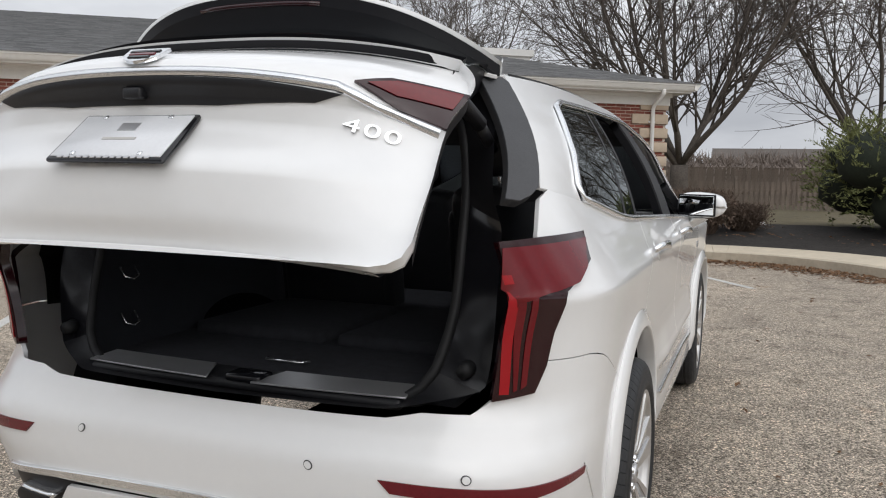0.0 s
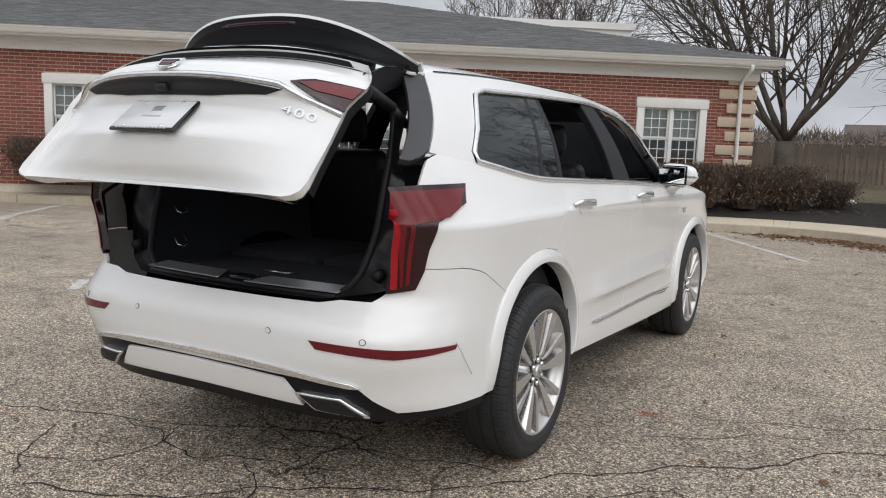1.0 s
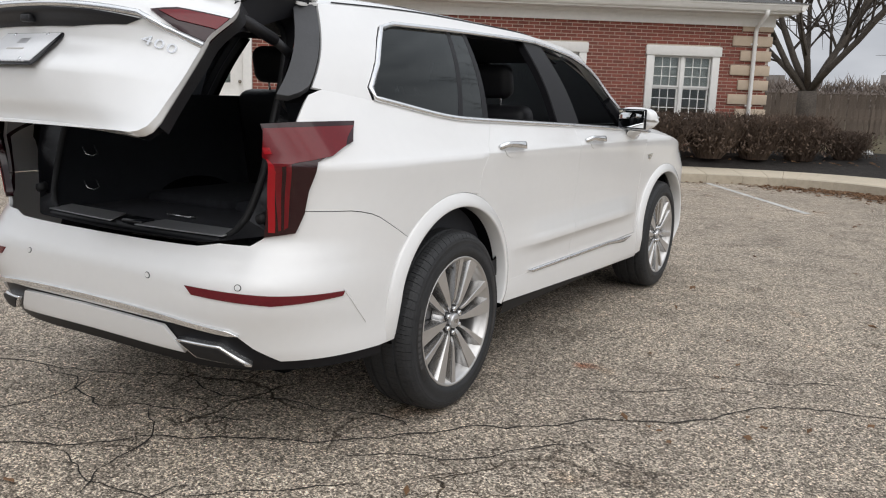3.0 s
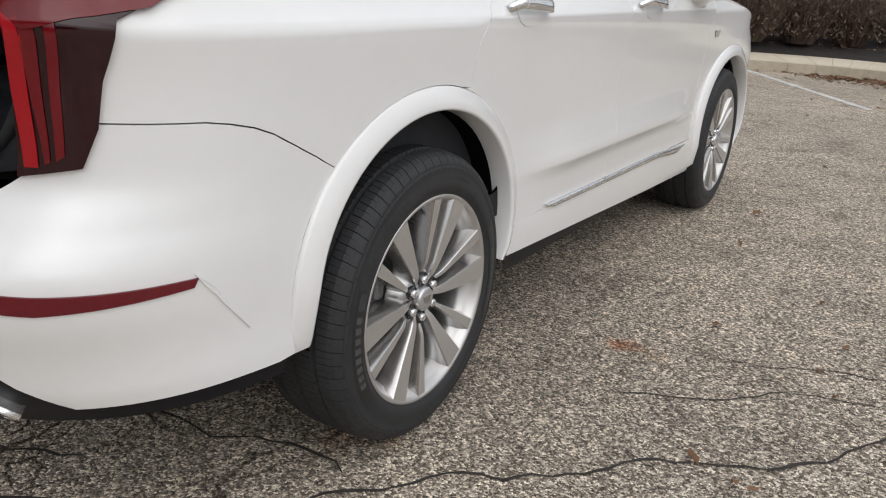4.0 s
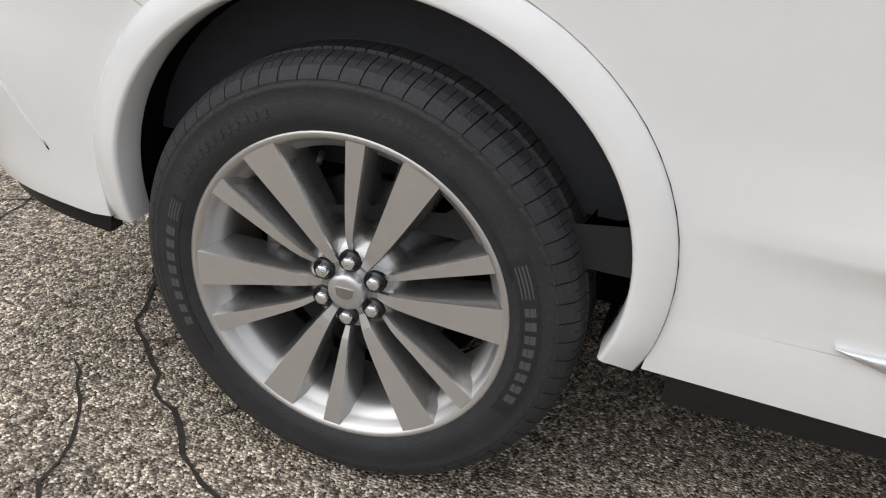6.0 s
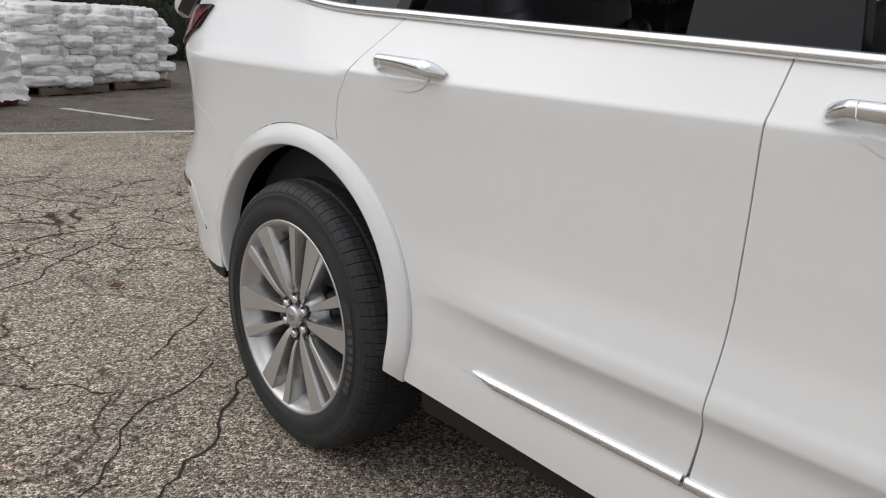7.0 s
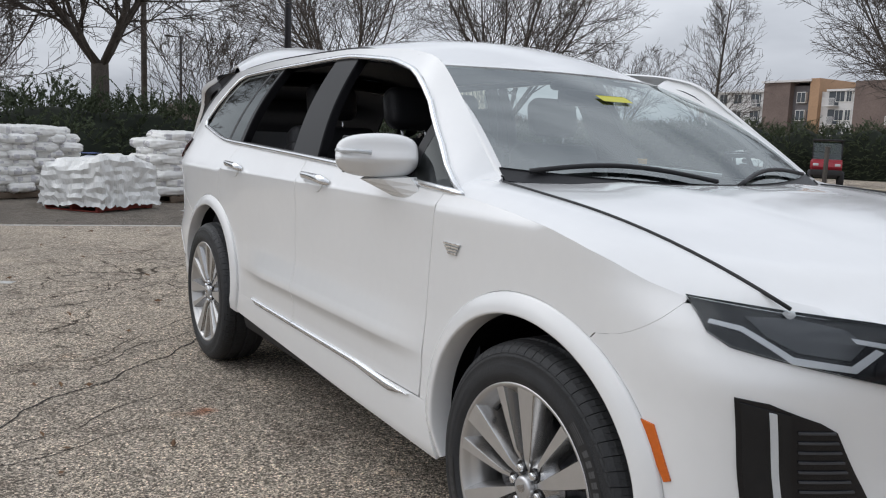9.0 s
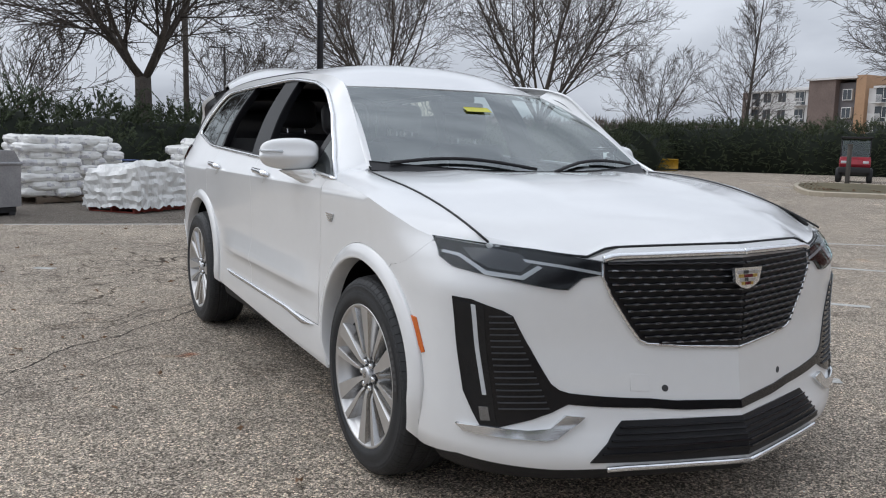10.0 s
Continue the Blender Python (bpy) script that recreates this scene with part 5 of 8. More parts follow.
    # spokes: six wide and six narrow, with machined faces and sloping flanks
    def spoke(ang, w_in, w_out, r0, r1, bend, name):
        v, f = [], []
        n = 14
        a0 = radians(ang)
        for i in range(n + 1):
            t = i / n
            r = r0 + (r1 - r0) * t
            a = a0 + radians(bend) * (1 - t) ** 1.5
            h = w_in + (w_out - w_in) * t ** 0.9
            xf = 0.098 + 0.0205 * t ** 0.9 - 0.010 * max(0, 1 - t * 6)
            foot = 0.006 + 0.010 * t
            d = Vector((0, math.cos(a), math.sin(a)))
            q = Vector((0, -math.sin(a), math.cos(a)))
            for off, x in ((-h - foot, xf - 0.060), (-h - foot * 0.75, xf - 0.030), (-h - 0.0015, xf - 0.003), (-h, xf), (h, xf), (h + 0.0015, xf - 0.003), (h + foot * 0.75, xf - 0.030), (h + foot, xf - 0.060)):
                v.append(d * r + q * off + Vector((x, 0, 0)))
        for i in range(n):
            for k in range(7):
                f.append([i * 8 + k, (i + 1) * 8 + k, (i + 1) * 8 + k + 1, i * 8 + k + 1])
        s = ob_mesh(name, v, f, spoke_face, rim, flat=False)
        s.data.materials.append(alloy_dark)
        for p in s.data.polygons:
            p.material_index = 0 if p.index % 7 == 3 else 1
            p.use_smooth = p.index % 7 in (0, 1, 5, 6)
        return s
    for k in range(6):
        spoke(3 + 60 * k, 0.0045, 0.032, 0.040, 0.2665, -4, "wide_spoke")
        spoke(26.5 + 60 * k, 0.0035, 0.0155, 0.066, 0.2650, 3, "narrow_spoke")
    lathe("spoke_ring", [(0.045, 0.098), (0.062, 0.090), (0.080, 0.078), (0.089, 0.066), (0.0915, 0.050), (0.0915, 0.033), (0.088, 0.030)], alloy_dark, rim, 48)
    lathe("hub_cap", [(0.085, 0.0325), (0.104, 0.0320), (0.108, 0.0295), (0.1095, 0.022), (0.110, 0.0)], satin, rim, 40, label="satin hub cap with a plain emblem")
    prism("cap_emblem", shield(0.016, 0.010), 0.002, alloy_dark, rim, Matrix.Translation((0.1095, 0, 0)) @ Matrix(((0, 0, 1, 0), (1, 0, 0, 0), (0, 1, 0, 0), (0, 0, 0, 1))))
    for k in range(6):
        t = radians(29 + 60 * k)
        c = Vector((0.004, 0.0515 * math.cos(t), 0.0515 * math.sin(t)))
        lathe("nut_seat", [(0.078, 0.0195), (0.0905, 0.0193), (0.0915, 0.0180), (0.0905, 0.0165), (0.0885, 0.012), (0.0885, 0.0)], black_gloss, rim, 18, Matrix.Translation(c))
        bm = bmesh.new()
        bmesh.ops.create_cone(bm, cap_ends=True, segments=6, radius1=0.0125, radius2=0.0115, depth=0.03, matrix=Matrix.Translation(c + Vector((0.086, 0, 0))) @ Matrix.Rotation(radians(90), 4, "Y"))
        bmesh.ops.bevel(bm, geom=list(bm.edges), offset=0.0018, segments=1, affect="EDGES")
        part("wheel_nut", bm, chrome, rim)
    # brake behind the spokes
    lathe("brake_disc", [(0.004, 0.168), (0.016, 0.168), (0.016, 0.105), (0.036, 0.100), (0.040, 0.060), (0.040, 0.0)], brake, w, 48)
    cal = block_bm((0.055, 0.062, 0.17), (0.018, -0.150, 0.01), 0.016, 2)
    block_bm((0.03, 0.035, 0.055), (0.045, -0.135, 0.055), 0.010, 2, bm=cal)
    block_bm((0.03, 0.035, 0.055), (0.045, -0.135, -0.03), 0.010, 2, bm=cal)
    part("brake_caliper", cal, caliper_m, w)
    lathe("backing_plate", [(-0.02, 0.222), (-0.03, 0.17), (-0.035, 0.0)], well_felt, w, 40)
    tube("valve_stem", [(0.078, -0.055, 0.222), (0.098, -0.052, 0.212)], 0.005, seal_and_gap_shade, w, 8)
    return w


first = build_wheel(0)
first.matrix_basis = pose(0.85, WR, WZ - 0.002)
copy_thing(first, pose(0.85, WF, WZ - 0.002, 26, 0, 0))
copy_thing(first, pose(-0.85, WR, WZ - 0.002, 40, 0, 180))
copy_thing(first, pose(-0.85, WF, WZ - 0.002, 15, 0, 180))

# ---- seats and dashboard ----
def seat(x, y, z, lean, head=True, back=0.60):
    s = new("seat")
    s.parent = car
    s["label"] = "black leather seat"
    m = Matrix.Translation((x, y, z))
    part("seat_cushion", block_bm((0.50, 0.50, 0.16), (0, 0.22, 0.06), 0.05, 3, m), leather, s)
    mb = m @ pose(0, -0.04, 0.10, lean, 0, 0)
    part("seat_back", block_bm((0.50, 0.15, back), (0, 0, back / 2), 0.06, 4, mb), leather, s)
    part("seat_bolster", block_bm((0.09, 0.17, back * 0.8), (0.225, 0.03, back * 0.45), 0.04, 3, mb), leather, s)
    part("seat_bolster", block_bm((0.09, 0.17, back * 0.8), (-0.225, 0.03, back * 0.45), 0.04, 3, mb), leather, s)
    if head:
        part("headrest", block_bm((0.28, 0.11, 0.19), (0, 0.015, back + 0.13), 0.055, 4, mb), leather, s)
        for d in (-0.06, 0.06):
            part("headrest_post", block_bm((0.012, 0.012, 0.10), (d, 0.01, back + 0.02), 0.004, 1, mb), chrome, s)
    return s


for x in (-0.40, 0.40):
    seat(x, 1.42, 0.58, 12)
    seat(x, 0.52, 0.62, 10)
for x in (-0.28, 0.28):
    block("folded_seat", (0.52, 0.62, 0.06), (x, -0.05, 0.80), carpet, car, 0.025)
block("dashboard", (1.36, 0.50, 0.26), (0, 2.24, 0.99), trim_fabric, car, 0.08, seg=3)
block("console", (0.26, 0.9, 0.22), (0, 1.75, 0.70), trim_fabric, car, 0.04)
block("cabin_floor", (1.5, 2.2, 0.04), (0, 1.6, 0.45), carpet, car, 0.01)
ring = [Vector((-0.40 + 0.18 * math.cos(2 * math.pi * k / 28), 1.93 - 0.07 * math.sin(2 * math.pi * k / 28), 1.02 + 0.165 * math.sin(2 * math.pi * k / 28))) for k in range(28)]
tube("steering_wheel", ring, 0.015, leather, car, 8, True)
block("steering_boss", (0.34, 0.04, 0.08), (-0.40, 1.94, 1.01), leather, car, 0.02)
tube("steering_column", [(-0.40, 1.95, 1.01), (-0.40, 2.15, 0.97)], 0.04, trim_fabric, car, 10)

# ---- ground ----
RUST_AT = (1.22, 0.84)


def asphalt_mat(tone=(1.46, 1.39, 1.32)):
    m = bpy.data.materials.new("worn_asphalt")
    m.use_nodes = True
    n, l = m.node_tree.nodes, m.node_tree.links
    b = n["Principled BSDF"]
    b.inputs["Roughness"].default_value = 0.92
    b.inputs["Specular IOR Level"].default_value = 0.25
    pos = n.new("ShaderNodeTexCoord")

    def tex(kind, scale, **kw):
        t = n.new(kind)
        t.inputs["Scale"].default_value = scale
        for k, v in kw.items():
            t.inputs[k].default_value = v
        l.new(pos.outputs["Object"], t.inputs["Vector"])
        return t

    def ramp(src, stops):
        r = n.new("ShaderNodeValToRGB")
        while len(r.color_ramp.elements) < len(stops):
            r.color_ramp.elements.new(0.5)
        for e, (p, c) in zip(r.color_ramp.elements, stops):
            e.position, e.color = p, (*c, 1)
        l.new(src, r.inputs[0])
        return r

    def mix(kind, fac, a, c):
        x = n.new("ShaderNodeMix")
        x.data_type, x.blend_type = "RGBA", kind
        if isinstance(fac, float):
            x.inputs[0].default_value = fac
        else:
            l.new(fac, x.inputs[0])
        l.new(a, x.inputs[6])
        l.new(c, x.inputs[7])
        return x.outputs[2]

    stone = tex("ShaderNodeTexVoronoi", 160.0)
    grit = tex("ShaderNodeTexVoronoi", 240.0)
    sep = n.new("ShaderNodeSeparateColor")
    l.new(stone.outputs["Color"], sep.inputs[0])
    sep2 = n.new("ShaderNodeSeparateColor")
    l.new(grit.outputs["Color"], sep2.inputs[0])
    c1 = ramp(sep.outputs[0], [(0.0, (0.030, 0.027, 0.024)), (0.28, (0.11, 0.10, 0.09)), (0.6, (0.33, 0.31, 0.282)), (0.85, (0.62, 0.59, 0.54)), (1.0, (0.86, 0.83, 0.78))])
    c2 = ramp(sep2.outputs[1], [(0.0, (0.10, 0.093, 0.085)), (0.6, (0.28, 0.262, 0.238)), (1.0, (0.50, 0.48, 0.45))])
    base = mix("MIX", 0.22, c1.outputs[0], c2.outputs[0])
    big = tex("ShaderNodeTexNoise", 0.35, Detail=5.0)
    mid = tex("ShaderNodeTexNoise", 2.6, Detail=6.0, Roughness=0.65)
    shade = ramp(big.outputs[0], [(0.3, (0.80, 0.785, 0.77)), (0.7, (1.12, 1.09, 1.05))])
    stain = ramp(mid.outputs[0], [(0.28, (0.50, 0.47, 0.44)), (0.44, (0.93, 0.92, 0.90)), (0.72, (1.16, 1.13, 1.08))])
    rust = tex("ShaderNodeTexNoise", 1.7, Detail=3.0)
    rr = ramp(rust.outputs[0], [(0.66, (1, 1, 1)), (0.80, (1.05, 0.86, 0.70))])
    base = mix("MULTIPLY", 1.0, base, shade.outputs[0])
    base = mix("MULTIPLY", 1.0, base, stain.outputs[0])
    base = mix("MULTIPLY", 1.0, base, rr.outputs[0])
    lump = tex("ShaderNodeTexVoronoi", 70.0)
    sep3 = n.new("ShaderNodeSeparateColor")
    l.new(lump.outputs["Color"], sep3.inputs[0])
    coarse = ramp(sep3.outputs[2], [(0.0, (0.62, 0.61, 0.59)), (0.5, (1.0, 0.99, 0.98)), (1.0, (1.34, 1.32, 1.29))])
    base = mix("MULTIPLY", 1.0, base, coarse.outputs[0])
    # webs of fine fissures where the surface is tired
    warp = tex("ShaderNodeTexNoise", 5.0, Detail=4.0)
    bend = n.new("ShaderNodeVectorMath")
    bend.operation = "MULTIPLY_ADD"
    bend.inputs[1].default_value = (0.22, 0.22, 0.0)
    l.new(warp.outputs["Color"], bend.inputs[0])
    l.new(pos.outputs["Object"], bend.inputs[2])

    def web(scale, wide):
        v = n.new("ShaderNodeTexVoronoi")
        v.feature = "DISTANCE_TO_EDGE"
        v.inputs["Scale"].default_value = scale
        l.new(bend.outputs[0], v.inputs["Vector"])
        r = n.new("ShaderNodeMapRange")
        r.inputs[1].default_value, r.inputs[2].default_value = wide * 0.35, wide
        r.inputs[3].default_value, r.inputs[4].default_value = 1.0, 0.0
        l.new(v.outputs["Distance"], r.inputs[0])
        return r.outputs[0]

    def calc(op, a, c):
        x = n.new("ShaderNodeMath")
        x.operation, x.use_clamp = op, True
        for i, e in enumerate((a, c)):
            if isinstance(e, float):
                x.inputs[i].default_value = e
            else:
                l.new(e, x.inputs[i])
        return x.outputs[0]

    def spot(at, inner, outer):
        d = n.new("ShaderNodeVectorMath")
        d.operation = "DISTANCE"
        l.new(bend.outputs[0], d.inputs[0])
        d.inputs[1].default_value = (at[0] + 0.11, at[1] + 0.11, 0)
        r = n.new("ShaderNodeMapRange")
        r.inputs[1].default_value, r.inputs[2].default_value = inner, outer
        r.inputs[3].default_value, r.inputs[4].default_value = 1.0, 0.0
        l.new(d.outputs["Value"], r.inputs[0])
        return r.outputs[0]

    patch_n = tex("ShaderNodeTexNoise", 0.9, Detail=3.0)
    where_n = n.new("ShaderNodeMapRange")
    where_n.inputs[1].default_value, where_n.inputs[2].default_value = 0.52, 0.60
    l.new(patch_n.outputs[0], where_n.inputs[0])
    tired = calc("MULTIPLY", calc("ADD", spot((-0.2, -2.4), 2.2, 3.6), 0.12), calc("ADD", where_n.outputs[0], spot((0.6, -2.8), 0.8, 1.8)))
    fiss = calc("MULTIPLY", calc("MAXIMUM", web(1.9, 0.017), web(4.2, 0.016)), tired)
    tar_c = n.new("ShaderNodeRGB")
    tar_c.outputs[0].default_value = (0.20, 0.18, 0.16, 1)
    fade = n.new("ShaderNodeMix")
    fade.data_type = "RGBA"
    fade.inputs[6].default_value = (1, 1, 1, 1)
    l.new(fiss, fade.inputs[0])
    l.new(tar_c.outputs[0], fade.inputs[7])
    base = mix("MULTIPLY", 1.0, base, fade.outputs[2])
    red_c = n.new("ShaderNodeMix")
    red_c.data_type = "RGBA"
    red_c.inputs[6].default_value, red_c.inputs[7].default_value = (1, 1, 1, 1), (0.85, 0.42, 0.28, 1)
    l.new(spot(RUST_AT, 0.0, 0.075), red_c.inputs[0])
    base = mix("MULTIPLY", 1.0, base, red_c.outputs[2])
    hue = n.new("ShaderNodeRGB")
    hue.outputs[0].default_value = (*tone, 1)
    base = mix("MULTIPLY", 1.0, base, hue.outputs[0])
    l.new(base, b.inputs["Base Color"])
    bump = n.new("ShaderNodeBump")
    bump.inputs["Strength"].default_value, bump.inputs["Distance"].default_value = 1.0, 0.008
    dist = n.new("ShaderNodeMath")
    dist.operation = "SUBTRACT"
    dist.inputs[0].default_value = 1.0
    l.new(stone.outputs["Distance"], dist.inputs[1])
    l.new(dist.outputs[0], bump.inputs["Height"])
    l.new(bump.outputs[0], b.inputs["Normal"])
    return m


asphalt = asphalt_mat()
ground = ob_mesh("ground", [(-260, -260, 0), (260, -260, 0), (260, 260, 0), (-260, 260, 0)], [[0, 1, 2, 3]], asphalt, flat=True)
tagged(ground, kind="structure")
newer = ob_mesh("road", [(9, -8.8, 0.002), (2.1, -7.2, 0.002), (-3.9, -5.75, 0.002), (-9.5, -10.5, 0.002), (-12, -21, 0.002), (6, -14, 0.002), (12, -12, 0.002)], [[0, 1, 2, 3, 4, 5, 6]], asphalt_mat((0.66, 0.64, 0.63)), flat=True)
tagged(newer, kind="structure")
tar = mat("crack_shadow", (0.035, 0.030, 0.026), 0.95, 0, 0, 0.5, 30)
line_paint = mat("worn_line_paint", (0.62, 0.61, 0.58), 0.8, 0, 0, 0.25, 6.0, 0.3, 120, dark=(0.26, 0.25, 0.23))
rng = random.Random(5)


def crack(pts, width, steps=9, rough=0.05):
    """A dark jagged fissure along a rough line."""
    path = []
    for (x0, y0), (x1, y1) in zip(pts, pts[1:]):
        L = math.hypot(x1 - x0, y1 - y0)
        k = max(3, int(L * steps * 1.5))
        for i in range(k):
            t = i / k
            nx, ny = -(y1 - y0) / max(L, 1e-6), (x1 - x0) / max(L, 1e-6)
            p = Vector((x0 + (x1 - x0) * t, y0 + (y1 - y0) * t, 0))
            d = noise.noise(Vector((p.x * 3.1, p.y * 3.1, 0.3))) * rough + noise.noise(Vector((p.x * 11, p.y * 11, 2.3))) * rough * 0.4 + noise.noise(Vector((p.x * 37, p.y * 37, 5.1))) * rough * 0.22
            path.append((p.x + nx * d, p.y + ny * d, nx, ny))
    verts, faces = [], []
    for i, (x, y, nx, ny) in enumerate(path):
        w = width * (0.35 + 0.9 * abs(noise.noise(Vector((x * 6, y * 6, 7.7)))) + 0.35 * rng.random()) * min(1, (i + 0.3) / 3, (len(path) - i) / 3)
        verts += [Vector((x + nx * w, y + ny * w, 0.0025)), Vector((x - nx * w, y - ny * w, 0.0025))]
        if i:
            faces.append([2 * i - 2, 2 * i - 1, 2 * i + 1, 2 * i])
    return verts, faces


def strip_line(name, a, b, width, z=0.004):
    a, b = Vector((*a, 0)), Vector((*b, 0))
    d = (b - a).normalized()
    q = Vector((-d.y, d.x, 0)) * width / 2
    k = max(2, int((b - a).length / 0.12))
    verts, faces = [], []
    for i in range(k + 1):
        p = a.lerp(b, i / k)
        e0, e1 = (1 + 0.10 * rng.uniform(-1, 1)), (1 + 0.10 * rng.uniform(-1, 1))
        verts += [p + q * e0 + Vector((0, 0, z)), p - q * e1 + Vector((0, 0, z))]
        if i:
            faces.append([2 * i - 2, 2 * i - 1, 2 * i + 1, 2 * i])
    ob = ob_mesh(name, verts, faces, line_paint, flat=True)
    return tagged(ob, "worn white painted parking bay line on the asphalt", "parking line", "parking bay lines")


CRACKS = {
    "main": ([(-0.63, -1.47), (-0.32, -1.33), (-0.04, -1.19), (0.17, -1.01), (0.51, -0.76), (0.82, -0.51), (0.99, -0.32), (1.24, -0.08), (1.43, 0.15), (1.7, 0.32), (1.88, 0.53), (2.13, 0.85), (2.37, 0.96), (2.64, 0.96)], 0.011),
    "b": ([(1.5, 0.92), (1.91, 1.11), (2.18, 1.17), (2.43, 1.36)], 0.006),
    "c": ([(-1.57, -0.94), (-0.88, -0.72), (-0.28, -0.48), (0.21, -0.43), (0.64, -0.27), (0.96, -0.32)], 0.008),
    "d": ([(-1.12, -0.97), (-0.9, -1.15), (-0.68, -1.44)], 0.008),
    "e": ([(-0.08, -0.78), (0.12, -0.94), (0.31, -1.25), (0.37, -1.41)], 0.009),
    "f": ([(-0.04, -1.19), (0.35, -1.28), (0.56, -1.27), (0.64, -1.11)], 0.007),
}
CRACKS["g"] = ([(-0.88, -0.72), (-0.42, -0.8), (-0.24, -0.88), (0.02, -0.7), (0.4, -0.64)], 0.008)
CRACKS["h"] = ([(-1.02, -1.25), (-0.6, -1.19), (-0.49, -0.84), (-0.6, -0.58)], 0.007)
CRACKS["i"] = ([(1.61, 0), (1.47, -0.17), (1.3, -0.4), (1.1, -0.52), (0.85, -0.71)], 0.008)
CRACKS["j"] = ([(1.28, -3.43), (1.09, -3.01), (0.48, -3.09), (0.08, -2.91)], 0.009)
CRACKS["k"] = ([(1.37, -2.86), (1.13, -3.14), (1.01, -2.67), (0.28, -2.79)], 0.009)
CRACKS["l"] = ([(1.48, -2.25), (1.21, -2.2), (0.87, -2.38), (0.72, -2.56)], 0.009)
CRACKS["m"] = ([(0.95, -4.02), (0.6, -4.19), (0.26, -4.27)], 0.010)
CRACKS["m2"] = ([(1.2, -3.91), (0.86, -3.93), (0.49, -3.44), (0.34, -3.17)], 0.010)
CRACKS["n"] = ([(2.03, 0.97), (1.71, 0.8), (1.47, 0.64), (1.22, 0.5)], 0.006)
CRACKS["o"] = ([(1.88, -1.7), (1.53, -1.73), (1.12, -1.96), (0.43, -2.69)], 0.010)
CRACKS["p"] = ([(0.65, -1.23), (0.77, -1.09), (0.93, -0.94), (1.07, -0.74)], 0.008)
cv, cf = [], []
for pts, wide in CRACKS.values():
    v, f = crack(pts, wide * 0.62, 16, 0.08)
    k = len(cv)
    cv += v
    cf += [[i + k for i in q] for q in f]
cracks = ob_mesh("asphalt_cracks", cv, cf, tar, flat=True)
tagged(cracks, "dark jagged cracks running through the worn asphalt", "crack", "", "stuff")

for a, b in (((-9.14, 3.39), (-11.9, 7.5)), ((1.3, 8.08), (-1.2, 11.9)), ((-4.29, 1.7), (-7.2, 6.1)), ((2.1, -7.1), (-3.9, -5.6)), ((-1.07, -8.57), (-1.59, -7.19)),
             ((-7.73, -1.85), (-12.2, 1.5)), ((-5.71, -0.32), (-9.9, 4.6)), ((-3.85, 1.18), (-4.18, 1.55)), ((-1.81, 2.75), (-1.94, 2.86)), ((1.89, -2.9), (1.72, -2.78)),
             ((-16.5, -2.5), (-20.5, 1.5)), ((-14.3, -14.4), (-16.2, -18.6)), ((-17.9, -13.4), (-19.8, -17.6)), ((-21.6, -12.0), (-23.2, -15.6))):
    strip_line("parking_line", a, b, 0.10)

# dead leaves and grit lying about
leaf_m = mat("dead_leaf", (0.20, 0.11, 0.055), 0.8, 0, 0, 0.4, 6, per_piece=0.5, dark=(0.07, 0.038, 0.02))


def leaf_data(spots, size, seed):
    r = random.Random(seed)
    vs, fs = [], []
    for x, y, z in spots:
        a, s = r.uniform(0, 6.28), size * r.uniform(0.6, 1.4)
        up = r.uniform(0.004, 0.03)
        k = len(vs)
        for i, (l, w, h) in enumerate(((-1, 0, 0.2), (-0.3, 0.5, 1), (0.6, 0.35, 0.6), (1, 0, 1.1), (0.5, -0.4, 0.3), (-0.4, -0.45, 0.8))):
            vs.append((x + s * (l * math.cos(a) - w * math.sin(a)), y + s * (l * math.sin(a) + w * math.cos(a)), z + 0.006 + up * h))
        fs.append([k, k + 1, k + 2, k + 3])
        fs.append([k, k + 3, k + 4, k + 5])
    return vs, fs


spots = [(rng.uniform(-4, 7), rng.uniform(-6, 11), 0.0) for _ in range(190)]
spots += [(rng.uniform(1.2, 2.6), rng.uniform(-0.2, 1.4), 0.0) for _ in range(12)]
v, f = leaf_data(spots, 0.026, 3)
tagged(ob_mesh("fallen_leaves", v, f, leaf_m, flat=True), "scattered small dead brown leaves on the asphalt", "leaf", "", "stuff")

# ---- kerb, pavement, planting bed ----
kerb_m = mat("kerb_concrete", (0.46, 0.40, 0.31), 0.9, 0, 0, 0.22, 1.6, 0.4, 90, per_piece=0.1)
walk_m = mat("pavement_concrete", (0.56, 0.49, 0.38), 0.9, 0, 0, 0.16, 1.3, 0.3, 110, per_piece=0.15)
mulch_m = mat("dark_mulch", (0.030, 0.026, 0.023), 0.95, 0, 0, 0.6, 9, 1.0, 40)
grass_m = mat("winter_lawn", (0.12, 0.10, 0.055), 0.95, 0, 0, 0.5, 0.8, 0.8, 25, dark=(0.06, 0.05, 0.03))


def resample(pts, step):
    out = [Vector((*pts[0], 0))]
    for a, b in zip(pts, pts[1:]):
        a, b = Vector((*a, 0)), Vector((*b, 0))
        k = max(1, round((b - a).length / step))
        out += [a.lerp(b, (i + 1) / k) for i in range(k)]
    return out


def smooth_line(pts, times):
    for _ in range(times):
        new_pts = [pts[0]]
        for a, b in zip(pts, pts[1:]):
            new_pts += [(a[0] * 0.75 + b[0] * 0.25, a[1] * 0.75 + b[1] * 0.25), (a[0] * 0.25 + b[0] * 0.75, a[1] * 0.25 + b[1] * 0.75)]
        pts = new_pts + [pts[-1]]
    return pts


def walk_wide(x):
    return 0.95 + 0.6 * min(1, max(0, (x + 13) / 12))


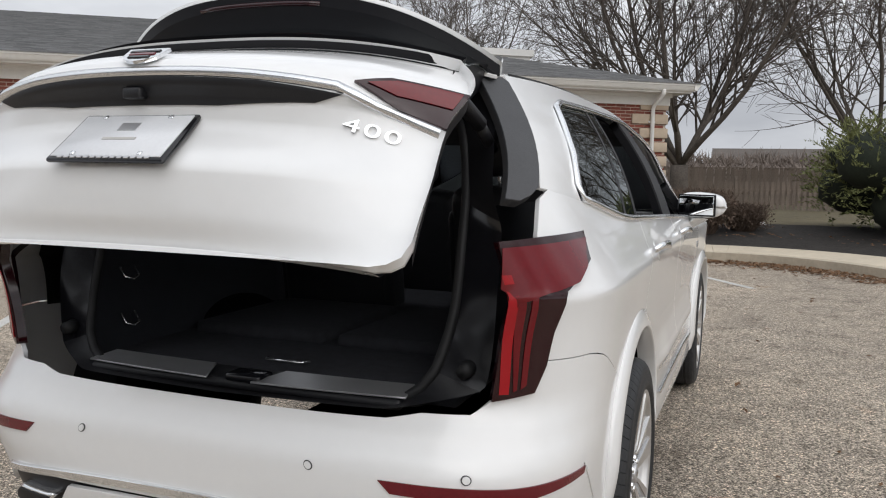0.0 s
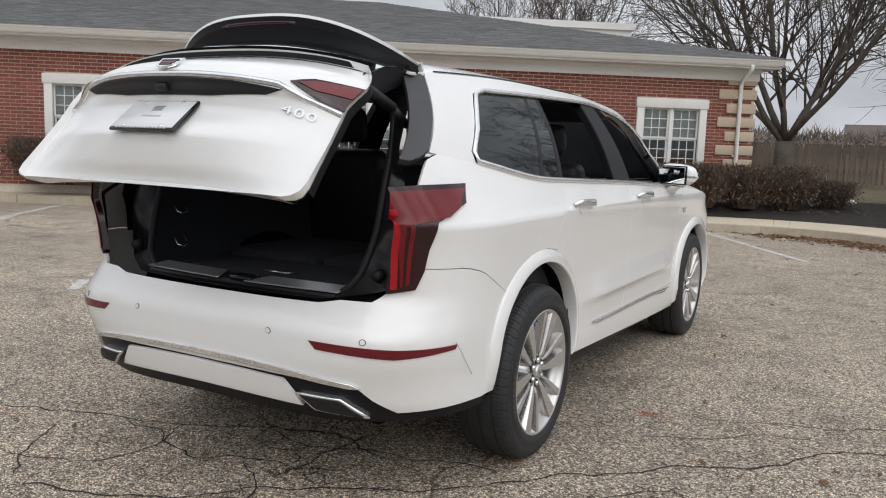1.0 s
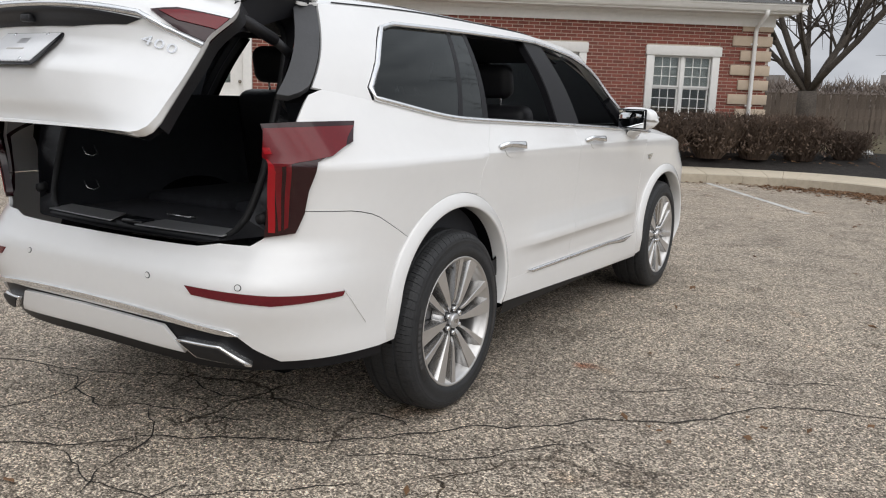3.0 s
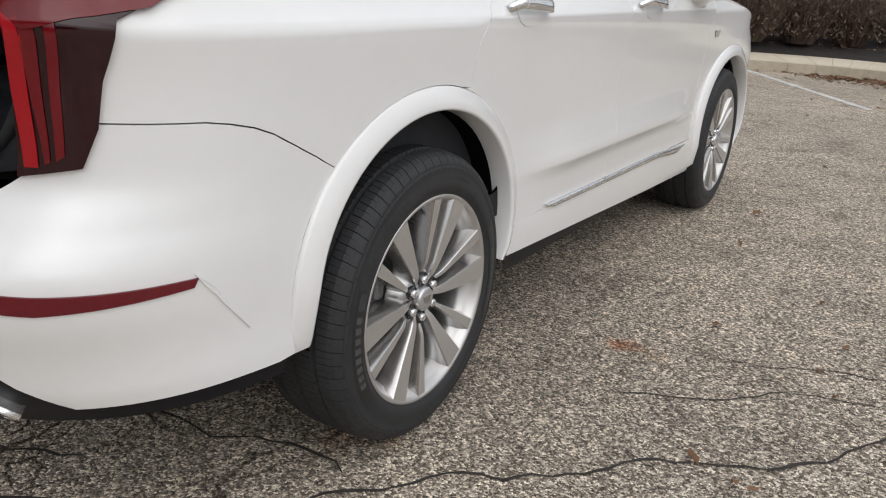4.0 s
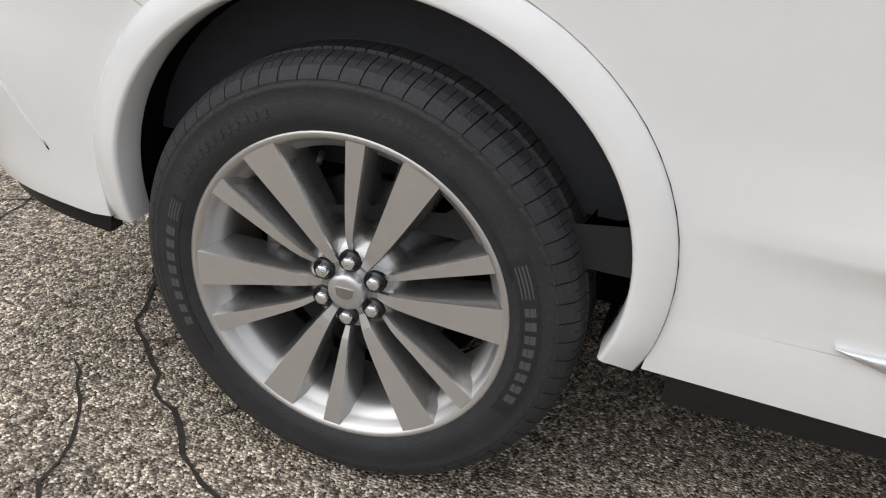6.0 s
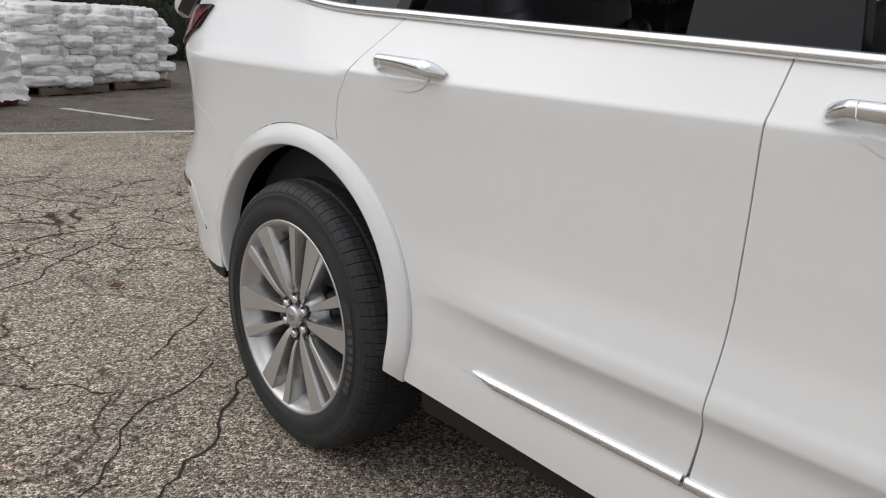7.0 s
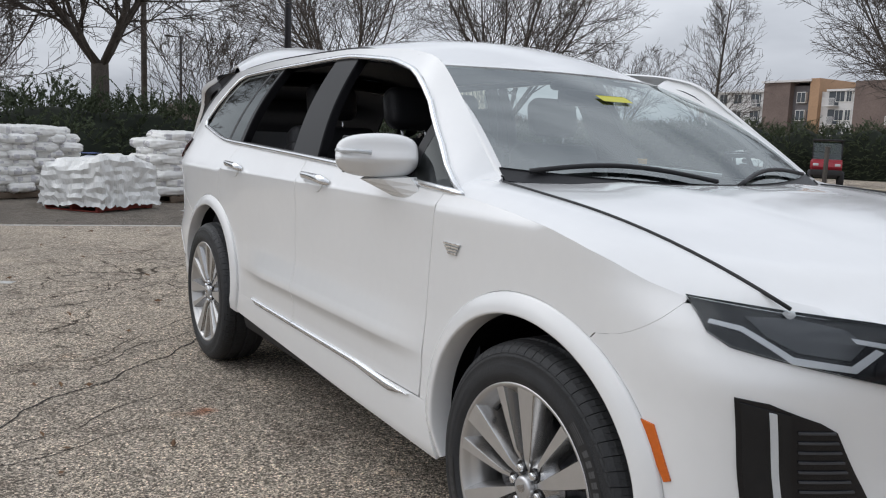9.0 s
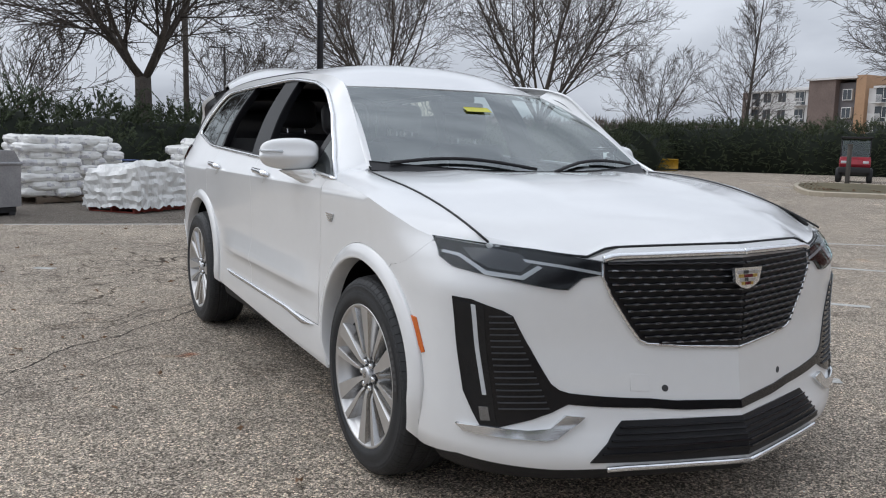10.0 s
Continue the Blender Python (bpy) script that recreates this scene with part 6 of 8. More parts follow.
def offset_line(line, d):
    out = []
    for i, p in enumerate(line):
        t = line[min(i + 1, len(line) - 1)] - line[max(i - 1, 0)]
        q = Vector((-t.y, t.x, 0)).normalized()
        out.append(p + q * (d if d else walk_wide(p.x)))
    return out


KERB = smooth_line([(-40, -7.6), (-24, 0.1), (-12.77, 5.51), (-0.5, 11.3), (1.2, 11.6), (2.4, 10.9), (3.4, 9.6), (5.0, 7.2), (9, 1.2), (13, -4)], 3)
line = resample(KERB, 1.5)
edge_back, walk_back = offset_line(line, 0.16), offset_line(line, 0)
kerb = thing("kerb", "", "", at=None)
tagged(kerb, kind="structure")
pavement = thing("pavement", "", "", at=None)
tagged(pavement, kind="structure")


def slab(name, quad, z0, z1, material, parent, lip=0.012):
    """A cast piece with a softened upper edge, on four corner places."""
    c = sum(quad, Vector()) / 4
    top = [p.lerp(c, 0.016) for p in quad]
    vs = [Vector((p.x, p.y, z0)) for p in quad] + [Vector((p.x, p.y, z1 - lip)) for p in quad] + [Vector((p.x, p.y, z1)) for p in top]
    fs = [[8, 9, 10, 11]]
    for k in (0, 4):
        fs += [[k + i, k + (i + 1) % 4, k + 4 + (i + 1) % 4, k + 4 + i] for i in range(4)]
    return ob_mesh(name, vs, fs, material, parent, flat=True)


for i in range(len(line) - 1):
    g = 0.004
    a, b, c, d = line[i].lerp(line[i + 1], g), line[i + 1].lerp(line[i], g), edge_back[i + 1].lerp(edge_back[i], g), edge_back[i].lerp(edge_back[i + 1], g)
    slab("kerb_stone", [a, b, c, d], -0.1, 0.142, kerb_m, kerb, 0.03)
    a, b, c, d = edge_back[i].lerp(edge_back[i + 1], g), edge_back[i + 1].lerp(edge_back[i], g), walk_back[i + 1].lerp(walk_back[i], g), walk_back[i].lerp(walk_back[i + 1], g)
    slab("paving_slab", [a, b, c, d], -0.1, 0.150, walk_m, pavement)

BUILD = pose(-13.535, 5.611, 0, 0, 0, 35.0)


def place(u, y, z):
    return BUILD @ Vector((u, y, z))


# the bed climbs from the walk to the wall, and the lawn goes on behind
def bed_strip(name, material, rows, lump, seed):
    vs, fs, n = [], [], len(rows[0][0])
    m = 0
    for (la, za), (lb, zb) in zip(rows, rows[1:]):
        steps = 7
        for s in range(steps + (1 if (lb, zb) == rows[-1] else 0)):
            t = s / steps
            for a, b in zip(la, lb):
                p = a.lerp(b, t)
                z = za + (zb - za) * t
                z += lump * noise.noise(Vector((p.x * 2.3, p.y * 2.3, seed))) * min(1, 4 * (m + 0.02))
                vs.append(Vector((p.x, p.y, z)))
            m += 1
    for i in range(m - 1):
        fs += [[i * n + j, i * n + j + 1, (i + 1) * n + j + 1, (i + 1) * n + j] for j in range(n - 1)]
    return ob_mesh(name, vs, fs, material)


fine = resample(KERB, 0.45)
w0 = offset_line(fine, 0)
back_row, mid_row = [], []
for p in w0:
    q = BUILD.inverted() @ p
    if q.x < 15.9:
        b = place(q.x, 0.02, 0)
        if q.y > -0.25:
            b = p + (place(0, 0.3, 0) - place(0, 0, 0))
    else:
        k = min(1, (q.x - 15.9) / 3)
        b = p.lerp(p + Vector((2.2, 3.2, 0)), k) if k >= 1 else place(q.x, 0.02, 0).lerp(p + Vector((2.2, 3.2, 0)), k)
    back_row.append(Vector((b.x, b.y, 0)))
bed = bed_strip("planting_bed", mulch_m, [(w0, 0.145), (back_row, 0.44)], 0.05, 3)
tagged(bed, kind="structure")
far_row = [p + Vector((p.x * 0.4, 60, 0)) for p in back_row]
lawn = bed_strip("lawn", grass_m, [(back_row, 0.43), (far_row, 0.05)], 0.03, 5)
tagged(lawn, kind="structure")
litter = []
for p, q in zip(fine, offset_line(fine, 1.0)):
    if p.x > 0.0:
        for _ in range(60):
            s = abs(rng.gauss(0, 0.32))
            litter.append((p.x + (p.x - q.x) * s + rng.uniform(-0.3, 0.3), p.y + (p.y - q.y) * s + rng.uniform(-0.3, 0.3), 0.0))
    elif p.x > -9:
        for _ in range(7):
            s = abs(rng.gauss(0, 0.1))
            litter.append((p.x + (p.x - q.x) * s + rng.uniform(-0.2, 0.2), p.y + (p.y - q.y) * s, 0.0))
v, f = leaf_data(litter, 0.038, 8)
tagged(ob_mesh("leaf_litter", v, f, leaf_m, flat=True), "brown leaf litter drifted against the kerb", "leaf litter", "", "stuff")
v, f = leaf_data([(*(p.lerp(q, rng.random())).xy, 0.30 + 0.0 * rng.random()) for p, q in zip(w0, back_row) for _ in range(6) if p.x > -6], 0.04, 9)
tagged(ob_mesh("bed_leaves", v, f, leaf_m, flat=True), "few dead leaves lying on dark mulch", "leaf litter", "", "stuff")

# ---- brick building ----
brick_m = mat("red_brick", (0.30, 0.092, 0.064), 0.9, 0, 0, 0.30, 1.2, 0.5, 60, per_piece=0.9, dark=(0.13, 0.045, 0.035))
mortar_m = mat("mortar", (0.62, 0.55, 0.47), 0.95, 0, 0, 0.2, 3, 0.4, 80)
white_wood = mat("white_painted_wood", (0.78, 0.77, 0.74), 0.5, 0, 0, 0.06, 1.5, 0.1, 60)
quoin_m = mat("tan_quoin_stone", (0.52, 0.42, 0.32), 0.9, 0, 0, 0.15, 1.4, 0.3, 80, per_piece=0.25)
blind_m = mat("grey_blind", (0.62, 0.62, 0.60), 0.7, 0, 0, 0.08, 4)
shingle_m = mat("grey_shingle", (0.175, 0.178, 0.18), 0.95, 0, 0, 0.35, 1.6, 0.6, 120, per_piece=0.7, dark=(0.09, 0.09, 0.092))
dim_m = mat("dim_interior", (0.10, 0.095, 0.09), 0.8, 0, 0, 0.3, 1)
lamp_metal = mat("dark_bronze", (0.05, 0.045, 0.04), 0.5, 0.6, 0, 0.2, 10)
U0, U1, WALL_TOP = -12.0, 15.87, 2.90
DOORS = [(-1.05, 0.29), (4.30, 5.66), (-8.6, -7.26)]
WINDOWS = [(1.79, 3.27), (7.20, 8.70), (10.70, 12.17), (13.38, 14.86)]
WIN_Z0, WIN_Z1, DOOR_Z0, DOOR_Z1 = 0.95, 2.42, 0.46, 2.70
HOLES = [(a, b, DOOR_Z0, DOOR_Z1) for a, b in DOORS] + [(a, b, WIN_Z0, WIN_Z1) for a, b in WINDOWS]


def box_data(u0, u1, y0, y1, z0, z1):
    vs = [Vector((u, y, z)) for z in (z0, z1) for y in (y0, y1) for u in (u0, u1)]
    return vs, [[0, 2, 3, 1], [4, 5, 7, 6], [0, 1, 5, 4], [2, 6, 7, 3], [0, 4, 6, 2], [1, 3, 7, 5]]


def boxes(name, items, material, parent=None, label="", m=None):
    vs, fs = [], []
    for it in items:
        v, f = box_data(*it)
        k = len(vs)
        vs += [m @ p for p in v] if m else v
        fs += [[i + k for i in q] for q in f]
    return ob_mesh(name, vs, fs, material, parent, label, flat=True)


wall = thing("wall_front", "", "", at=BUILD)
tagged(wall, kind="structure")
core, cuts = [], sorted({U0, U1} | {h[0] for h in HOLES} | {h[1] for h in HOLES})
for a, b in zip(cuts, cuts[1:]):
    hit = [h for h in HOLES if h[0] <= a and b <= h[1]]
    if hit:
        core += [(a, b, 0.012, 0.26, 0.0, hit[0][2]), (a, b, 0.012, 0.26, hit[0][3], WALL_TOP)]
    else:
        core.append((a, b, 0.012, 0.26, 0.0, WALL_TOP))
boxes("mortar_core", core, mortar_m, wall)
side_wall = boxes("wall_side", [(U1 - 0.25, U1 - 0.012, 0.27, 13, 0, WALL_TOP), (U0, U0 + 0.25, 0.27, 13, 0, WALL_TOP), (U0, U1, 13, 13.25, 0, WALL_TOP), (U0, U1, 6, 6.1, 0, 2.6)], mortar_m, m=BUILD)
tagged(side_wall, kind="structure")
floor_in = boxes("building_floor", [(U0 + 0.3, U1 - 0.3, 0.28, 12.9, 0.40, 0.46)], dim_m, m=BUILD)
tagged(floor_in, kind="structure")
ceil_in = boxes("building_ceiling", [(U0 + 0.3, U1 - 0.3, 0.28, 12.9, 2.66, 2.72)], dim_m, m=BUILD)
tagged(ceil_in, kind="structure")
# bricks in running bond, with a band of upright ones
COURSE, LONG = 0.0677, 0.200
near, rest = [], []
z, row = 0.30, 0
while z < WALL_TOP - 0.05:
    band = 1.02 < z < 1.09
    high = 0.115 if band else COURSE
    step = 0.068 if band else LONG + 0.014
    u = U0 + (step / 2 if row % 2 else 0)
    while u < U1 - 0.05:
        a, b = u, min(u + step - 0.014, U1)
        z0, z1 = z + 0.007, z + high - 0.007
        for h in HOLES:
            if z1 > h[2] + 0.01 and z0 < h[3] - 0.01 and b > h[0] and a < h[1]:
                if a < h[0]:
                    b = h[0] - 0.003
                elif b > h[1]:
                    a = h[1] + 0.003
                else:
                    b = a
        if b - a > 0.015:
            out = -0.012 if band else rng.uniform(-0.0025, 0.0015)
            it = (a, b, out, 0.012, z0, z1)
            (near if 8.95 < u < 10.45 and 1.2 < z < 2.88 and not band else rest).append(it)
        u += step
    z += high
    row += 1
near_parts = near[:300]
rest += near[300:]
bricks = boxes("brickwork", rest, brick_m, wall, "red brick courses with pale mortar joints")
bricks["kind"] = "stuff"
proto = boxes("brick_unit", [(-0.0965, 0.0965, -0.002, 0.012, -0.0268, 0.0268)], brick_m)
for it in near_parts:
    b = new("brick", proto.data)
    b.parent = wall
    b.location = ((it[0] + it[1]) / 2, it[2], (it[4] + it[5]) / 2)
bpy.data.objects.remove(proto)
side_bricks = []
for r in range(38):
    y = 0.01 + (0.107 if r % 2 else 0)
    while y < 3.0:
        side_bricks.append((U1 - 0.012, U1, y, y + LONG, 0.30 + r * COURSE + 0.005, 0.30 + (r + 1) * COURSE - 0.005))
        y += LONG + 0.01
sb = boxes("side_brickwork", side_bricks, brick_m, wall)
sb["kind"] = "stuff"
# corner quoins
z, i = 0.46, 0
while z < 2.80:
    w = 0.78 if i % 2 else 0.60
    block("quoin", (w + 0.03, 0.05, 0.20), (U1 - w / 2 + 0.015, -0.018, z + 0.105), quoin_m, wall, 0.012)
    z += 0.285
    i += 1
# frieze, soffit, gutter, downspout
eave = thing("eave", "", "", at=BUILD)
tagged(eave, kind="structure")
boxes("frieze", [(U0, U1 + 0.05, -0.05, 0.01, 2.84, 3.06), (U0, U1 + 0.08, -0.085, -0.05, 3.0, 3.07), (U1, U1 + 0.05, 0.01, 13, 2.84, 3.06)], white_wood, eave)
boxes("soffit", [(U0, U1 + 0.28, -0.46, 0.0, 3.06, 3.08), (U1, U1 + 0.27, 0.0, 13, 3.06, 3.08)], white_wood, eave)
boxes("fascia", [(U0, U1 + 0.28, -0.47, -0.445, 3.06, 3.22), (U1 + 0.25, U1 + 0.275, -0.445, 13, 3.06, 3.22)], white_wood, eave)


def gutter_run(name, a, b, side):
    prof = [(0.0, 3.24), (0.0, 3.12), (0.05, 3.10), (0.075, 3.13), (0.11, 3.19), (0.125, 3.20), (0.125, 3.245), (0.115, 3.245)]
    vs = []
    for p in (a, b):
        for d, z in prof:
            vs.append(Vector((p[0] + side[0] * d, p[1] + side[1] * d, z)))
    n = len(prof)
    return ob_mesh(name, vs, [[i, i + 1, n + i + 1, n + i] for i in range(n - 1)] + [list(range(n)), [n + i for i in range(n)][::-1]], white_wood, eave, flat=True)


gutter_run("gutter", (U0, -0.475), (U1 + 0.29, -0.475), (0, -1))
gutter_run("gutter", (U1 + 0.28, -0.6), (U1 + 0.28, 13), (1, 0))
spout = thing("downspout", "white metal downspout fixed to the brick corner", "downspout", at=BUILD)
pts = [Vector((15.52, -0.52, 3.12)), Vector((15.52, -0.50, 3.03)), Vector((15.52, -0.12, 2.82)), Vector((15.52, -0.09, 2.74)), Vector((15.52, -0.09, 0.72)), Vector((15.52, -0.14, 0.62)), Vector((15.52, -0.40, 0.52))]
tube("pipe", pts, 0.042, white_wood, spout, 8)
for z in (2.5, 1.3):
    block("strap", (0.14, 0.03, 0.035), (15.52, -0.055, z), white_wood, spout, 0.003)

# roof: hipped, with lapped shingle courses
RISE, RUN = 0.25, 7.4
roof = thing("roof", "", "", at=BUILD)
tagged(roof, kind="structure")
vs, fs = [], []
y = -0.62
r = random.Random(11)
z_at = lambda yy: 3.235 + RISE * (yy + 0.6)
while y < RUN:
    y1 = min(y + 0.14, RUN)
    end = U1 + 0.42 - (y + 0.6)
    u = U0 - r.random() * 0.3
    while u < end:
        w = r.uniform(0.18, 0.34)
        b = min(u + w, end)
        if b - u > 0.02:
            lift = 0.016 + r.uniform(0, 0.008)
            k = len(vs)
            e1 = U1 + 0.42 - (y1 + 0.62)
            vs += [Vector((u, y, z_at(y) + lift)), Vector((b, y, z_at(y) + lift)), Vector((min(b, e1 + 0.05), y1 + 0.02, z_at(y1 + 0.02) + 0.004)), Vector((min(u, e1), y1 + 0.02, z_at(y1 + 0.02) + 0.004)), Vector((u, y, z_at(y))), Vector((b, y, z_at(y)))]
            fs += [[k, k + 1, k + 2, k + 3], [k + 4, k + 5, k + 1, k]]
        u = b + 0.004 if b < end else end
    y = y1
sh = ob_mesh("shingles", vs, fs, shingle_m, roof, "weathered grey asphalt shingles", flat=True)
sh["kind"] = "stuff"
zt = z_at(RUN)
e = U1 + 0.42
vs = [Vector(p) for p in ((U0, -0.6, 3.232), (e, -0.6, 3.232), (e - RUN - 0.6, RUN, zt), (U0, RUN, zt), (e, 13.6, 3.232), (U0, 13.6, 3.232))]
ob_mesh("roof_deck", [v - Vector((0, 0, 0.01)) for v in vs], [[0, 1, 2, 3], [1, 4, 2], [4, 5, 3, 2], [0, 3, 5]], shingle_m, roof, flat=True)
block_b = boxes("rear_wing", [(4.0, 16.1, 9.0, 13.0, 2.5, 5.05), (3.9, 16.2, 8.9, 13.1, 5.05, 5.25), (3.95, 16.15, 8.95, 9.0, 4.55, 4.62)], white_wood, m=BUILD)
tagged(block_b, kind="structure")


def glass_unit(w, h, name="pane"):
    return boxes("unit", [(-w / 2, w / 2, -0.003, 0.003, -h / 2, h / 2)], glass_house)


def build_window(i, a, b):
    win = thing("window_%d" % i, "", "", at=BUILD)
    tagged(win, kind="structure")
    z0, z1 = WIN_Z0, WIN_Z1
    cw = 0.15
    block("casing", (cw, 0.07, z1 - z0 - 0.20), (a + cw / 2, -0.012, (z0 + z1 - 0.18) / 2 + 0.01), white_wood, win, 0.006)
    block("casing", (cw, 0.07, z1 - z0 - 0.20), (b - cw / 2, -0.012, (z0 + z1 - 0.18) / 2 + 0.01), white_wood, win, 0.006)
    block("head_casing", (b - a + 0.05, 0.09, 0.19), ((a + b) / 2, -0.02, z1 - 0.095), white_wood, win, 0.008)
    block("sill", (b - a + 0.06, 0.16, 0.05), ((a + b) / 2, -0.05, z0 + 0.025), white_wood, win, 0.008)
    x0, x1, lo, hi = a + cw, b - cw, z0 + 0.05, z1 - 0.19
    mid = (x0 + x1) / 2
    block("mullion", (0.07, 0.07, hi - lo), (mid, 0.03, (lo + hi) / 2), white_wood, win, 0.005)
    half_h = (hi - lo) / 2
    unit = None
    for s0, s1 in ((x0, mid - 0.035), (mid + 0.035, x1)):
        for k in range(2):
            q0, q1 = lo + k * half_h, lo + (k + 1) * half_h
            yy = 0.035 if k else 0.06
            st = 0.032
            boxes("sash", [(s0, s0 + st, yy, yy + 0.035, q0, q1), (s1 - st, s1, yy, yy + 0.035, q0, q1), (s0 + st, s1 - st, yy, yy + 0.035, q0, q0 + st), (s0 + st, s1 - st, yy, yy + 0.035, q1 - st, q1)], white_wood, win)
            g0, g1, h0, h1 = s0 + st, s1 - st, q0 + st, q1 - st
            pw, ph = (g1 - g0) / 3, (h1 - h0) / 3
            bars = [(g0 + pw * n - 0.007, g0 + pw * n + 0.007, yy + 0.006, yy + 0.028, h0, h1) for n in (1, 2)]
            bars += [(g0 + pw * m + 0.008, g0 + pw * (m + 1) - 0.008, yy + 0.006, yy + 0.028, h0 + ph * n - 0.007, h0 + ph * n + 0.007) for n in (1, 2) for m in range(3)]
            boxes("glazing_bars", bars, white_wood, win)
            if unit is None:
                unit = glass_unit(pw - 0.016, ph - 0.016)
            for m in range(3):
                for n in range(3):
                    p = new("pane", unit.data)
                    p.parent = win
                    p.location = (g0 + pw * (m + 0.5), yy + 0.018, h0 + ph * (n + 0.5))
                    p.visible_shadow = False
    bpy.data.objects.remove(unit)
    slats = []
    z = hi - 0.03
    low_end = lo + (hi - lo) * (0.52 if i > 2 else 0.30)
    while z > low_end:
        slats.append((x0 + 0.01, x1 - 0.01, 0.125, 0.140, z - 0.021, z))
        z -= 0.0235
    boxes("blind", slats, blind_m, win, "pale grey horizontal blind, partly lowered")
    boxes("reveal", [(a - 0.0, a + 0.02, 0.03, 0.26, z0, z1), (b - 0.02, b, 0.03, 0.26, z0, z1), (a + 0.02, b - 0.02, 0.10, 0.26, z1 - 0.15, z1), (a + 0.02, b - 0.02, 0.10, 0.26, z0, z0 + 0.04)], white_wood, win)


for i, (a, b) in enumerate(WINDOWS):
    build_window(i + 1, a, b)

brass = mat("door_brass", (0.25, 0.22, 0.18), 0.3, 1.0, 0, 0.1, 20)


def build_door(i, a, b):
    d = thing("door_%d" % i, "", "", at=BUILD)
    tagged(d, kind="structure")
    z0, z1 = DOOR_Z0, DOOR_Z1
    f = 0.17
    block("jamb", (f, 0.12, z1 - z0 - 0.20), (a + f / 2, 0.0, (z0 + z1 - 0.20) / 2), white_wood, d, 0.008)
    block("jamb", (f, 0.12, z1 - z0 - 0.20), (b - f / 2, 0.0, (z0 + z1 - 0.20) / 2), white_wood, d, 0.008)
    block("head", (b - a + 0.03, 0.14, 0.20), ((a + b) / 2, -0.01, z1 - 0.10), white_wood, d, 0.008)
    block("threshold", (b - a, 0.32, 0.06), ((a + b) / 2, 0.02, z0 - 0.03), kerb_m, d, 0.008)
    x0, x1, lo, hi = a + f + 0.006, b - f - 0.006, z0 + 0.006, z1 - 0.208
    g0, g1, h0, h1 = (x0 + x1) / 2 - 0.275, (x0 + x1) / 2 + 0.275, hi - 1.10, hi - 0.22
    leaf = boxes("leaf", [(x0, g0, 0.05, 0.095, lo, hi), (g1, x1, 0.05, 0.095, lo, hi), (g0, g1, 0.05, 0.095, lo, h0), (g0, g1, 0.05, 0.095, h1, hi)], white_wood, d)
    for p, q in ((x0 + 0.14, (x0 + x1) / 2 - 0.05), ((x0 + x1) / 2 + 0.05, x1 - 0.14)):
        block("raised_panel", (q - p, 0.016, h0 - lo - 0.40), ((p + q) / 2, 0.046, (lo + 0.22 + h0 - 0.18) / 2), white_wood, leaf, 0.007)
    boxes("glass_frame", [(g0 - 0.03, g0 + 0.02, 0.036, 0.056, h0 - 0.03, h1 + 0.03), (g1 - 0.02, g1 + 0.03, 0.036, 0.056, h0 - 0.03, h1 + 0.03), (g0 + 0.02, g1 - 0.02, 0.036, 0.056, h0 - 0.03, h0 + 0.02), (g0 + 0.02, g1 - 0.02, 0.036, 0.056, h1 - 0.02, h1 + 0.03)], white_wood, leaf)
    pw, ph = (g1 - g0 - 0.04) / 3, (h1 - h0 - 0.04) / 3
    bars = [(g0 + 0.02 + pw * n - 0.009, g0 + 0.02 + pw * n + 0.009, 0.04, 0.08, h0 + 0.02, h1 - 0.02) for n in (1, 2)]
    bars += [(g0 + 0.03 + pw * m, g0 + 0.01 + pw * (m + 1), 0.04, 0.08, h0 + 0.02 + ph * n - 0.009, h0 + 0.02 + ph * n + 0.009) for n in (1, 2) for m in range(3)]
    boxes("glazing_bars", bars, white_wood, leaf)
    unit = glass_unit(pw - 0.018, ph - 0.018)
    for m in range(3):
        for n in range(3):
            p = new("pane", unit.data)
            p.parent = leaf
            p.location = (g0 + 0.02 + pw * (m + 0.5), 0.062, h0 + 0.02 + ph * (n + 0.5))
    bpy.data.objects.remove(unit)
    boxes("door_blind", [(g0, g1, 0.099, 0.105, h0, h1)], blind_m, leaf, "pale blind behind the door glass")
    lathe("knob", [(-0.075, 0.0), (-0.07, 0.022), (-0.045, 0.03), (-0.02, 0.012), (0.0, 0.03), (0.005, 0.03)], brass, leaf, 16, pose(x1 - 0.07, 0.05, z0 + 0.98, 0, 0, 90), "round brass knob")
    for z in (lo + 0.2, (lo + hi) / 2, hi - 0.2):
        block("hinge", (0.02, 0.012, 0.09), (x0 - 0.004, 0.046, z), brass, d, 0.002)


for i, (a, b) in enumerate(DOORS):
    build_door(i + 1, a, b)
sconce = thing("wall_lamp", "small dark bronze wall lamp on the brickwork", "wall lamp", at=BUILD @ pose(0.52, 0, 2.38))
block("back_plate", (0.10, 0.02, 0.16), (0, -0.012, 0), lamp_metal, sconce, 0.004)
prism("hood", [(-0.10, 0), (0.10, 0), (0.07, 0.12), (-0.07, 0.12)], 0.14, lamp_metal, sconce, pose(0, -0.012, -0.06, 90), bevel=0.006)

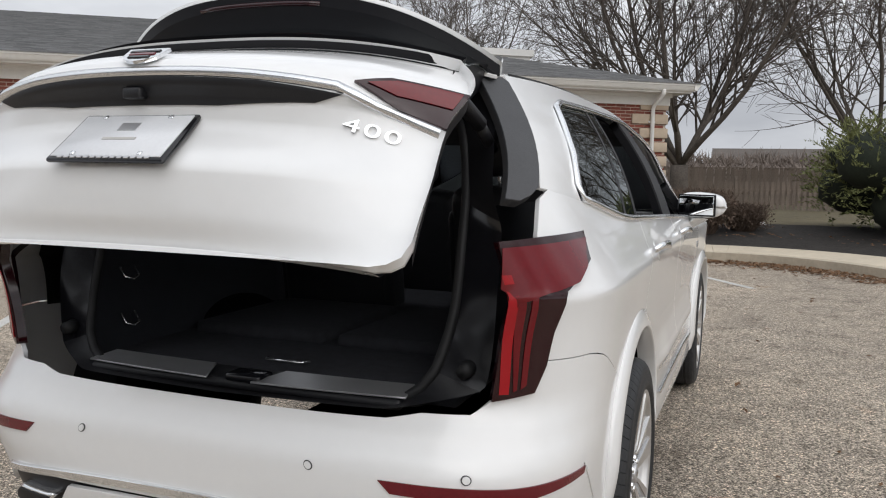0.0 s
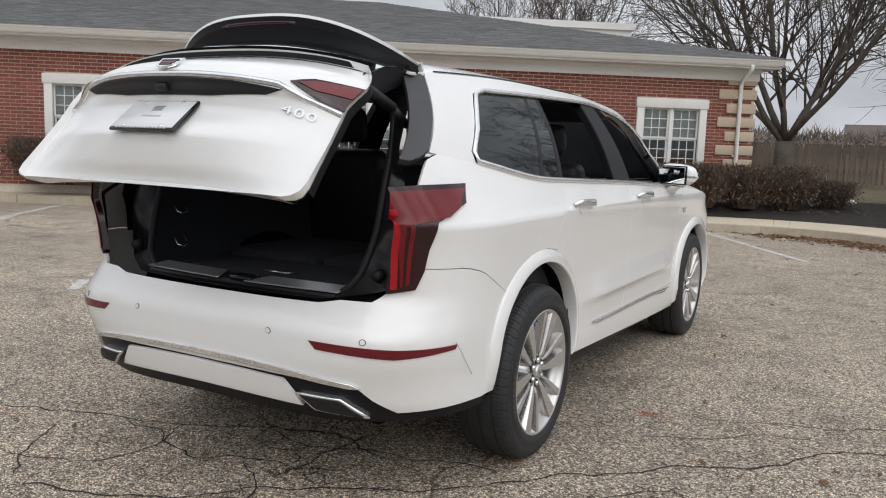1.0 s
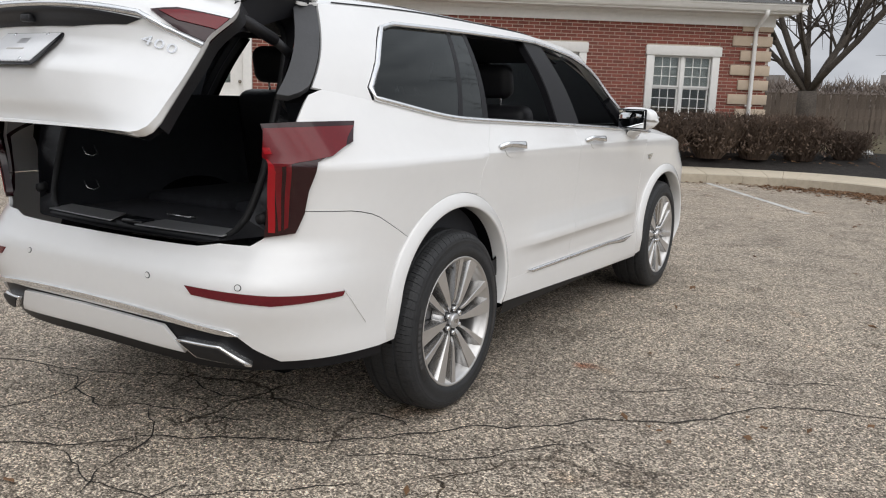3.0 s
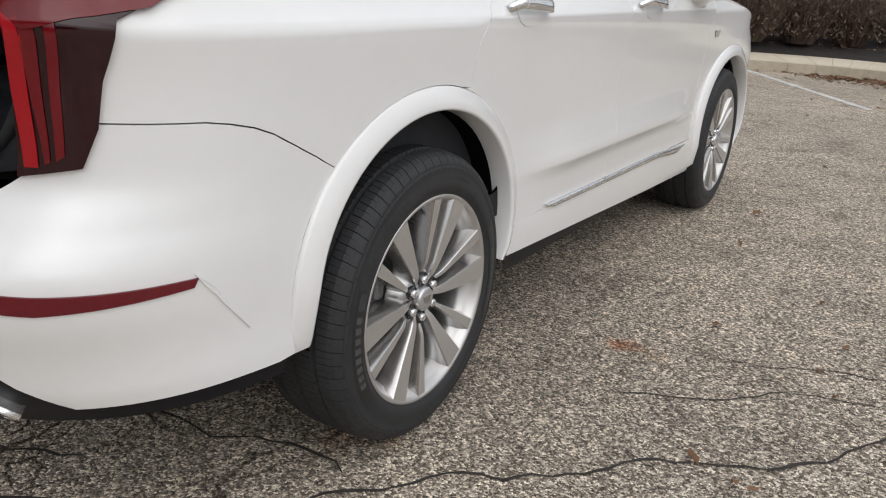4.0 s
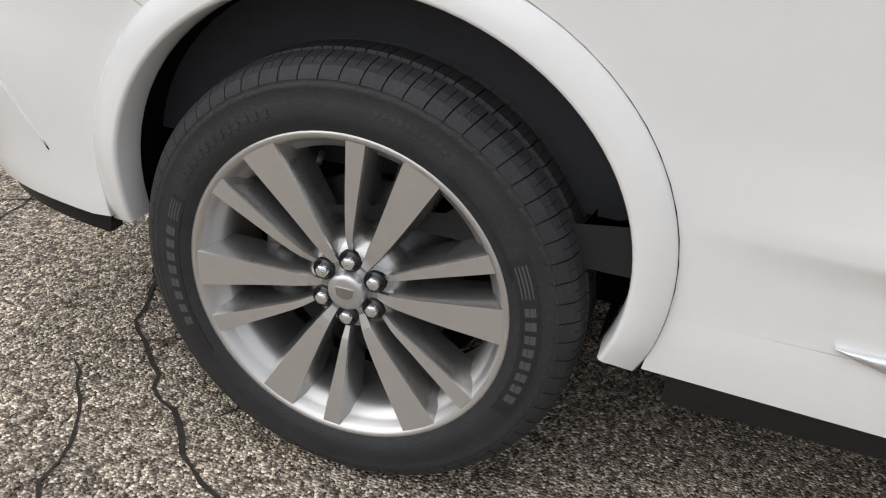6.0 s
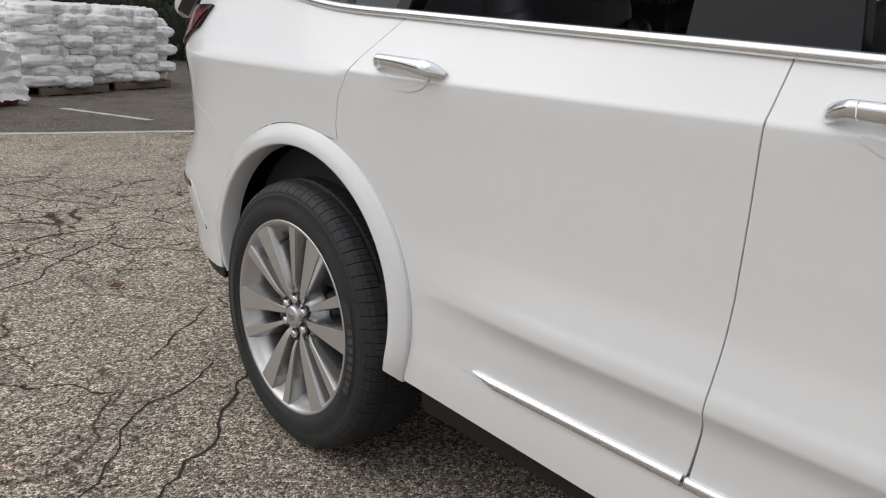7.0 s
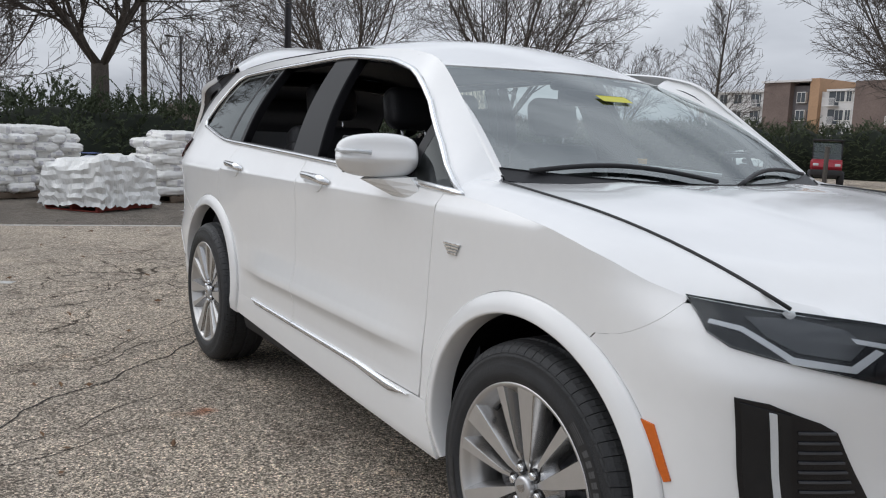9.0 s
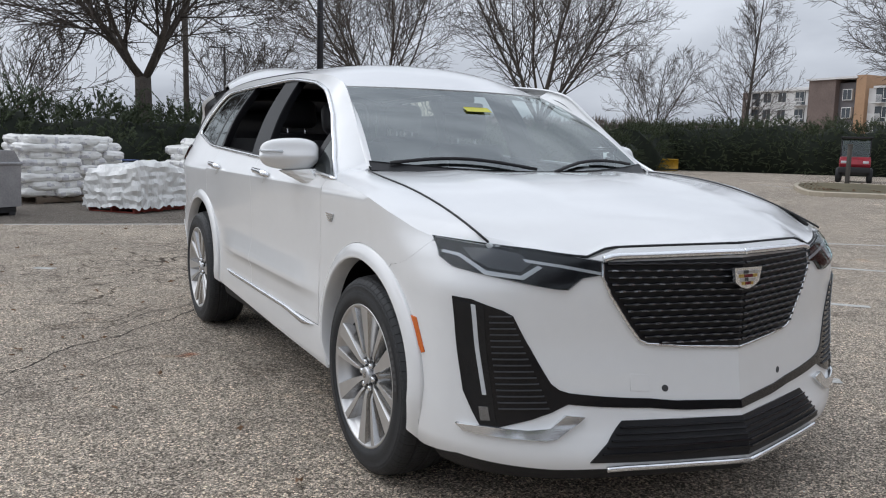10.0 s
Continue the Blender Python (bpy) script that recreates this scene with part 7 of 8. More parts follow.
# ---- plants ----
bark_m = mat("grey_bark", (0.115, 0.098, 0.083), 0.95, 0, 0, 0.45, 2.5, 1.0, 30, dark=(0.055, 0.047, 0.042))
twig_m = mat("twig_bark", (0.105, 0.088, 0.076), 0.9, 0, 0, 0.3, 3)
juniper_m = mat("juniper_green", (0.082, 0.100, 0.050), 0.8, 0, 0, 0.5, 0.9, per_piece=0.35, dark=(0.018, 0.028, 0.017))
bush_m = mat("yellow_green_juniper", (0.165, 0.175, 0.060), 0.8, 0, 0, 0.5, 1.2, per_piece=0.4, dark=(0.045, 0.058, 0.024))
# near-black green, painted in for the shade deep inside hedges and bushes
shade_core_m = mat("foliage_inner_shade", (0.014, 0.019, 0.011), 0.95, 0, 0, 0.5, 3)
brown_m = mat("bare_shrub_twigs", (0.115, 0.080, 0.058), 0.9, 0, 0, 0.4, 2, per_piece=0.4, dark=(0.045, 0.032, 0.026))


def limb(start, way, length, r0, r1, rnd, steps, wander, lift):
    pts, rad, p, d = [start.copy()], [r0], start.copy(), way.normalized()
    for i in range(steps):
        d = (d + Vector((rnd.gauss(0, wander), rnd.gauss(0, wander), rnd.gauss(0, wander) + lift))).normalized()
        p = p + d * length / steps
        pts.append(p.copy())
        rad.append(r0 + (r1 - r0) * (i + 1) / steps)
    return pts, rad, d


def bare_tree(label, at, height, girth, fork, limbs, seed, spread=0.55, counts=(8, 7, 5), sides=(9, 5, 4, 3), weep=0.0, thin=0.011, straight=False):
    """Winter tree: a trunk that forks into rising limbs, and a crown of bare branches and twigs."""
    rnd = random.Random(seed)
    tree = thing("tree", label, "tree", "bare trees", at=pose(*at))
    wood, twigs = ([], []), ([], [])

    def add(store, pts, rad, k):
        v, f = tube_data(pts, rad, k)
        n = len(store[0])
        store[0].extend(v)
        store[1].extend([[i + n for i in q] for q in f])

    def spray(pts, rad, d, length, level):
        if level > 3:
            return
        n = counts[level - 1]
        for j in range(n):
            t = 0.12 + 0.88 * (j + rnd.random()) / n
            x = min(t * (len(pts) - 1), len(pts) - 1.001)
            i = int(x)
            p = pts[i].lerp(pts[i + 1], x - i)
            ax = (pts[i + 1] - pts[i]).normalized()
            side = ax.cross(Vector((rnd.gauss(0, 1), rnd.gauss(0, 1), rnd.gauss(0, 1)))).normalized()
            a = rnd.uniform(0.45, 0.95)
            way = ax * math.cos(a) + side * math.sin(a)
            L = length * rnd.uniform(0.34, 0.6) * (1.15 - 0.6 * t)
            r0 = max(thin * 0.8, (rad[i] * 0.46 if level == 1 else rad[i] * 0.6))
            q, rr, dd = limb(p, way, L, r0, max(thin * 0.45, r0 * 0.25), rnd, 5 if level == 1 else 4 if level == 2 else 3, 0.065, (0.05 if level < 3 else 0.03) - weep * level)
            add(wood if level == 1 else twigs, q, rr, sides[level])
            spray(q, rr, dd, L, level + 1)

    base = Vector((0, 0, -0.15))
    tp, tr, td = limb(base, Vector((rnd.uniform(-0.05, 0.05), rnd.uniform(-0.05, 0.05), 1)), (height if straight else fork) + 0.15, girth / 2, girth * (0.04 if straight else 0.43), rnd, 9 if straight else 5, 0.015, 0.02)
    tr[0] *= 1.35
    tr[1] *= 1.06
    add(wood, tp, tr, sides[0] + 3)
    if straight:
        counts = (counts[0] * 4, counts[1], counts[2])
        spray(tp, [r * 0.6 for r in tr], td, height * 0.62, 1)
    else:
        for j in range(limbs):
            a = 2 * math.pi * (j + rnd.uniform(-0.3, 0.3)) / limbs
            tilt = spread * rnd.uniform(0.55, 1.2)
            way = Vector((math.cos(a) * math.sin(tilt), math.sin(a) * math.sin(tilt), math.cos(tilt)))
            L = (height - fork) * rnd.uniform(0.85, 1.08)
            start = tp[-1] + Vector((0, 0, -rnd.uniform(0, 0.3) * fork * 0.4))
            q, rr, dd = limb(start, way, L, girth * rnd.uniform(0.11, 0.18), thin * 1.3, rnd, 9, 0.07, 0.035)
            add(wood, q, rr, 7)
            spray(q, rr, dd, L, 1)
    ob_mesh("trunk", *wood, bark_m, tree)
    ob_mesh("crown", *twigs, twig_m, tree, "bare winter twigs")
    return tree


bare_tree("large bare tree with a low forking trunk beyond the fence", (-1.1, 25.2, 0.1), 13.0, 0.66, 1.7, 8, 4, 0.74, (17, 10, 6), thin=0.012)
bare_tree("bare spreading tree standing behind the wooden fence", (5.2, 29.5, 0), 13.5, 0.6, 1.6, 7, 9, 0.68, (14, 10, 6), thin=0.012)
bare_tree("distant bare tree above the roofline", (-11, 31, 0), 10.5, 0.4, 2.2, 6, 12, 0.4, (10, 8, 6), thin=0.014)
bare_tree("distant bare tree behind the white wing", (-16.5, 36, 0), 11.5, 0.4, 2.2, 6, 14, 0.4, (10, 8, 6), thin=0.014)
bare_tree("slim bare tree among the far gardens", (10.5, 33, 0), 11.0, 0.4, 1.8, 6, 15, 0.5, (10, 8, 6), thin=0.014)
bare_tree("large bare tree with several rising limbs above the hedge", (-1.98, -21.7, 0), 12.5, 0.56, 3.1, 6, 36, 0.72, (26, 14, 9), weep=0.025, thin=0.012)
bare_tree("bare many-limbed tree beyond the hedge", (-16.5, -35, 0), 14.0, 0.6, 2.8, 8, 22, 0.58, (14, 10, 6), thin=0.014)
bare_tree("bare broad tree beyond the hedge", (-24.3, -31.5, 0), 14.5, 0.7, 2.6, 8, 23, 0.68, (14, 10, 6), thin=0.014)
bare_tree("small bare tree behind the hedge", (-36.8, -36, 0), 8.0, 0.3, 1.6, 6, 24, 0.55, (10, 8, 6), thin=0.013)
bare_tree("slender upright bare tree behind the hedge", (-40, -31.2, 0), 12.0, 0.30, 2.0, 5, 25, 0.45, (11, 9, 7), thin=0.013, straight=True)
bare_tree("bare tree reaching over the hedge", (-33.2, -13.9, 0), 11.0, 0.5, 2.5, 7, 26, 0.75, (15, 11, 7), weep=0.015, thin=0.013)
bare_tree("bare tree across the lot", (17.5, -4.5, 0), 10.0, 0.5, 2.0, 6, 41, 0.6, (8, 7, 4), thin=0.014)
bare_tree("bare tree across the lot", (21, 5, 0), 11.0, 0.5, 2.2, 6, 42, 0.55, (8, 7, 4), thin=0.014)
bare_tree("thin bare sapling by the hedge", (-6.5, -26.5, 0), 6.0, 0.16, 1.0, 6, 51, 0.7, (9, 8, 6), thin=0.012)
bare_tree("thin bare sapling by the hedge", (1.8, -23.5, 0), 5.2, 0.16, 1.0, 6, 52, 0.8, (9, 8, 6), thin=0.012)


def lumpy(p, s, k):
    return noise.noise(Vector((p.x * s, p.y * s, p.z * s + k)))


def blades(spots, length, width, seed, out=0.5):
    """Small pointed sprigs that stand off a surface: (place, outward way) pairs."""
    r = random.Random(seed)
    vs, fs = [], []
    for p, n in spots:
        d = (n * out + Vector((r.gauss(0, 0.5), r.gauss(0, 0.5), r.gauss(0, 0.35) + 0.25))).normalized()
        s = d.cross(Vector((r.gauss(0, 1), r.gauss(0, 1), r.gauss(0, 1)))).normalized()
        L, w = length * r.uniform(0.5, 1.5), width * r.uniform(0.6, 1.3)
        k = len(vs)
        vs += [p - d * L * 0.2, p + d * L * 0.35 + s * w, p + d * L, p + d * L * 0.3 - s * w]
        fs.append([k, k + 1, k + 2, k + 3])
    return vs, fs


def sprays(roots, reach, leaf, seed, leaves=15, rise=0.35):
    """Juniper sprays: each an arching axis feathered with short leaflets on both sides."""
    r = random.Random(seed)
    vs, fs = [], []
    for p, n in roots:
        axis = (n * 0.55 + Vector((r.gauss(0, 0.45), r.gauss(0, 0.45), r.gauss(rise, 0.25)))).normalized()
        side = axis.cross(Vector((r.gauss(0, 0.3), r.gauss(0, 0.3), 1))).normalized()
        L = reach * r.uniform(0.5, 1.35)
        for i in range(leaves):
            t = (i + r.random()) / leaves
            q = p + axis * (L * t) + Vector((0, 0, -0.22 * L * t * t))
            sg = 1 if i % 2 else -1
            d = (axis * 0.8 + side * sg * r.uniform(0.3, 0.9) + Vector((0, 0, r.gauss(0.1, 0.3)))).normalized()
            w = d.cross(Vector((r.gauss(0, 1), r.gauss(0, 1), r.gauss(0, 1)))).normalized() * leaf[1] * r.uniform(0.6, 1.3)
            m = leaf[0] * r.uniform(0.6, 1.4) * (1.15 - 0.6 * t)
            k = len(vs)
            vs += [q, q + d * m * 0.4 + w, q + d * m, q + d * m * 0.4 - w]
            fs.append([k, k + 1, k + 2, k + 3])
    return vs, fs


def hedge(label, line, width, heights, material, seed, density=20, sprig=(0.115, 0.018), ground_z=0.0, inner=shade_core_m, feathered=True):
    """A long uneven hedge: arching sprays over a dark body, by default shade-coloured."""
    pts = resample(line, 0.5)
    r = random.Random(seed)
    n = len(pts)
    rows, spots = [], []
    prof = [(-1, 0.0), (-1.05, 0.35), (-0.92, 0.7), (-0.6, 0.93), (0, 1.0), (0.6, 0.93), (0.92, 0.7), (1.05, 0.35), (1, 0.0)]
    for i, p in enumerate(pts):
        t = (pts[min(i + 1, n - 1)] - pts[max(i - 1, 0)]).normalized()
        q = Vector((-t.y, t.x, 0))
        f = i / (n - 1) * (len(heights) - 1)
        k = min(int(f), len(heights) - 2)
        h = heights[k] + (heights[k + 1] - heights[k]) * (f - k)
        ring = []
        for a, b in prof:
            bulge = 1 + 0.42 * lumpy(p + q * a * 2 + Vector((0, 0, b * 2)), 0.55, seed)
            ring.append(p + q * a * width / 2 * bulge + Vector((0, 0, ground_z + b * h * (0.90 + 0.22 * lumpy(p, 0.8, seed + 3)))))
        rows.append((ring, q))
    vs = [v for ring, _ in rows for v in ring]
    m = len(prof)
    fs = [[i * m + j, (i + 1) * m + j, (i + 1) * m + j + 1, i * m + j + 1] for i in range(n - 1) for j in range(m - 1)]
    fs += [list(range(m)), [(n - 1) * m + j for j in range(m)][::-1]]
    ob = thing("hedge", label, "hedge")
    c = sum(vs, Vector()) / len(vs)
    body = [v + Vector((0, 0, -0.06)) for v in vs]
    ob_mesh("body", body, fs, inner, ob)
    for i in range(n - 1):
        for j in range(m - 1):
            a, b, d, e = rows[i][0][j], rows[i + 1][0][j], rows[i + 1][0][j + 1], rows[i][0][j + 1]
            nn = (b - a).cross(e - a)
            ar = nn.length
            nn = nn.normalized()
            mid_p = (a + d) / 2
            mid_c = (rows[i][0][0] + rows[i][0][-1]) / 2
            if nn.dot(mid_p - mid_c - Vector((0, 0, 0.3))) < 0:
                nn = -nn
            for _ in range(int(ar * density + r.random())):
                s, t = r.random(), r.random()
                p = a.lerp(b, s).lerp(e.lerp(d, s), t)
                clump = max(0.0, lumpy(p, 2.2, seed + 9) + 0.15) * 0.45
                spots.append((p + nn * (clump * (1.3 if feathered else 1) + r.uniform(-0.14, 0.04)), nn))
    if feathered:
        v, f = sprays(spots, 0.60, sprig, seed, 26)
        # long leaders that arch out of the outline
        tops = [(rows[i][0][r.choice([3, 4, 5])], Vector((r.gauss(0, 0.8), r.gauss(0, 0.8), 0.6))) for i in (r.randrange(n) for _ in range(int(n * 2.2)))]
        v2, f2 = sprays(tops, 1.05, sprig, seed + 1, 34, 0.55)
        f += [[i + len(v) for i in q] for q in f2]
        v += v2
    else:
        v, f = blades(spots, sprig[0], sprig[1], seed)
    ob_mesh("foliage", v, f, material, ob, flat=True)["kind"] = "stuff"
    return ob


hedge("dense dark green juniper hedge along the lot edge", [(12, -12.5), (6, -15), (-12, -22.6), (-27.0, -28.6)], 3.4, [2.0, 2.05, 1.85, 1.75, 1.85, 2.0], juniper_m, 5)
hedge("low dark green juniper hedge closing the lot", [(-29.2, -30.3), (-33.5, -32.2), (-38.8, -26.4), (-43.4, -19.4), (-47.5, -11)], 3.2, [2.5, 2.9, 2.8, 2.6], juniper_m, 8)


wood_m = mat("far_bare_woods", (0.20, 0.165, 0.14), 0.95, 0, 0, 0.4, 0.25, per_piece=0.3, dark=(0.11, 0.09, 0.08))
hedge("distant belt of bare brown woods beyond the gardens", [(-45, 62), (0, 70), (50, 64)], 5.0, [2.6, 3.2, 2.7, 3.3], wood_m, 12, 22, (0.9, 0.05), 0.0, wood_m, False)
hedge("distant belt of bare brown woods beyond the road", [(-20, -92), (-62, -86), (-92, -62)], 5.0, [4.2, 4.8, 4.2], wood_m, 13, 16, (1.0, 0.06), 0.0, wood_m, False)


def round_bush(label, at, radius, height, material, seed, count, sprig, twiggy=False):
    r = random.Random(seed)
    b = thing("shrub", label, "shrub", at=pose(*at))
    spots = []
    lobes = [(Vector((r.uniform(-0.6, 0.6) * radius, r.uniform(-0.6, 0.6) * radius, r.uniform(0.3, 0.72) * height)), r.uniform(0.28, 0.5)) for _ in range(16)]
    for _ in range(count):
        c, s = r.choice(lobes)
        n = Vector((r.gauss(0, 1), r.gauss(0, 1), r.gauss(0, 0.8) + 0.25)).normalized()
        p = c + Vector((n.x * s * radius * 1.15, n.y * s * radius * 1.15, n.z * s * height * 0.75)) * r.uniform(0.75, 1.08)
        if p.z > 0.02:
            spots.append((p, n))
    v, f = sprays(spots, 0.42 * radius / 2, sprig, seed, 14, 0.5)
    if not twiggy:
        # inner lobes whose near-black colour stands in for shade between the sprays
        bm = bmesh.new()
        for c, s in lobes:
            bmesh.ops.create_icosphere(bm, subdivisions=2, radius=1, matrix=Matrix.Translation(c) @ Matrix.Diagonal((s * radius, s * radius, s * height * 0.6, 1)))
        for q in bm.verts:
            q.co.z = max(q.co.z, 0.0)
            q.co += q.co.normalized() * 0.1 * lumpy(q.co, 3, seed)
        part("body", bm, shade_core_m, b)
    sv, sf = [], []
    for c, s in lobes:
        tv, tf = tube_data([Vector((c.x * 0.2, c.y * 0.2, -0.05)), Vector((c.x * 0.6, c.y * 0.6, c.z * 0.6)), c], [0.022, 0.016, 0.006], 5)
        k = len(sv)
        sv += tv
        sf += [[i + k for i in q] for q in tf]
    ob_mesh("thicket", sv, sf, bark_m, b)
    ob_mesh("foliage", v, f, material, b, flat=True)["kind"] = "stuff"
    return b


round_bush("spreading yellow-green juniper bush by the kerb", (3.85, 15.2, 0.25), 2.0, 2.15, bush_m, 3, 2600, (0.10, 0.014))
round_bush("low dark green juniper beside the bush", (6.6, 14.0, 0.25), 1.5, 1.3, bush_m, 4, 1300, (0.10, 0.015))


def bare_shrub(at, radius, height, seed, count=520):
    """A leafless brown shrub: a thicket of fine rising stems."""
    r = random.Random(seed)
    b = thing("bare_shrub", "leafless brown trimmed shrub in dark mulch", "shrub", "bare shrubs along the wall", at=pose(*at))
    vs, fs = [], []
    for _ in range(count):
        a, d = r.uniform(0, 6.283), radius * math.sqrt(r.random()) * 0.8
        p0 = Vector((math.cos(a) * d * 0.45, math.sin(a) * d * 0.45, -0.03))
        h = height * r.uniform(0.45, 1.0)
        p2 = Vector((math.cos(a) * d * 1.15 + r.gauss(0, 0.08), math.sin(a) * d * 1.15 + r.gauss(0, 0.08), h))
        p1 = (p0 + p2) / 2 + Vector((r.gauss(0, 0.06), r.gauss(0, 0.06), 0.08))
        v, f = tube_data([p0, p1, p2], [0.009, 0.006, 0.003], 3)
        k = len(vs)
        vs += v
        fs += [[i + k for i in q] for q in f]
        for _ in range(3):
            s = p1.lerp(p2, r.random())
            e = s + Vector((r.gauss(0, 0.1), r.gauss(0, 0.1), r.uniform(0.03, 0.16)))
            v, f = tube_data([s, e], [0.004, 0.002], 3)
            k = len(vs)
            vs += v
            fs += [[i + k for i in q] for q in f]
    ob_mesh("thicket", vs, fs, brown_m, b, flat=True)["kind"] = "stuff"
    v, f = blades([(Vector((r.gauss(0, 0.42) * radius, r.gauss(0, 0.42) * radius, height * r.uniform(0.1, 0.92))), Vector((0, 0, 1))) for _ in range(count * 4)], 0.055, 0.018, seed)
    ob_mesh("dead_leaves", v, f, brown_m, b, "few withered brown leaves", flat=True)["kind"] = "stuff"
    return b


s1 = bare_shrub((0, 0, 0), 0.62, 0.85, 61)
spots_s = [(u, -1.05, 0.33) for u in (9.9, 10.8, 11.7, 12.6, 13.5, 14.4, 15.3, 16.2, 17.1)] + [(u, -0.6, 0.4) for u in (1.9, 2.7, 6.6, 7.5, 8.4)]
for i, (u, y, z) in enumerate(spots_s):
    p = place(u, y, z)
    m = pose(p.x, p.y, p.z, 0, 0, i * 77)
    if u > 16.5:
        m = m @ Matrix.Diagonal((0.8, 0.8, 0.68, 1))
    if i == 0:
        s1.matrix_world = m
    else:
        copy_thing(s1, m)

# ---- fence and gardens behind ----
fence_m = mat("weathered_board", (0.23, 0.185, 0.15), 0.9, 0, 0, 0.3, 2.0, 0.5, 40, per_piece=0.5, dark=(0.11, 0.09, 0.075))


def fence(label, a, b, z0, z1, board, gap, at_z, cap=False):
    a, b = Vector((*a, 0)), Vector((*b, 0))
    L = (b - a).length
    yaw = math.degrees(math.atan2(b.y - a.y, b.x - a.x))
    f = thing("fence", label, "fence", at=pose(a.x, a.y, at_z, 0, 0, yaw))
    unit = prism("board", [(-board / 2, z0), (board / 2, z0), (board / 2, z1 - 0.05), (board / 4, z1), (-board / 4, z1), (-board / 2, z1 - 0.05)], 0.018, fence_m, f, pose(0, 0, 0, 90))
    x, first = board, True
    r = random.Random(int(L * 10))
    while x < L:
        o = unit if first else new("board", unit.data)
        o.parent = f
        o.location = (x, -0.02, r.uniform(-0.012, 0.012))
        o.rotation_euler = (0, r.uniform(-0.012, 0.012), 0)
        first = False
        x += board + gap
    for z in (z0 + 0.25, z1 - 0.30):
        block("rail", (L, 0.04, 0.09), (L / 2, 0.02, z), fence_m, f, 0.004)
    if cap:
        block("cap_rail", (L, 0.12, 0.03), (L / 2, 0.0, z1 + 0.015), fence_m, f, 0.004)
    post = block("post", (0.10, 0.10, z1 - z0 + 0.22), (0, 0.09, (z0 + z1) / 2 + 0.05), fence_m, f, 0.01)
    for k in range(1, int(L / 2.4) + 1):
        p = new("post", post.data)
        p.parent = f
        p.location = (k * 2.4, 0, 0)
    return f


fence("weathered wooden picket fence behind the lawn", (-9, 27.0), (16, 28.2), 0.0, 1.25, 0.10, 0.07, 0.05)
fence("taller weathered board fence of the gardens behind", (-13, 33.8), (22, 35.0), 0.0, 1.85, 0.15, 0.012, 0.0, True)

# ---- far houses ----
siding_m = mat("pale_siding", (0.22, 0.20, 0.185), 0.8, 0, 0, 0.12, 0.6, 0.1, 20)
brown_roof = mat("brown_grey_roof", (0.115, 0.10, 0.09), 0.95, 0, 0, 0.3, 0.8)
dark_glass = mat("far_window", (0.06, 0.07, 0.08), 0.12, 0, 0.2, 0.2, 2)


def house(at, yaw, w, d, h, ridge):
    hs = thing("house", "pale sided house with a brown gable roof", "house", "houses behind the fence", at=pose(*at, 0, 0, yaw))
    boxes("wall", [(-w / 2, w / 2, 0, d, 0, h)], siding_m, hs)
    vs = [Vector(p) for p in ((-w / 2 - 0.4, -0.4, h - 0.1), (w / 2 + 0.4, -0.4, h - 0.1), (w / 2 + 0.4, d + 0.4, h - 0.1), (-w / 2 - 0.4, d + 0.4, h - 0.1), (-w / 2 - 0.4, d / 2, ridge), (w / 2 + 0.4, d / 2, ridge))]
    ob_mesh("roof", vs, [[0, 1, 5, 4], [2, 3, 4, 5], [0, 4, 3], [1, 2, 5], [0, 3, 2, 1]], brown_roof, hs, flat=True)
    for k in range(4):
        x = -w / 2 + (k + 0.5) * w / 4
        wd = boxes("window", [(x - 0.55, x + 0.55, -0.05, 0.02, 1.0, 2.3)], white_wood, hs)
        boxes("pane", [(x - 0.47, x - 0.03, -0.07, -0.045, 1.08, 2.22), (x + 0.03, x + 0.47, -0.07, -0.045, 1.08, 2.22)], dark_glass, wd)


house((4, 100, 0), 3, 15, 9, 2.8, 5.2)
house((30, 98, 0), -6, 14, 9, 2.8, 5.4)
house((-22, 104, 0), 8, 14, 9, 2.8, 5.2)

# ---- plastic bag litter by the shrubs ----
def crumple(name, label, category, at, size, material, seed):
    bm = bmesh.new()
    bmesh.ops.create_icosphere(bm, subdivisions=3, radius=1)
    for v in bm.verts:
        k = 1 + 0.45 * noise.noise(v.co * 1.7 + Vector((seed, 0, 0))) + 0.22 * noise.noise(v.co * 5 + Vector((0, seed, 0)))
        v.co = Vector((v.co.x * size[0] * k, v.co.y * size[1] * k, max(0, (v.co.z * 0.8 + 0.35) * size[2] * k)))
    o = part(name, bm, material, None, flat=True)
    o.matrix_world = pose(*at)
    return tagged(o, label, category)


bag_m = mat("white_plastic_film", (0.78, 0.78, 0.76), 0.32, 0, 0.2, 0.10, 3.0, 0.5, 14)
bag_m2 = mat("printed_plastic_sack", (0.87, 0.865, 0.845), 0.36, 0, 0.2, 0.14, 2.2, 0.6, 12, per_piece=0.3, dark=(0.70, 0.69, 0.66))
crumple("plastic_bag", "crumpled white plastic bag on the mulch", "plastic bag", (1.2, 15.5, 0.34), (0.30, 0.2, 0.16), bag_m, 2)
crumple("plastic_bag", "crumpled white plastic scrap on the asphalt", "plastic bag", (2.25, -9.4, 0.0), (0.2, 0.09, 0.07), bag_m, 5)

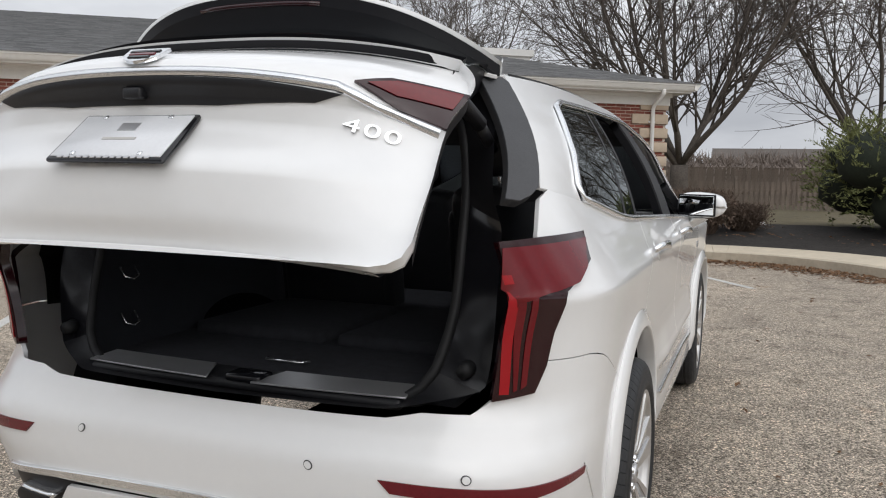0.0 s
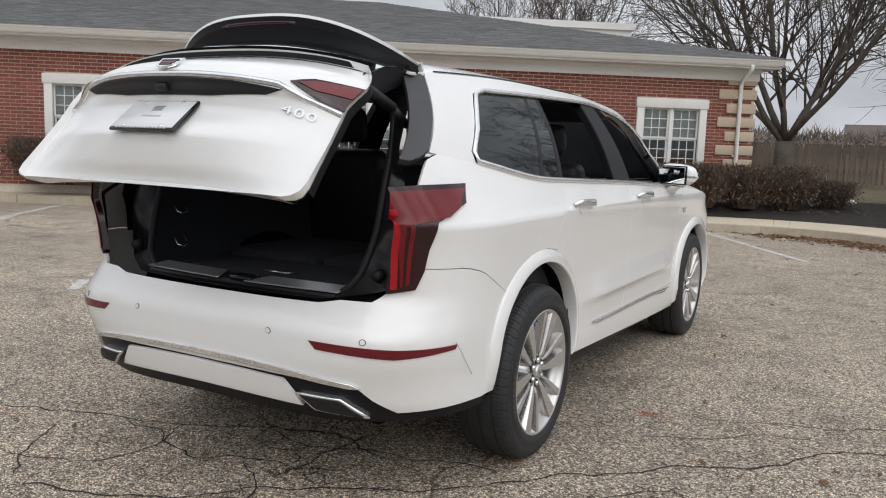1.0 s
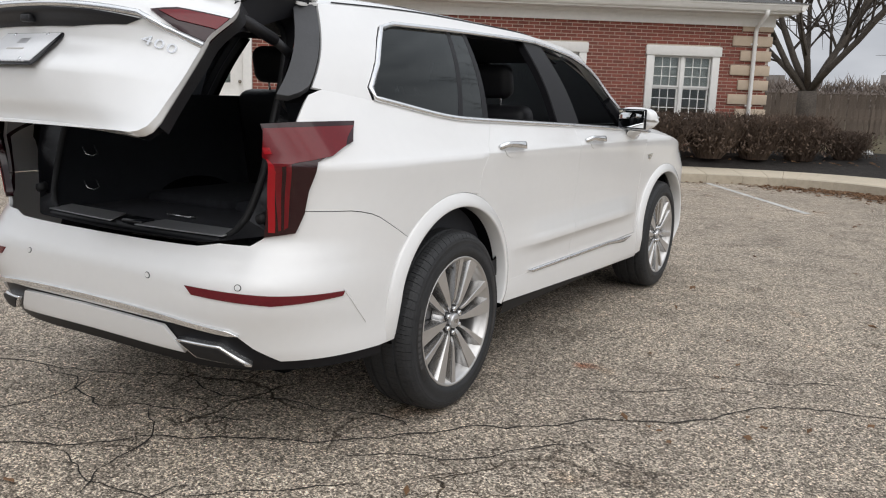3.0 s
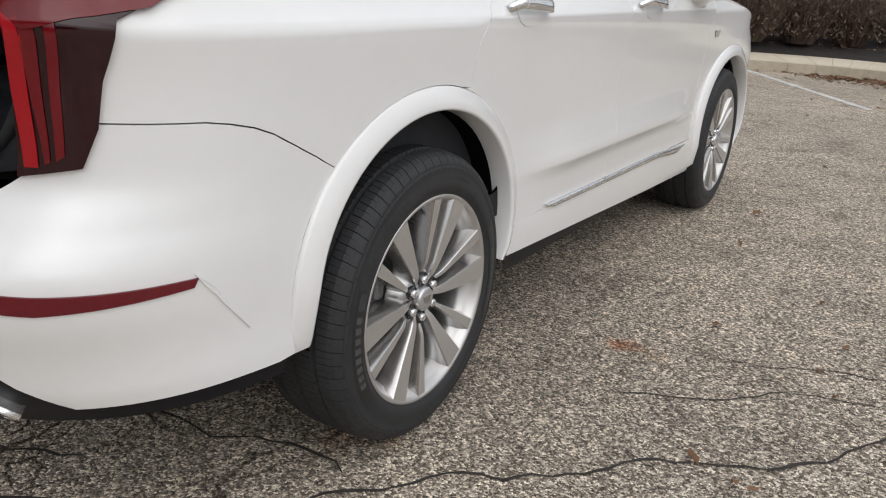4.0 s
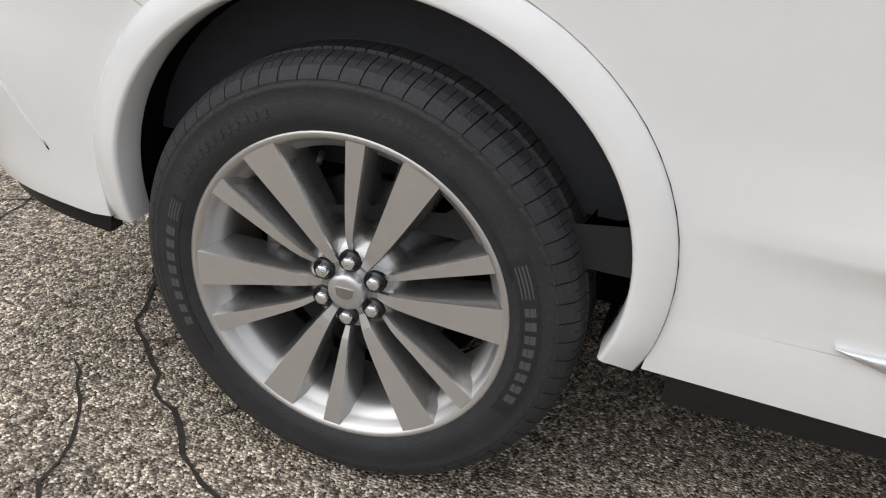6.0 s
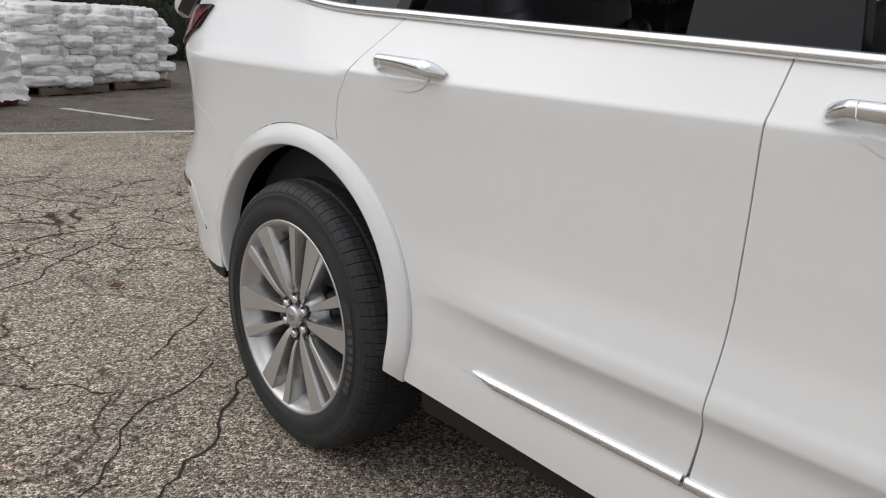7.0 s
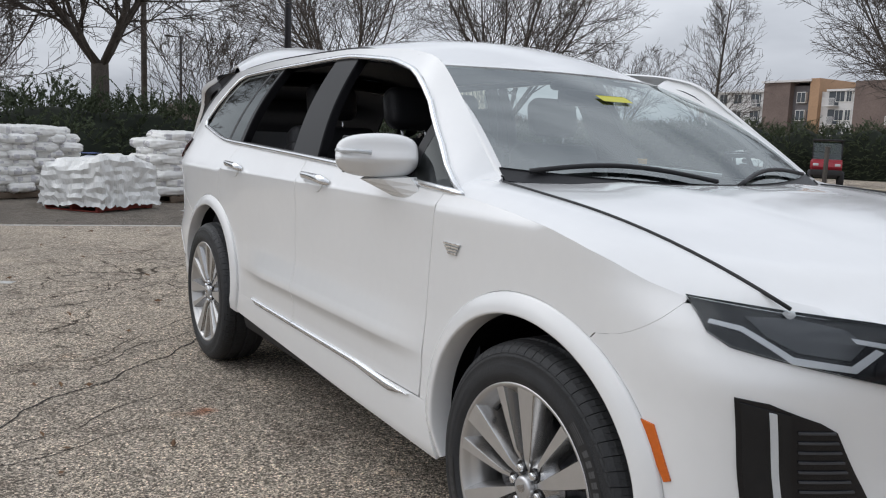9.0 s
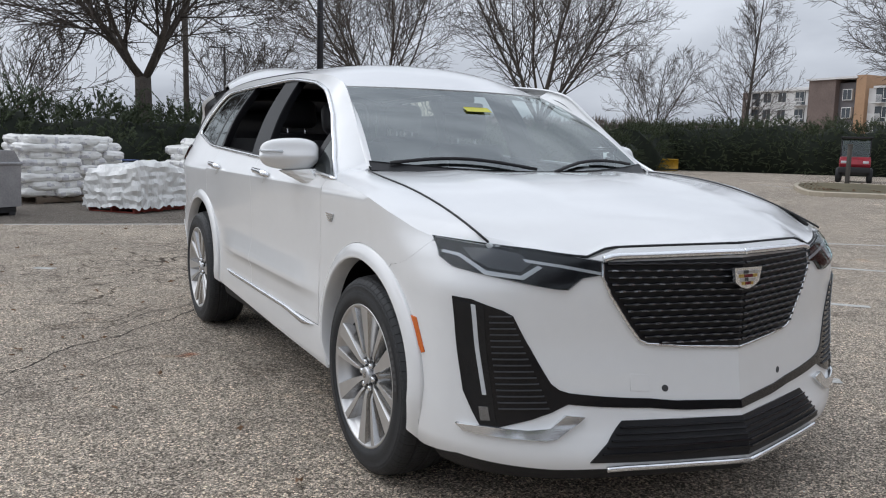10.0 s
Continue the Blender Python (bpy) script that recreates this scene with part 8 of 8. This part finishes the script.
# ---- pallets of filled sacks ----
pallet_wood = mat("pallet_wood", (0.15, 0.115, 0.085), 0.9, 0, 0, 0.35, 4, 0.5, 40)
pallet_red = mat("red_painted_pallet", (0.26, 0.055, 0.04), 0.8, 0, 0, 0.4, 5, 0.4, 40)
sack_print = mat("faded_sack_print", (0.66, 0.66, 0.69), 0.4, 0, 0.1, 0.2, 14, 0.4, 12, dark=(0.42, 0.40, 0.40))
label_blue = mat("blue_print", (0.16, 0.22, 0.50), 0.5, 0, 0, 0.2, 8)
label_yellow = mat("yellow_print", (0.70, 0.62, 0.10), 0.5, 0, 0, 0.2, 8)


def pallet(at, yaw, red=False):
    p = thing("pallet", "low %s wooden pallet on the asphalt" % ("red painted" if red else "weathered"), "pallet", "pallets", at=pose(*at, 0, 0, yaw))
    m = pallet_red if red else pallet_wood
    for y in (-0.48, 0, 0.48):
        block("stringer", (1.2, 0.04, 0.09), (0, y, 0.065), m, p, 0.004)
    for k in range(7):
        block("deck_board", (0.12, 1.0, 0.018), (-0.53 + k * 0.177, 0, 0.119), m, p, 0.003)
    for k in range(3):
        block("bottom_board", (0.12, 1.0, 0.018), (-0.53 + k * 0.53, 0, 0.011), m, p, 0.003)
    return p


def sack_mesh(seed):
    r = random.Random(seed)
    bm = bmesh.new()
    bmesh.ops.create_cube(bm, size=2)
    bmesh.ops.subdivide_edges(bm, edges=bm.edges, cuts=9, use_grid_fill=True)
    for v in bm.verts:
        x, y, z = v.co
        fx, fy = (1 - abs(x) ** 4), (1 - abs(y) ** 4)
        puff = 0.66 + 0.34 * min(1, fx * 1.6) * min(1, fy * 1.6)
        sx = 1 - 0.05 * abs(z) - 0.08 * (abs(y) ** 3) * (abs(x) ** 3)
        n = noise.noise(Vector((x * 2.5, y * 2.5, z + seed * 3.1))) * 0.024 + noise.noise(Vector((x * 7, y * 7, seed * 1.7))) * 0.014
        v.co = Vector((x * 0.345 * sx, y * 0.235 * sx, z * 0.084 * puff)) + v.co.normalized() * n
    me = bpy.data.meshes.new("sack")
    bm.to_mesh(me)
    bm.free()
    me.polygons.foreach_set("use_smooth", [True] * len(me.polygons))
    me.materials.append(bag_m2)
    me.materials.append(sack_print)
    for q in me.polygons:
        c = q.center
        if (abs(c.x) > 0.27 or abs(c.y) > 0.18) and abs(q.normal.z) < 0.75 and noise.noise(c * 7 + Vector((seed * 5, 0, 0))) > 0.18:
            q.material_index = 1
    return me


sacks = [sack_mesh(k) for k in range(5)]
SLOTS_A = [(-0.33, -0.27, 0), (-0.33, 0.17, 0), (0.12, -0.22, 90), (0.46, 0.24, 0), (0.42, -0.26, 90), (-0.02, 0.26, 90)]


def sack_stack(at, yaw, layers, seed, slump=0.0, red=False, tight=1.0):
    r = random.Random(seed)
    pallet((at[0], at[1], 0.0), yaw, red)
    base = pose(at[0], at[1], 0.128, 0, 0, yaw)
    h = 0.138
    for k in range(layers):
        flip = 180 if k % 2 else 0
        for i, (x, y, a) in enumerate(SLOTS_A):
            if k == layers - 1 and i in (1, 4) and r.random() < 0.6:
                continue
            lean = slump * (k / max(1, layers)) ** 1.4
            m = base @ pose(0, 0, 0, 0, 0, flip) @ pose(x * 1.04 * tight + r.gauss(0, 0.012), y * 1.06 * tight + r.gauss(0, 0.012) + lean * r.random(), 0.07 + k * h * 0.985, r.gauss(0, 1.6) + slump * 14 * (k / layers), r.gauss(0, 1.6), a + r.gauss(0, 3))
            o = new("sack", r.choice(sacks))
            o.matrix_world = m
            tagged(o, "filled white plastic sack stacked on a pallet", "sack", "sacks stacked on the pallets")


sack_stack((1.25, -11.35), 28, 8, 2, 0.05)
sack_stack((0.70, -12.0), 24, 8, 7, 0.07)
sack_stack((-1.55, -10.6), 25, 8, 3, 0.06)
sack_stack((-2.80, -11.3), 25, 8, 4, 0.06)
sack_stack((0.05, -9.1), 38, 4, 5, 0.02, True, 0.42)


def sgn(v):
    return max(-1.0, min(1.0, v * 2))


def draped_wrap(at, yaw, seed):
    """Loose clear-white film over the low pile, slumped at its corners."""
    n = 52
    vs, fs = [], []
    for j in range(n + 1):
        for i in range(n + 1):
            x, y = -1 + 2 * i / n, -1 + 2 * j / n
            e = max(abs(x), abs(y))
            top = 0.94 + 0.10 * y + 0.05 * noise.noise(Vector((x * 2, y * 2, seed))) - 0.20 * max(0, -x - 0.1 + 0.3 * y) - 0.10 * max(0, x - 0.2)
            if e < 0.62:
                k = e / 0.62
                p = Vector((x / 0.62 * 0.68, y / 0.62 * 0.60, top - 0.05 * k ** 4))
            else:
                k = (e - 0.62) / 0.38
                sx, sy = x / e, y / e
                flare = 1 + 0.10 * k + 0.08 * k * noise.noise(Vector((sx * 3, sy * 3, seed + 4)))
                p = Vector((sx * 0.71 * flare, sy * 0.63 * flare, (top - 0.05) * (1 - k) + 0.10 * k + 0.05 * k * noise.noise(Vector((sx * 7, sy * 7, seed)))))
            p += Vector((noise.noise(p * 4), noise.noise(p * 4 + Vector((3, 0, 0))), 0.6 * noise.noise(p * 4 + Vector((0, 3, 0))))) * 0.07
            p += Vector((noise.noise(p * 6), noise.noise(p * 6 + Vector((9, 0, 0))), noise.noise(p * 6 + Vector((0, 9, 0))))) * 0.028
            p += Vector((sgn(x), sgn(y), 0)) * 0.045 * (abs(math.sin(p.z * math.pi / 0.16)) - 0.5) * min(1.0, max(0.0, e - 0.55) * 6)
            ridge = abs(noise.noise(p * 4.3 + Vector((0, 0, 7)))) + 0.5 * abs(noise.noise(p * 10 + Vector((5, 0, 2))))
            p += Vector((sgn(x), sgn(y), 0.6)) * 0.05 * (0.35 - ridge)
            vs.append(p)
    fs = [[j * (n + 1) + i, j * (n + 1) + i + 1, (j + 1) * (n + 1) + i + 1, (j + 1) * (n + 1) + i] for j in range(n) for i in range(n)]
    o = ob_mesh("plastic_wrap", vs, fs, bag_m, flat=True)
    o.matrix_world = pose(at[0], at[1], 0.0, 0, 0, yaw) @ Matrix.Diagonal((0.82, 0.86, 0.88, 1))
    tagged(o, "loose white plastic sheet wrapped over a low pile of sacks", "plastic sheet")
    for x, y, w, d, m in ((-0.28, 0.12, 0.20, 0.11, label_yellow), (0.12, -0.10, 0.34, 0.22, label_blue)):
        q = noise.noise(Vector((0, 0, seed)))
        b = block("print_patch", (w, d, 0.004), (x, y, 0.985 + 0.12 * y - 0.03 * (x < 0)), m, o, 0.001)


draped_wrap((0.05, -9.1), 38, 1)

# ---- poles ----
pole_m = mat("dark_pole_metal", (0.055, 0.055, 0.06), 0.5, 0.5, 0, 0.15, 2)
wood_pole = mat("grey_utility_wood", (0.10, 0.09, 0.08), 0.9, 0, 0, 0.3, 2)


def light_pole(at, h, r, label, head=True, material=pole_m):
    p = thing("light_pole", label, "light pole", at=pose(*at))
    tube("pole", [Vector((0, 0, 0)), Vector((0, 0, h * 0.5)), Vector((0, 0, h))], [r, r * 0.95, r * 0.85], material, p, 12)
    block("base", (r * 4, r * 4, 0.5), (0, 0, 0.25), kerb_m, p, 0.03)
    if head:
        block("arm", (0.9, 0.08, 0.08), (0.4, 0, h - 0.1), material, p, 0.01)
        block("lamp_head", (0.6, 0.35, 0.14), (1.0, 0, h - 0.08), material, p, 0.03)
    return p


light_pole((-8.8, -24.2, 0), 11, 0.13, "tall dark metal parking lot light pole")
light_pole((-4.9, -29.5, 0), 10, 0.12, "grey wooden utility pole beyond the hedge", False, wood_pole)
light_pole((-15.5, -66, 0), 9.0, 0.12, "small distant street lamp on a thin pole", True)

# ---- apartments across the road ----
render_white = mat("white_render", (0.66, 0.65, 0.64), 0.8, 0, 0, 0.06, 0.3)
far_brick = mat("brown_far_brick", (0.17, 0.13, 0.115), 0.9, 0, 0, 0.25, 0.5)
far_orange = mat("orange_panel", (0.40, 0.25, 0.15), 0.8, 0, 0, 0.15, 0.4)
far_grey = mat("grey_panel", (0.16, 0.15, 0.155), 0.8, 0, 0, 0.15, 0.4)


apt = thing("apartment_building", "four-storey white and brown apartment building with balconies", "apartment building", at=pose(-107, -88.5, 0, 0, 0, 90))
boxes("wall", [(0.0, 11.3, 0, 14, 0, 10.6)], render_white, apt, "white rendered wall")
boxes("wall", [(11.3, 15.8, -0.6, 14, 0, 11.9)], far_brick, apt, "brown brick block")
boxes("wall", [(15.8, 19.2, 0.4, 14, 0, 11.4)], far_grey, apt, "grey panelled wall")
boxes("wall", [(19.2, 20.7, -0.8, 14, 0, 12.3)], far_orange, apt, "orange wood-look panel")
boxes("wall", [(20.7, 48, 0.0, 14, 0, 10.4)], render_white, apt, "white rendered wall")
boxes("wall", [(26.0, 31.0, -0.6, 14, 0, 11.7)], far_brick, apt, "brown brick block")
boxes("roof", [(-0.4, 11.3, -0.5, 14, 10.6, 10.85), (11.0, 19.4, -1.0, 14, 11.9, 12.2), (21.6, 48, -0.4, 14, 10.4, 10.7), (2.5, 9.0, 5, 10, 10.85, 11.6)], render_white, apt, "flat white-edged roof")
for floor_n in range(4):
    z = 0.5 + floor_n * 2.62
    for u, w in ((3.4, 1.6), (6.2, 1.6), (9.4, 1.7), (13.2, 0.01), (17.4, 1.5), (23.6, 1.4), (24.9, 0.9), (33.0, 1.6), (35.6, 1.6), (38.4, 1.6), (42.0, 1.6)):
        if w < 0.1:
            continue
        win = boxes("window", [(u - w / 2, u + w / 2, -0.08, 0.45, z + 0.5, z + 2.1)], white_wood, apt)
        boxes("pane", [(u - w / 2 + 0.1, u - 0.05, -0.12, -0.07, z + 0.6, z + 2.0), (u + 0.05, u + w / 2 - 0.1, -0.12, -0.07, z + 0.6, z + 2.0)], dark_glass, win)
    for u, w in ((1.1, 2.0), (9.6, 2.2), (22.6, 1.8), (32.0, 1.9)):
        bal = boxes("balcony", [(u - w / 2, u + w / 2, -1.4, 0.0, z - 0.12, z + 0.02)], render_white, apt)
        boxes("railing", [(u - w / 2, u + w / 2, -1.4, -1.35, z + 0.98, z + 1.04)] + [(u - w / 2 + k * w / 12, u - w / 2 + k * w / 12 + 0.05, -1.4, -1.36, z + 0.02, z + 0.98) for k in range(13)], render_white, bal)
        boxes("balcony_door", [(u - 0.75, u + 0.75, -0.06, 0.05, z + 0.02, z + 2.1)], dark_glass, bal)
boxes("corner_pier", [(-0.3, 0.3, -1.5, -0.9, 0, 10.6)], far_brick, apt)

# ---- low grey buildings beyond the hedge ----
for k, (x, y, w, h) in enumerate(((-62, -72, 22, 3.6), (-40, -82, 18, 3.4))):
    lb = thing("low_building", "low pale grey building far beyond the hedge", "building", at=look((x, y, 0), (2, 5, 0)) @ pose(0, 0, 0, -90))
    boxes("wall", [(-w / 2, w / 2, -5, 0, 0, h)], siding_m, lb)
    boxes("roof", [(-w / 2 - 0.3, w / 2 + 0.3, -5.3, 0.3, h, h + 0.3)], brown_roof, lb)

# ---- red utility cart ----
cart_red = mat("red_cart_plastic", (0.36, 0.030, 0.045), 0.35, 0, 0.3, 0.1, 4)
cart_dark = mat("dark_cart_plastic", (0.025, 0.025, 0.027), 0.6, 0, 0, 0.2, 6)


def cart():
    c = thing("utility_cart", "red utility cart with a dark roof parked on the lot", "utility cart", at=pose(-30.8, -16.9, 0, 0, 0, 34))
    hood_pts = [(0.55, 0.62), (1.30, 0.62), (1.42, 0.80), (1.38, 0.98), (0.95, 1.10), (0.55, 1.12)]
    prism("hood", hood_pts, 1.18, cart_red, c, pose(0, 0.59, 0, 90), bevel=0.03)
    block("chassis", (2.6, 0.9, 0.22), (0.1, 0, 0.45), cart_dark, c, 0.03)
    block("cargo_bed", (0.95, 1.25, 0.36), (-0.85, 0, 0.85), cart_red, c, 0.03)
    block("seat", (0.45, 1.1, 0.16), (-0.02, 0, 0.82), cart_dark, c, 0.05)
    block("seat_back", (0.12, 1.1, 0.5), (-0.28, 0, 1.1), cart_dark, c, 0.04)
    block("bumper", (0.10, 1.2, 0.25), (1.42, 0, 0.55), cart_dark, c, 0.03)
    for y in (-0.42, 0.42):
        block("headlight", (0.05, 0.22, 0.11), (1.40, y, 0.88), lamp_bar, c, 0.02)
    block("roof", (1.35, 1.25, 0.07), (0.05, 0, 1.93), cart_dark, c, 0.03)
    for y in (-0.56, 0.56):
        tube("roll_bar", [Vector((0.85, y, 1.05)), Vector((0.55, y, 1.88)), Vector((-0.40, y, 1.90)), Vector((-0.48, y, 0.7))], 0.028, cart_dark, c, 8)
    wsn = boxes("windscreen", [(-0.005, 0.005, -0.54, 0.54, -0.42, 0.42)], glass_house, c)
    wsn.matrix_parent_inverse = Matrix()
    wsn.location, wsn.rotation_euler = (0.71, 0, 1.47), (0, radians(-20), 0)
    for x in (0.98, -0.92):
        for y in (-0.60, 0.60):
            w = lathe("wheel", [(-0.11, 0.16), (-0.11, 0.27), (-0.07, 0.315), (0.07, 0.315), (0.11, 0.27), (0.11, 0.16)], tyre_rubber, c, 24, pose(x, y, 0.315, 0, 0, 90))
            lathe("rim", [(-0.08, 0.0), (-0.09, 0.05), (-0.07, 0.165), (0.07, 0.165), (0.09, 0.05), (0.08, 0.0)], alloy_dark, w, 16, pose(x, y, 0.315, 0, 0, 90))


cart()

# ---- yellow plough blade ----
plow_yellow = mat("yellow_plough_paint", (0.62, 0.38, 0.02), 0.5, 0, 0.1, 0.2, 5, dark=(0.35, 0.19, 0.02))
pl = thing("snow_plough", "yellow snow plough blade standing on the asphalt", "snow plough", at=pose(-31.2, -29.2, 0, 0, 0, 131) @ Matrix.Diagonal((1.2, 1.1, 1.1, 1)))
ring = [Vector((0, 0.26 * math.sin(radians(a)) - 0.24, 0.30 - 0.30 * math.cos(radians(a)))) for a in range(20, 171, 15)]
vs = [Vector((x, p.y - 0.0, p.z)) for x in (-0.82, 0.0, 0.82) for p in ring] + [Vector((x, p.y + 0.02, p.z)) for x in (-0.82, 0.0, 0.82) for p in ring]
n = len(ring)
fs = []
for o in (0, 3 * n):
    for i in range(2):
        fs += [[o + i * n + j, o + i * n + j + 1, o + (i + 1) * n + j + 1, o + (i + 1) * n + j] for j in range(n - 1)]
ob_mesh("blade", vs, fs, plow_yellow, pl)
block("cutting_edge", (1.66, 0.03, 0.12), (0, -0.11, 0.06), cart_dark, pl, 0.004)
for x in (-0.6, -0.2, 0.2, 0.6):
    block("rib", (0.03, 0.22, 0.34), (x, 0.10, 0.32), plow_yellow, pl, 0.006)
block("push_frame", (0.5, 0.7, 0.08), (0, 0.5, 0.2), cart_dark, pl, 0.01)
block("top_rail", (1.66, 0.06, 0.05), (0, -0.18, 0.60), plow_yellow, pl, 0.008)

# ---- planted island ----
isl = smooth_line([(-18.7, -9.5), (-21.6, -6.6), (-27.3, -11.4), (-26.4, -15.0), (-24.0, -14.8), (-18.7, -10.3), (-18.7, -9.5)], 2)
ip = [Vector((*p, 0)) for p in isl][:-1]
ic = sum(ip, Vector()) / len(ip)
vs, fs, n = [], [], len(ip)
for s, z in ((1.0, -0.05), (1.0, 0.12), (0.985, 0.14), (0.93, 0.14), (0.92, 0.12)):
    vs += [Vector((ic.x + (p.x - ic.x) * s, ic.y + (p.y - ic.y) * s, z)) for p in ip]
for k in range(4):
    fs += [[k * n + i, k * n + (i + 1) % n, (k + 1) * n + (i + 1) % n, (k + 1) * n + i] for i in range(n)]
tagged(ob_mesh("island_kerb", vs, fs, kerb_m, flat=True), kind="structure")
vs = [Vector((ic.x + (p.x - ic.x) * 0.925, ic.y + (p.y - ic.y) * 0.925, 0.11)) for p in ip] + [Vector((ic.x + (p.x - ic.x) * 0.5, ic.y + (p.y - ic.y) * 0.5, 0.20)) for p in ip]
tagged(ob_mesh("island_bed", vs, [[i, (i + 1) % n, n + (i + 1) % n, n + i] for i in range(n)] + [[n + i for i in range(n)]], grass_m), kind="structure")
v, f = leaf_data([(ic.x + (p.x - ic.x) * s, ic.y + (p.y - ic.y) * s, 0.16) for p in ip for s in (0.3, 0.5, 0.62, 0.7, 0.8, 0.88) for _ in range(3)], 0.05, 19)
tagged(ob_mesh("island_leaves", v, f, leaf_m, flat=True), "brown leaves on the planted island", "leaf litter", "", "stuff")
post = thing("sign_post", "short grey wooden post on the island", "post", at=pose(-24.6, -12.9, 0.12))
block("shaft", (0.12, 0.12, 1.45), (0, 0, 0.7), wood_pole, post, 0.012)
block("cap", (0.15, 0.15, 0.05), (0, 0, 1.44), wood_pole, post, 0.012)

# ---- grey steel bin at the lot edge ----
steel_m = mat("scuffed_galvanised_steel", (0.36, 0.36, 0.37), 0.45, 0.7, 0, 0.2, 4, 0.2, 30)
bn = thing("steel_bin", "scuffed grey steel bin on a low base", "bin", at=pose(2.50, -8.65, 0, 0, 0, 30))
prism("shell", [(-0.5, 0.14), (0.5, 0.14), (0.52, 0.82), (0.42, 1.0), (-0.42, 1.0), (-0.52, 0.82)], 0.9, steel_m, bn, pose(0, 0.45, 0, 90), bevel=0.03)
block("rim", (1.08, 0.96, 0.05), (0, 0, 0.80), steel_m, bn, 0.015)
block("base", (0.9, 0.8, 0.10), (0, 0, 0.09), cart_dark, bn, 0.01)
for x in (-0.38, 0.38):
    block("foot", (0.10, 0.8, 0.05), (x, 0, 0.025), cart_dark, bn, 0.006)
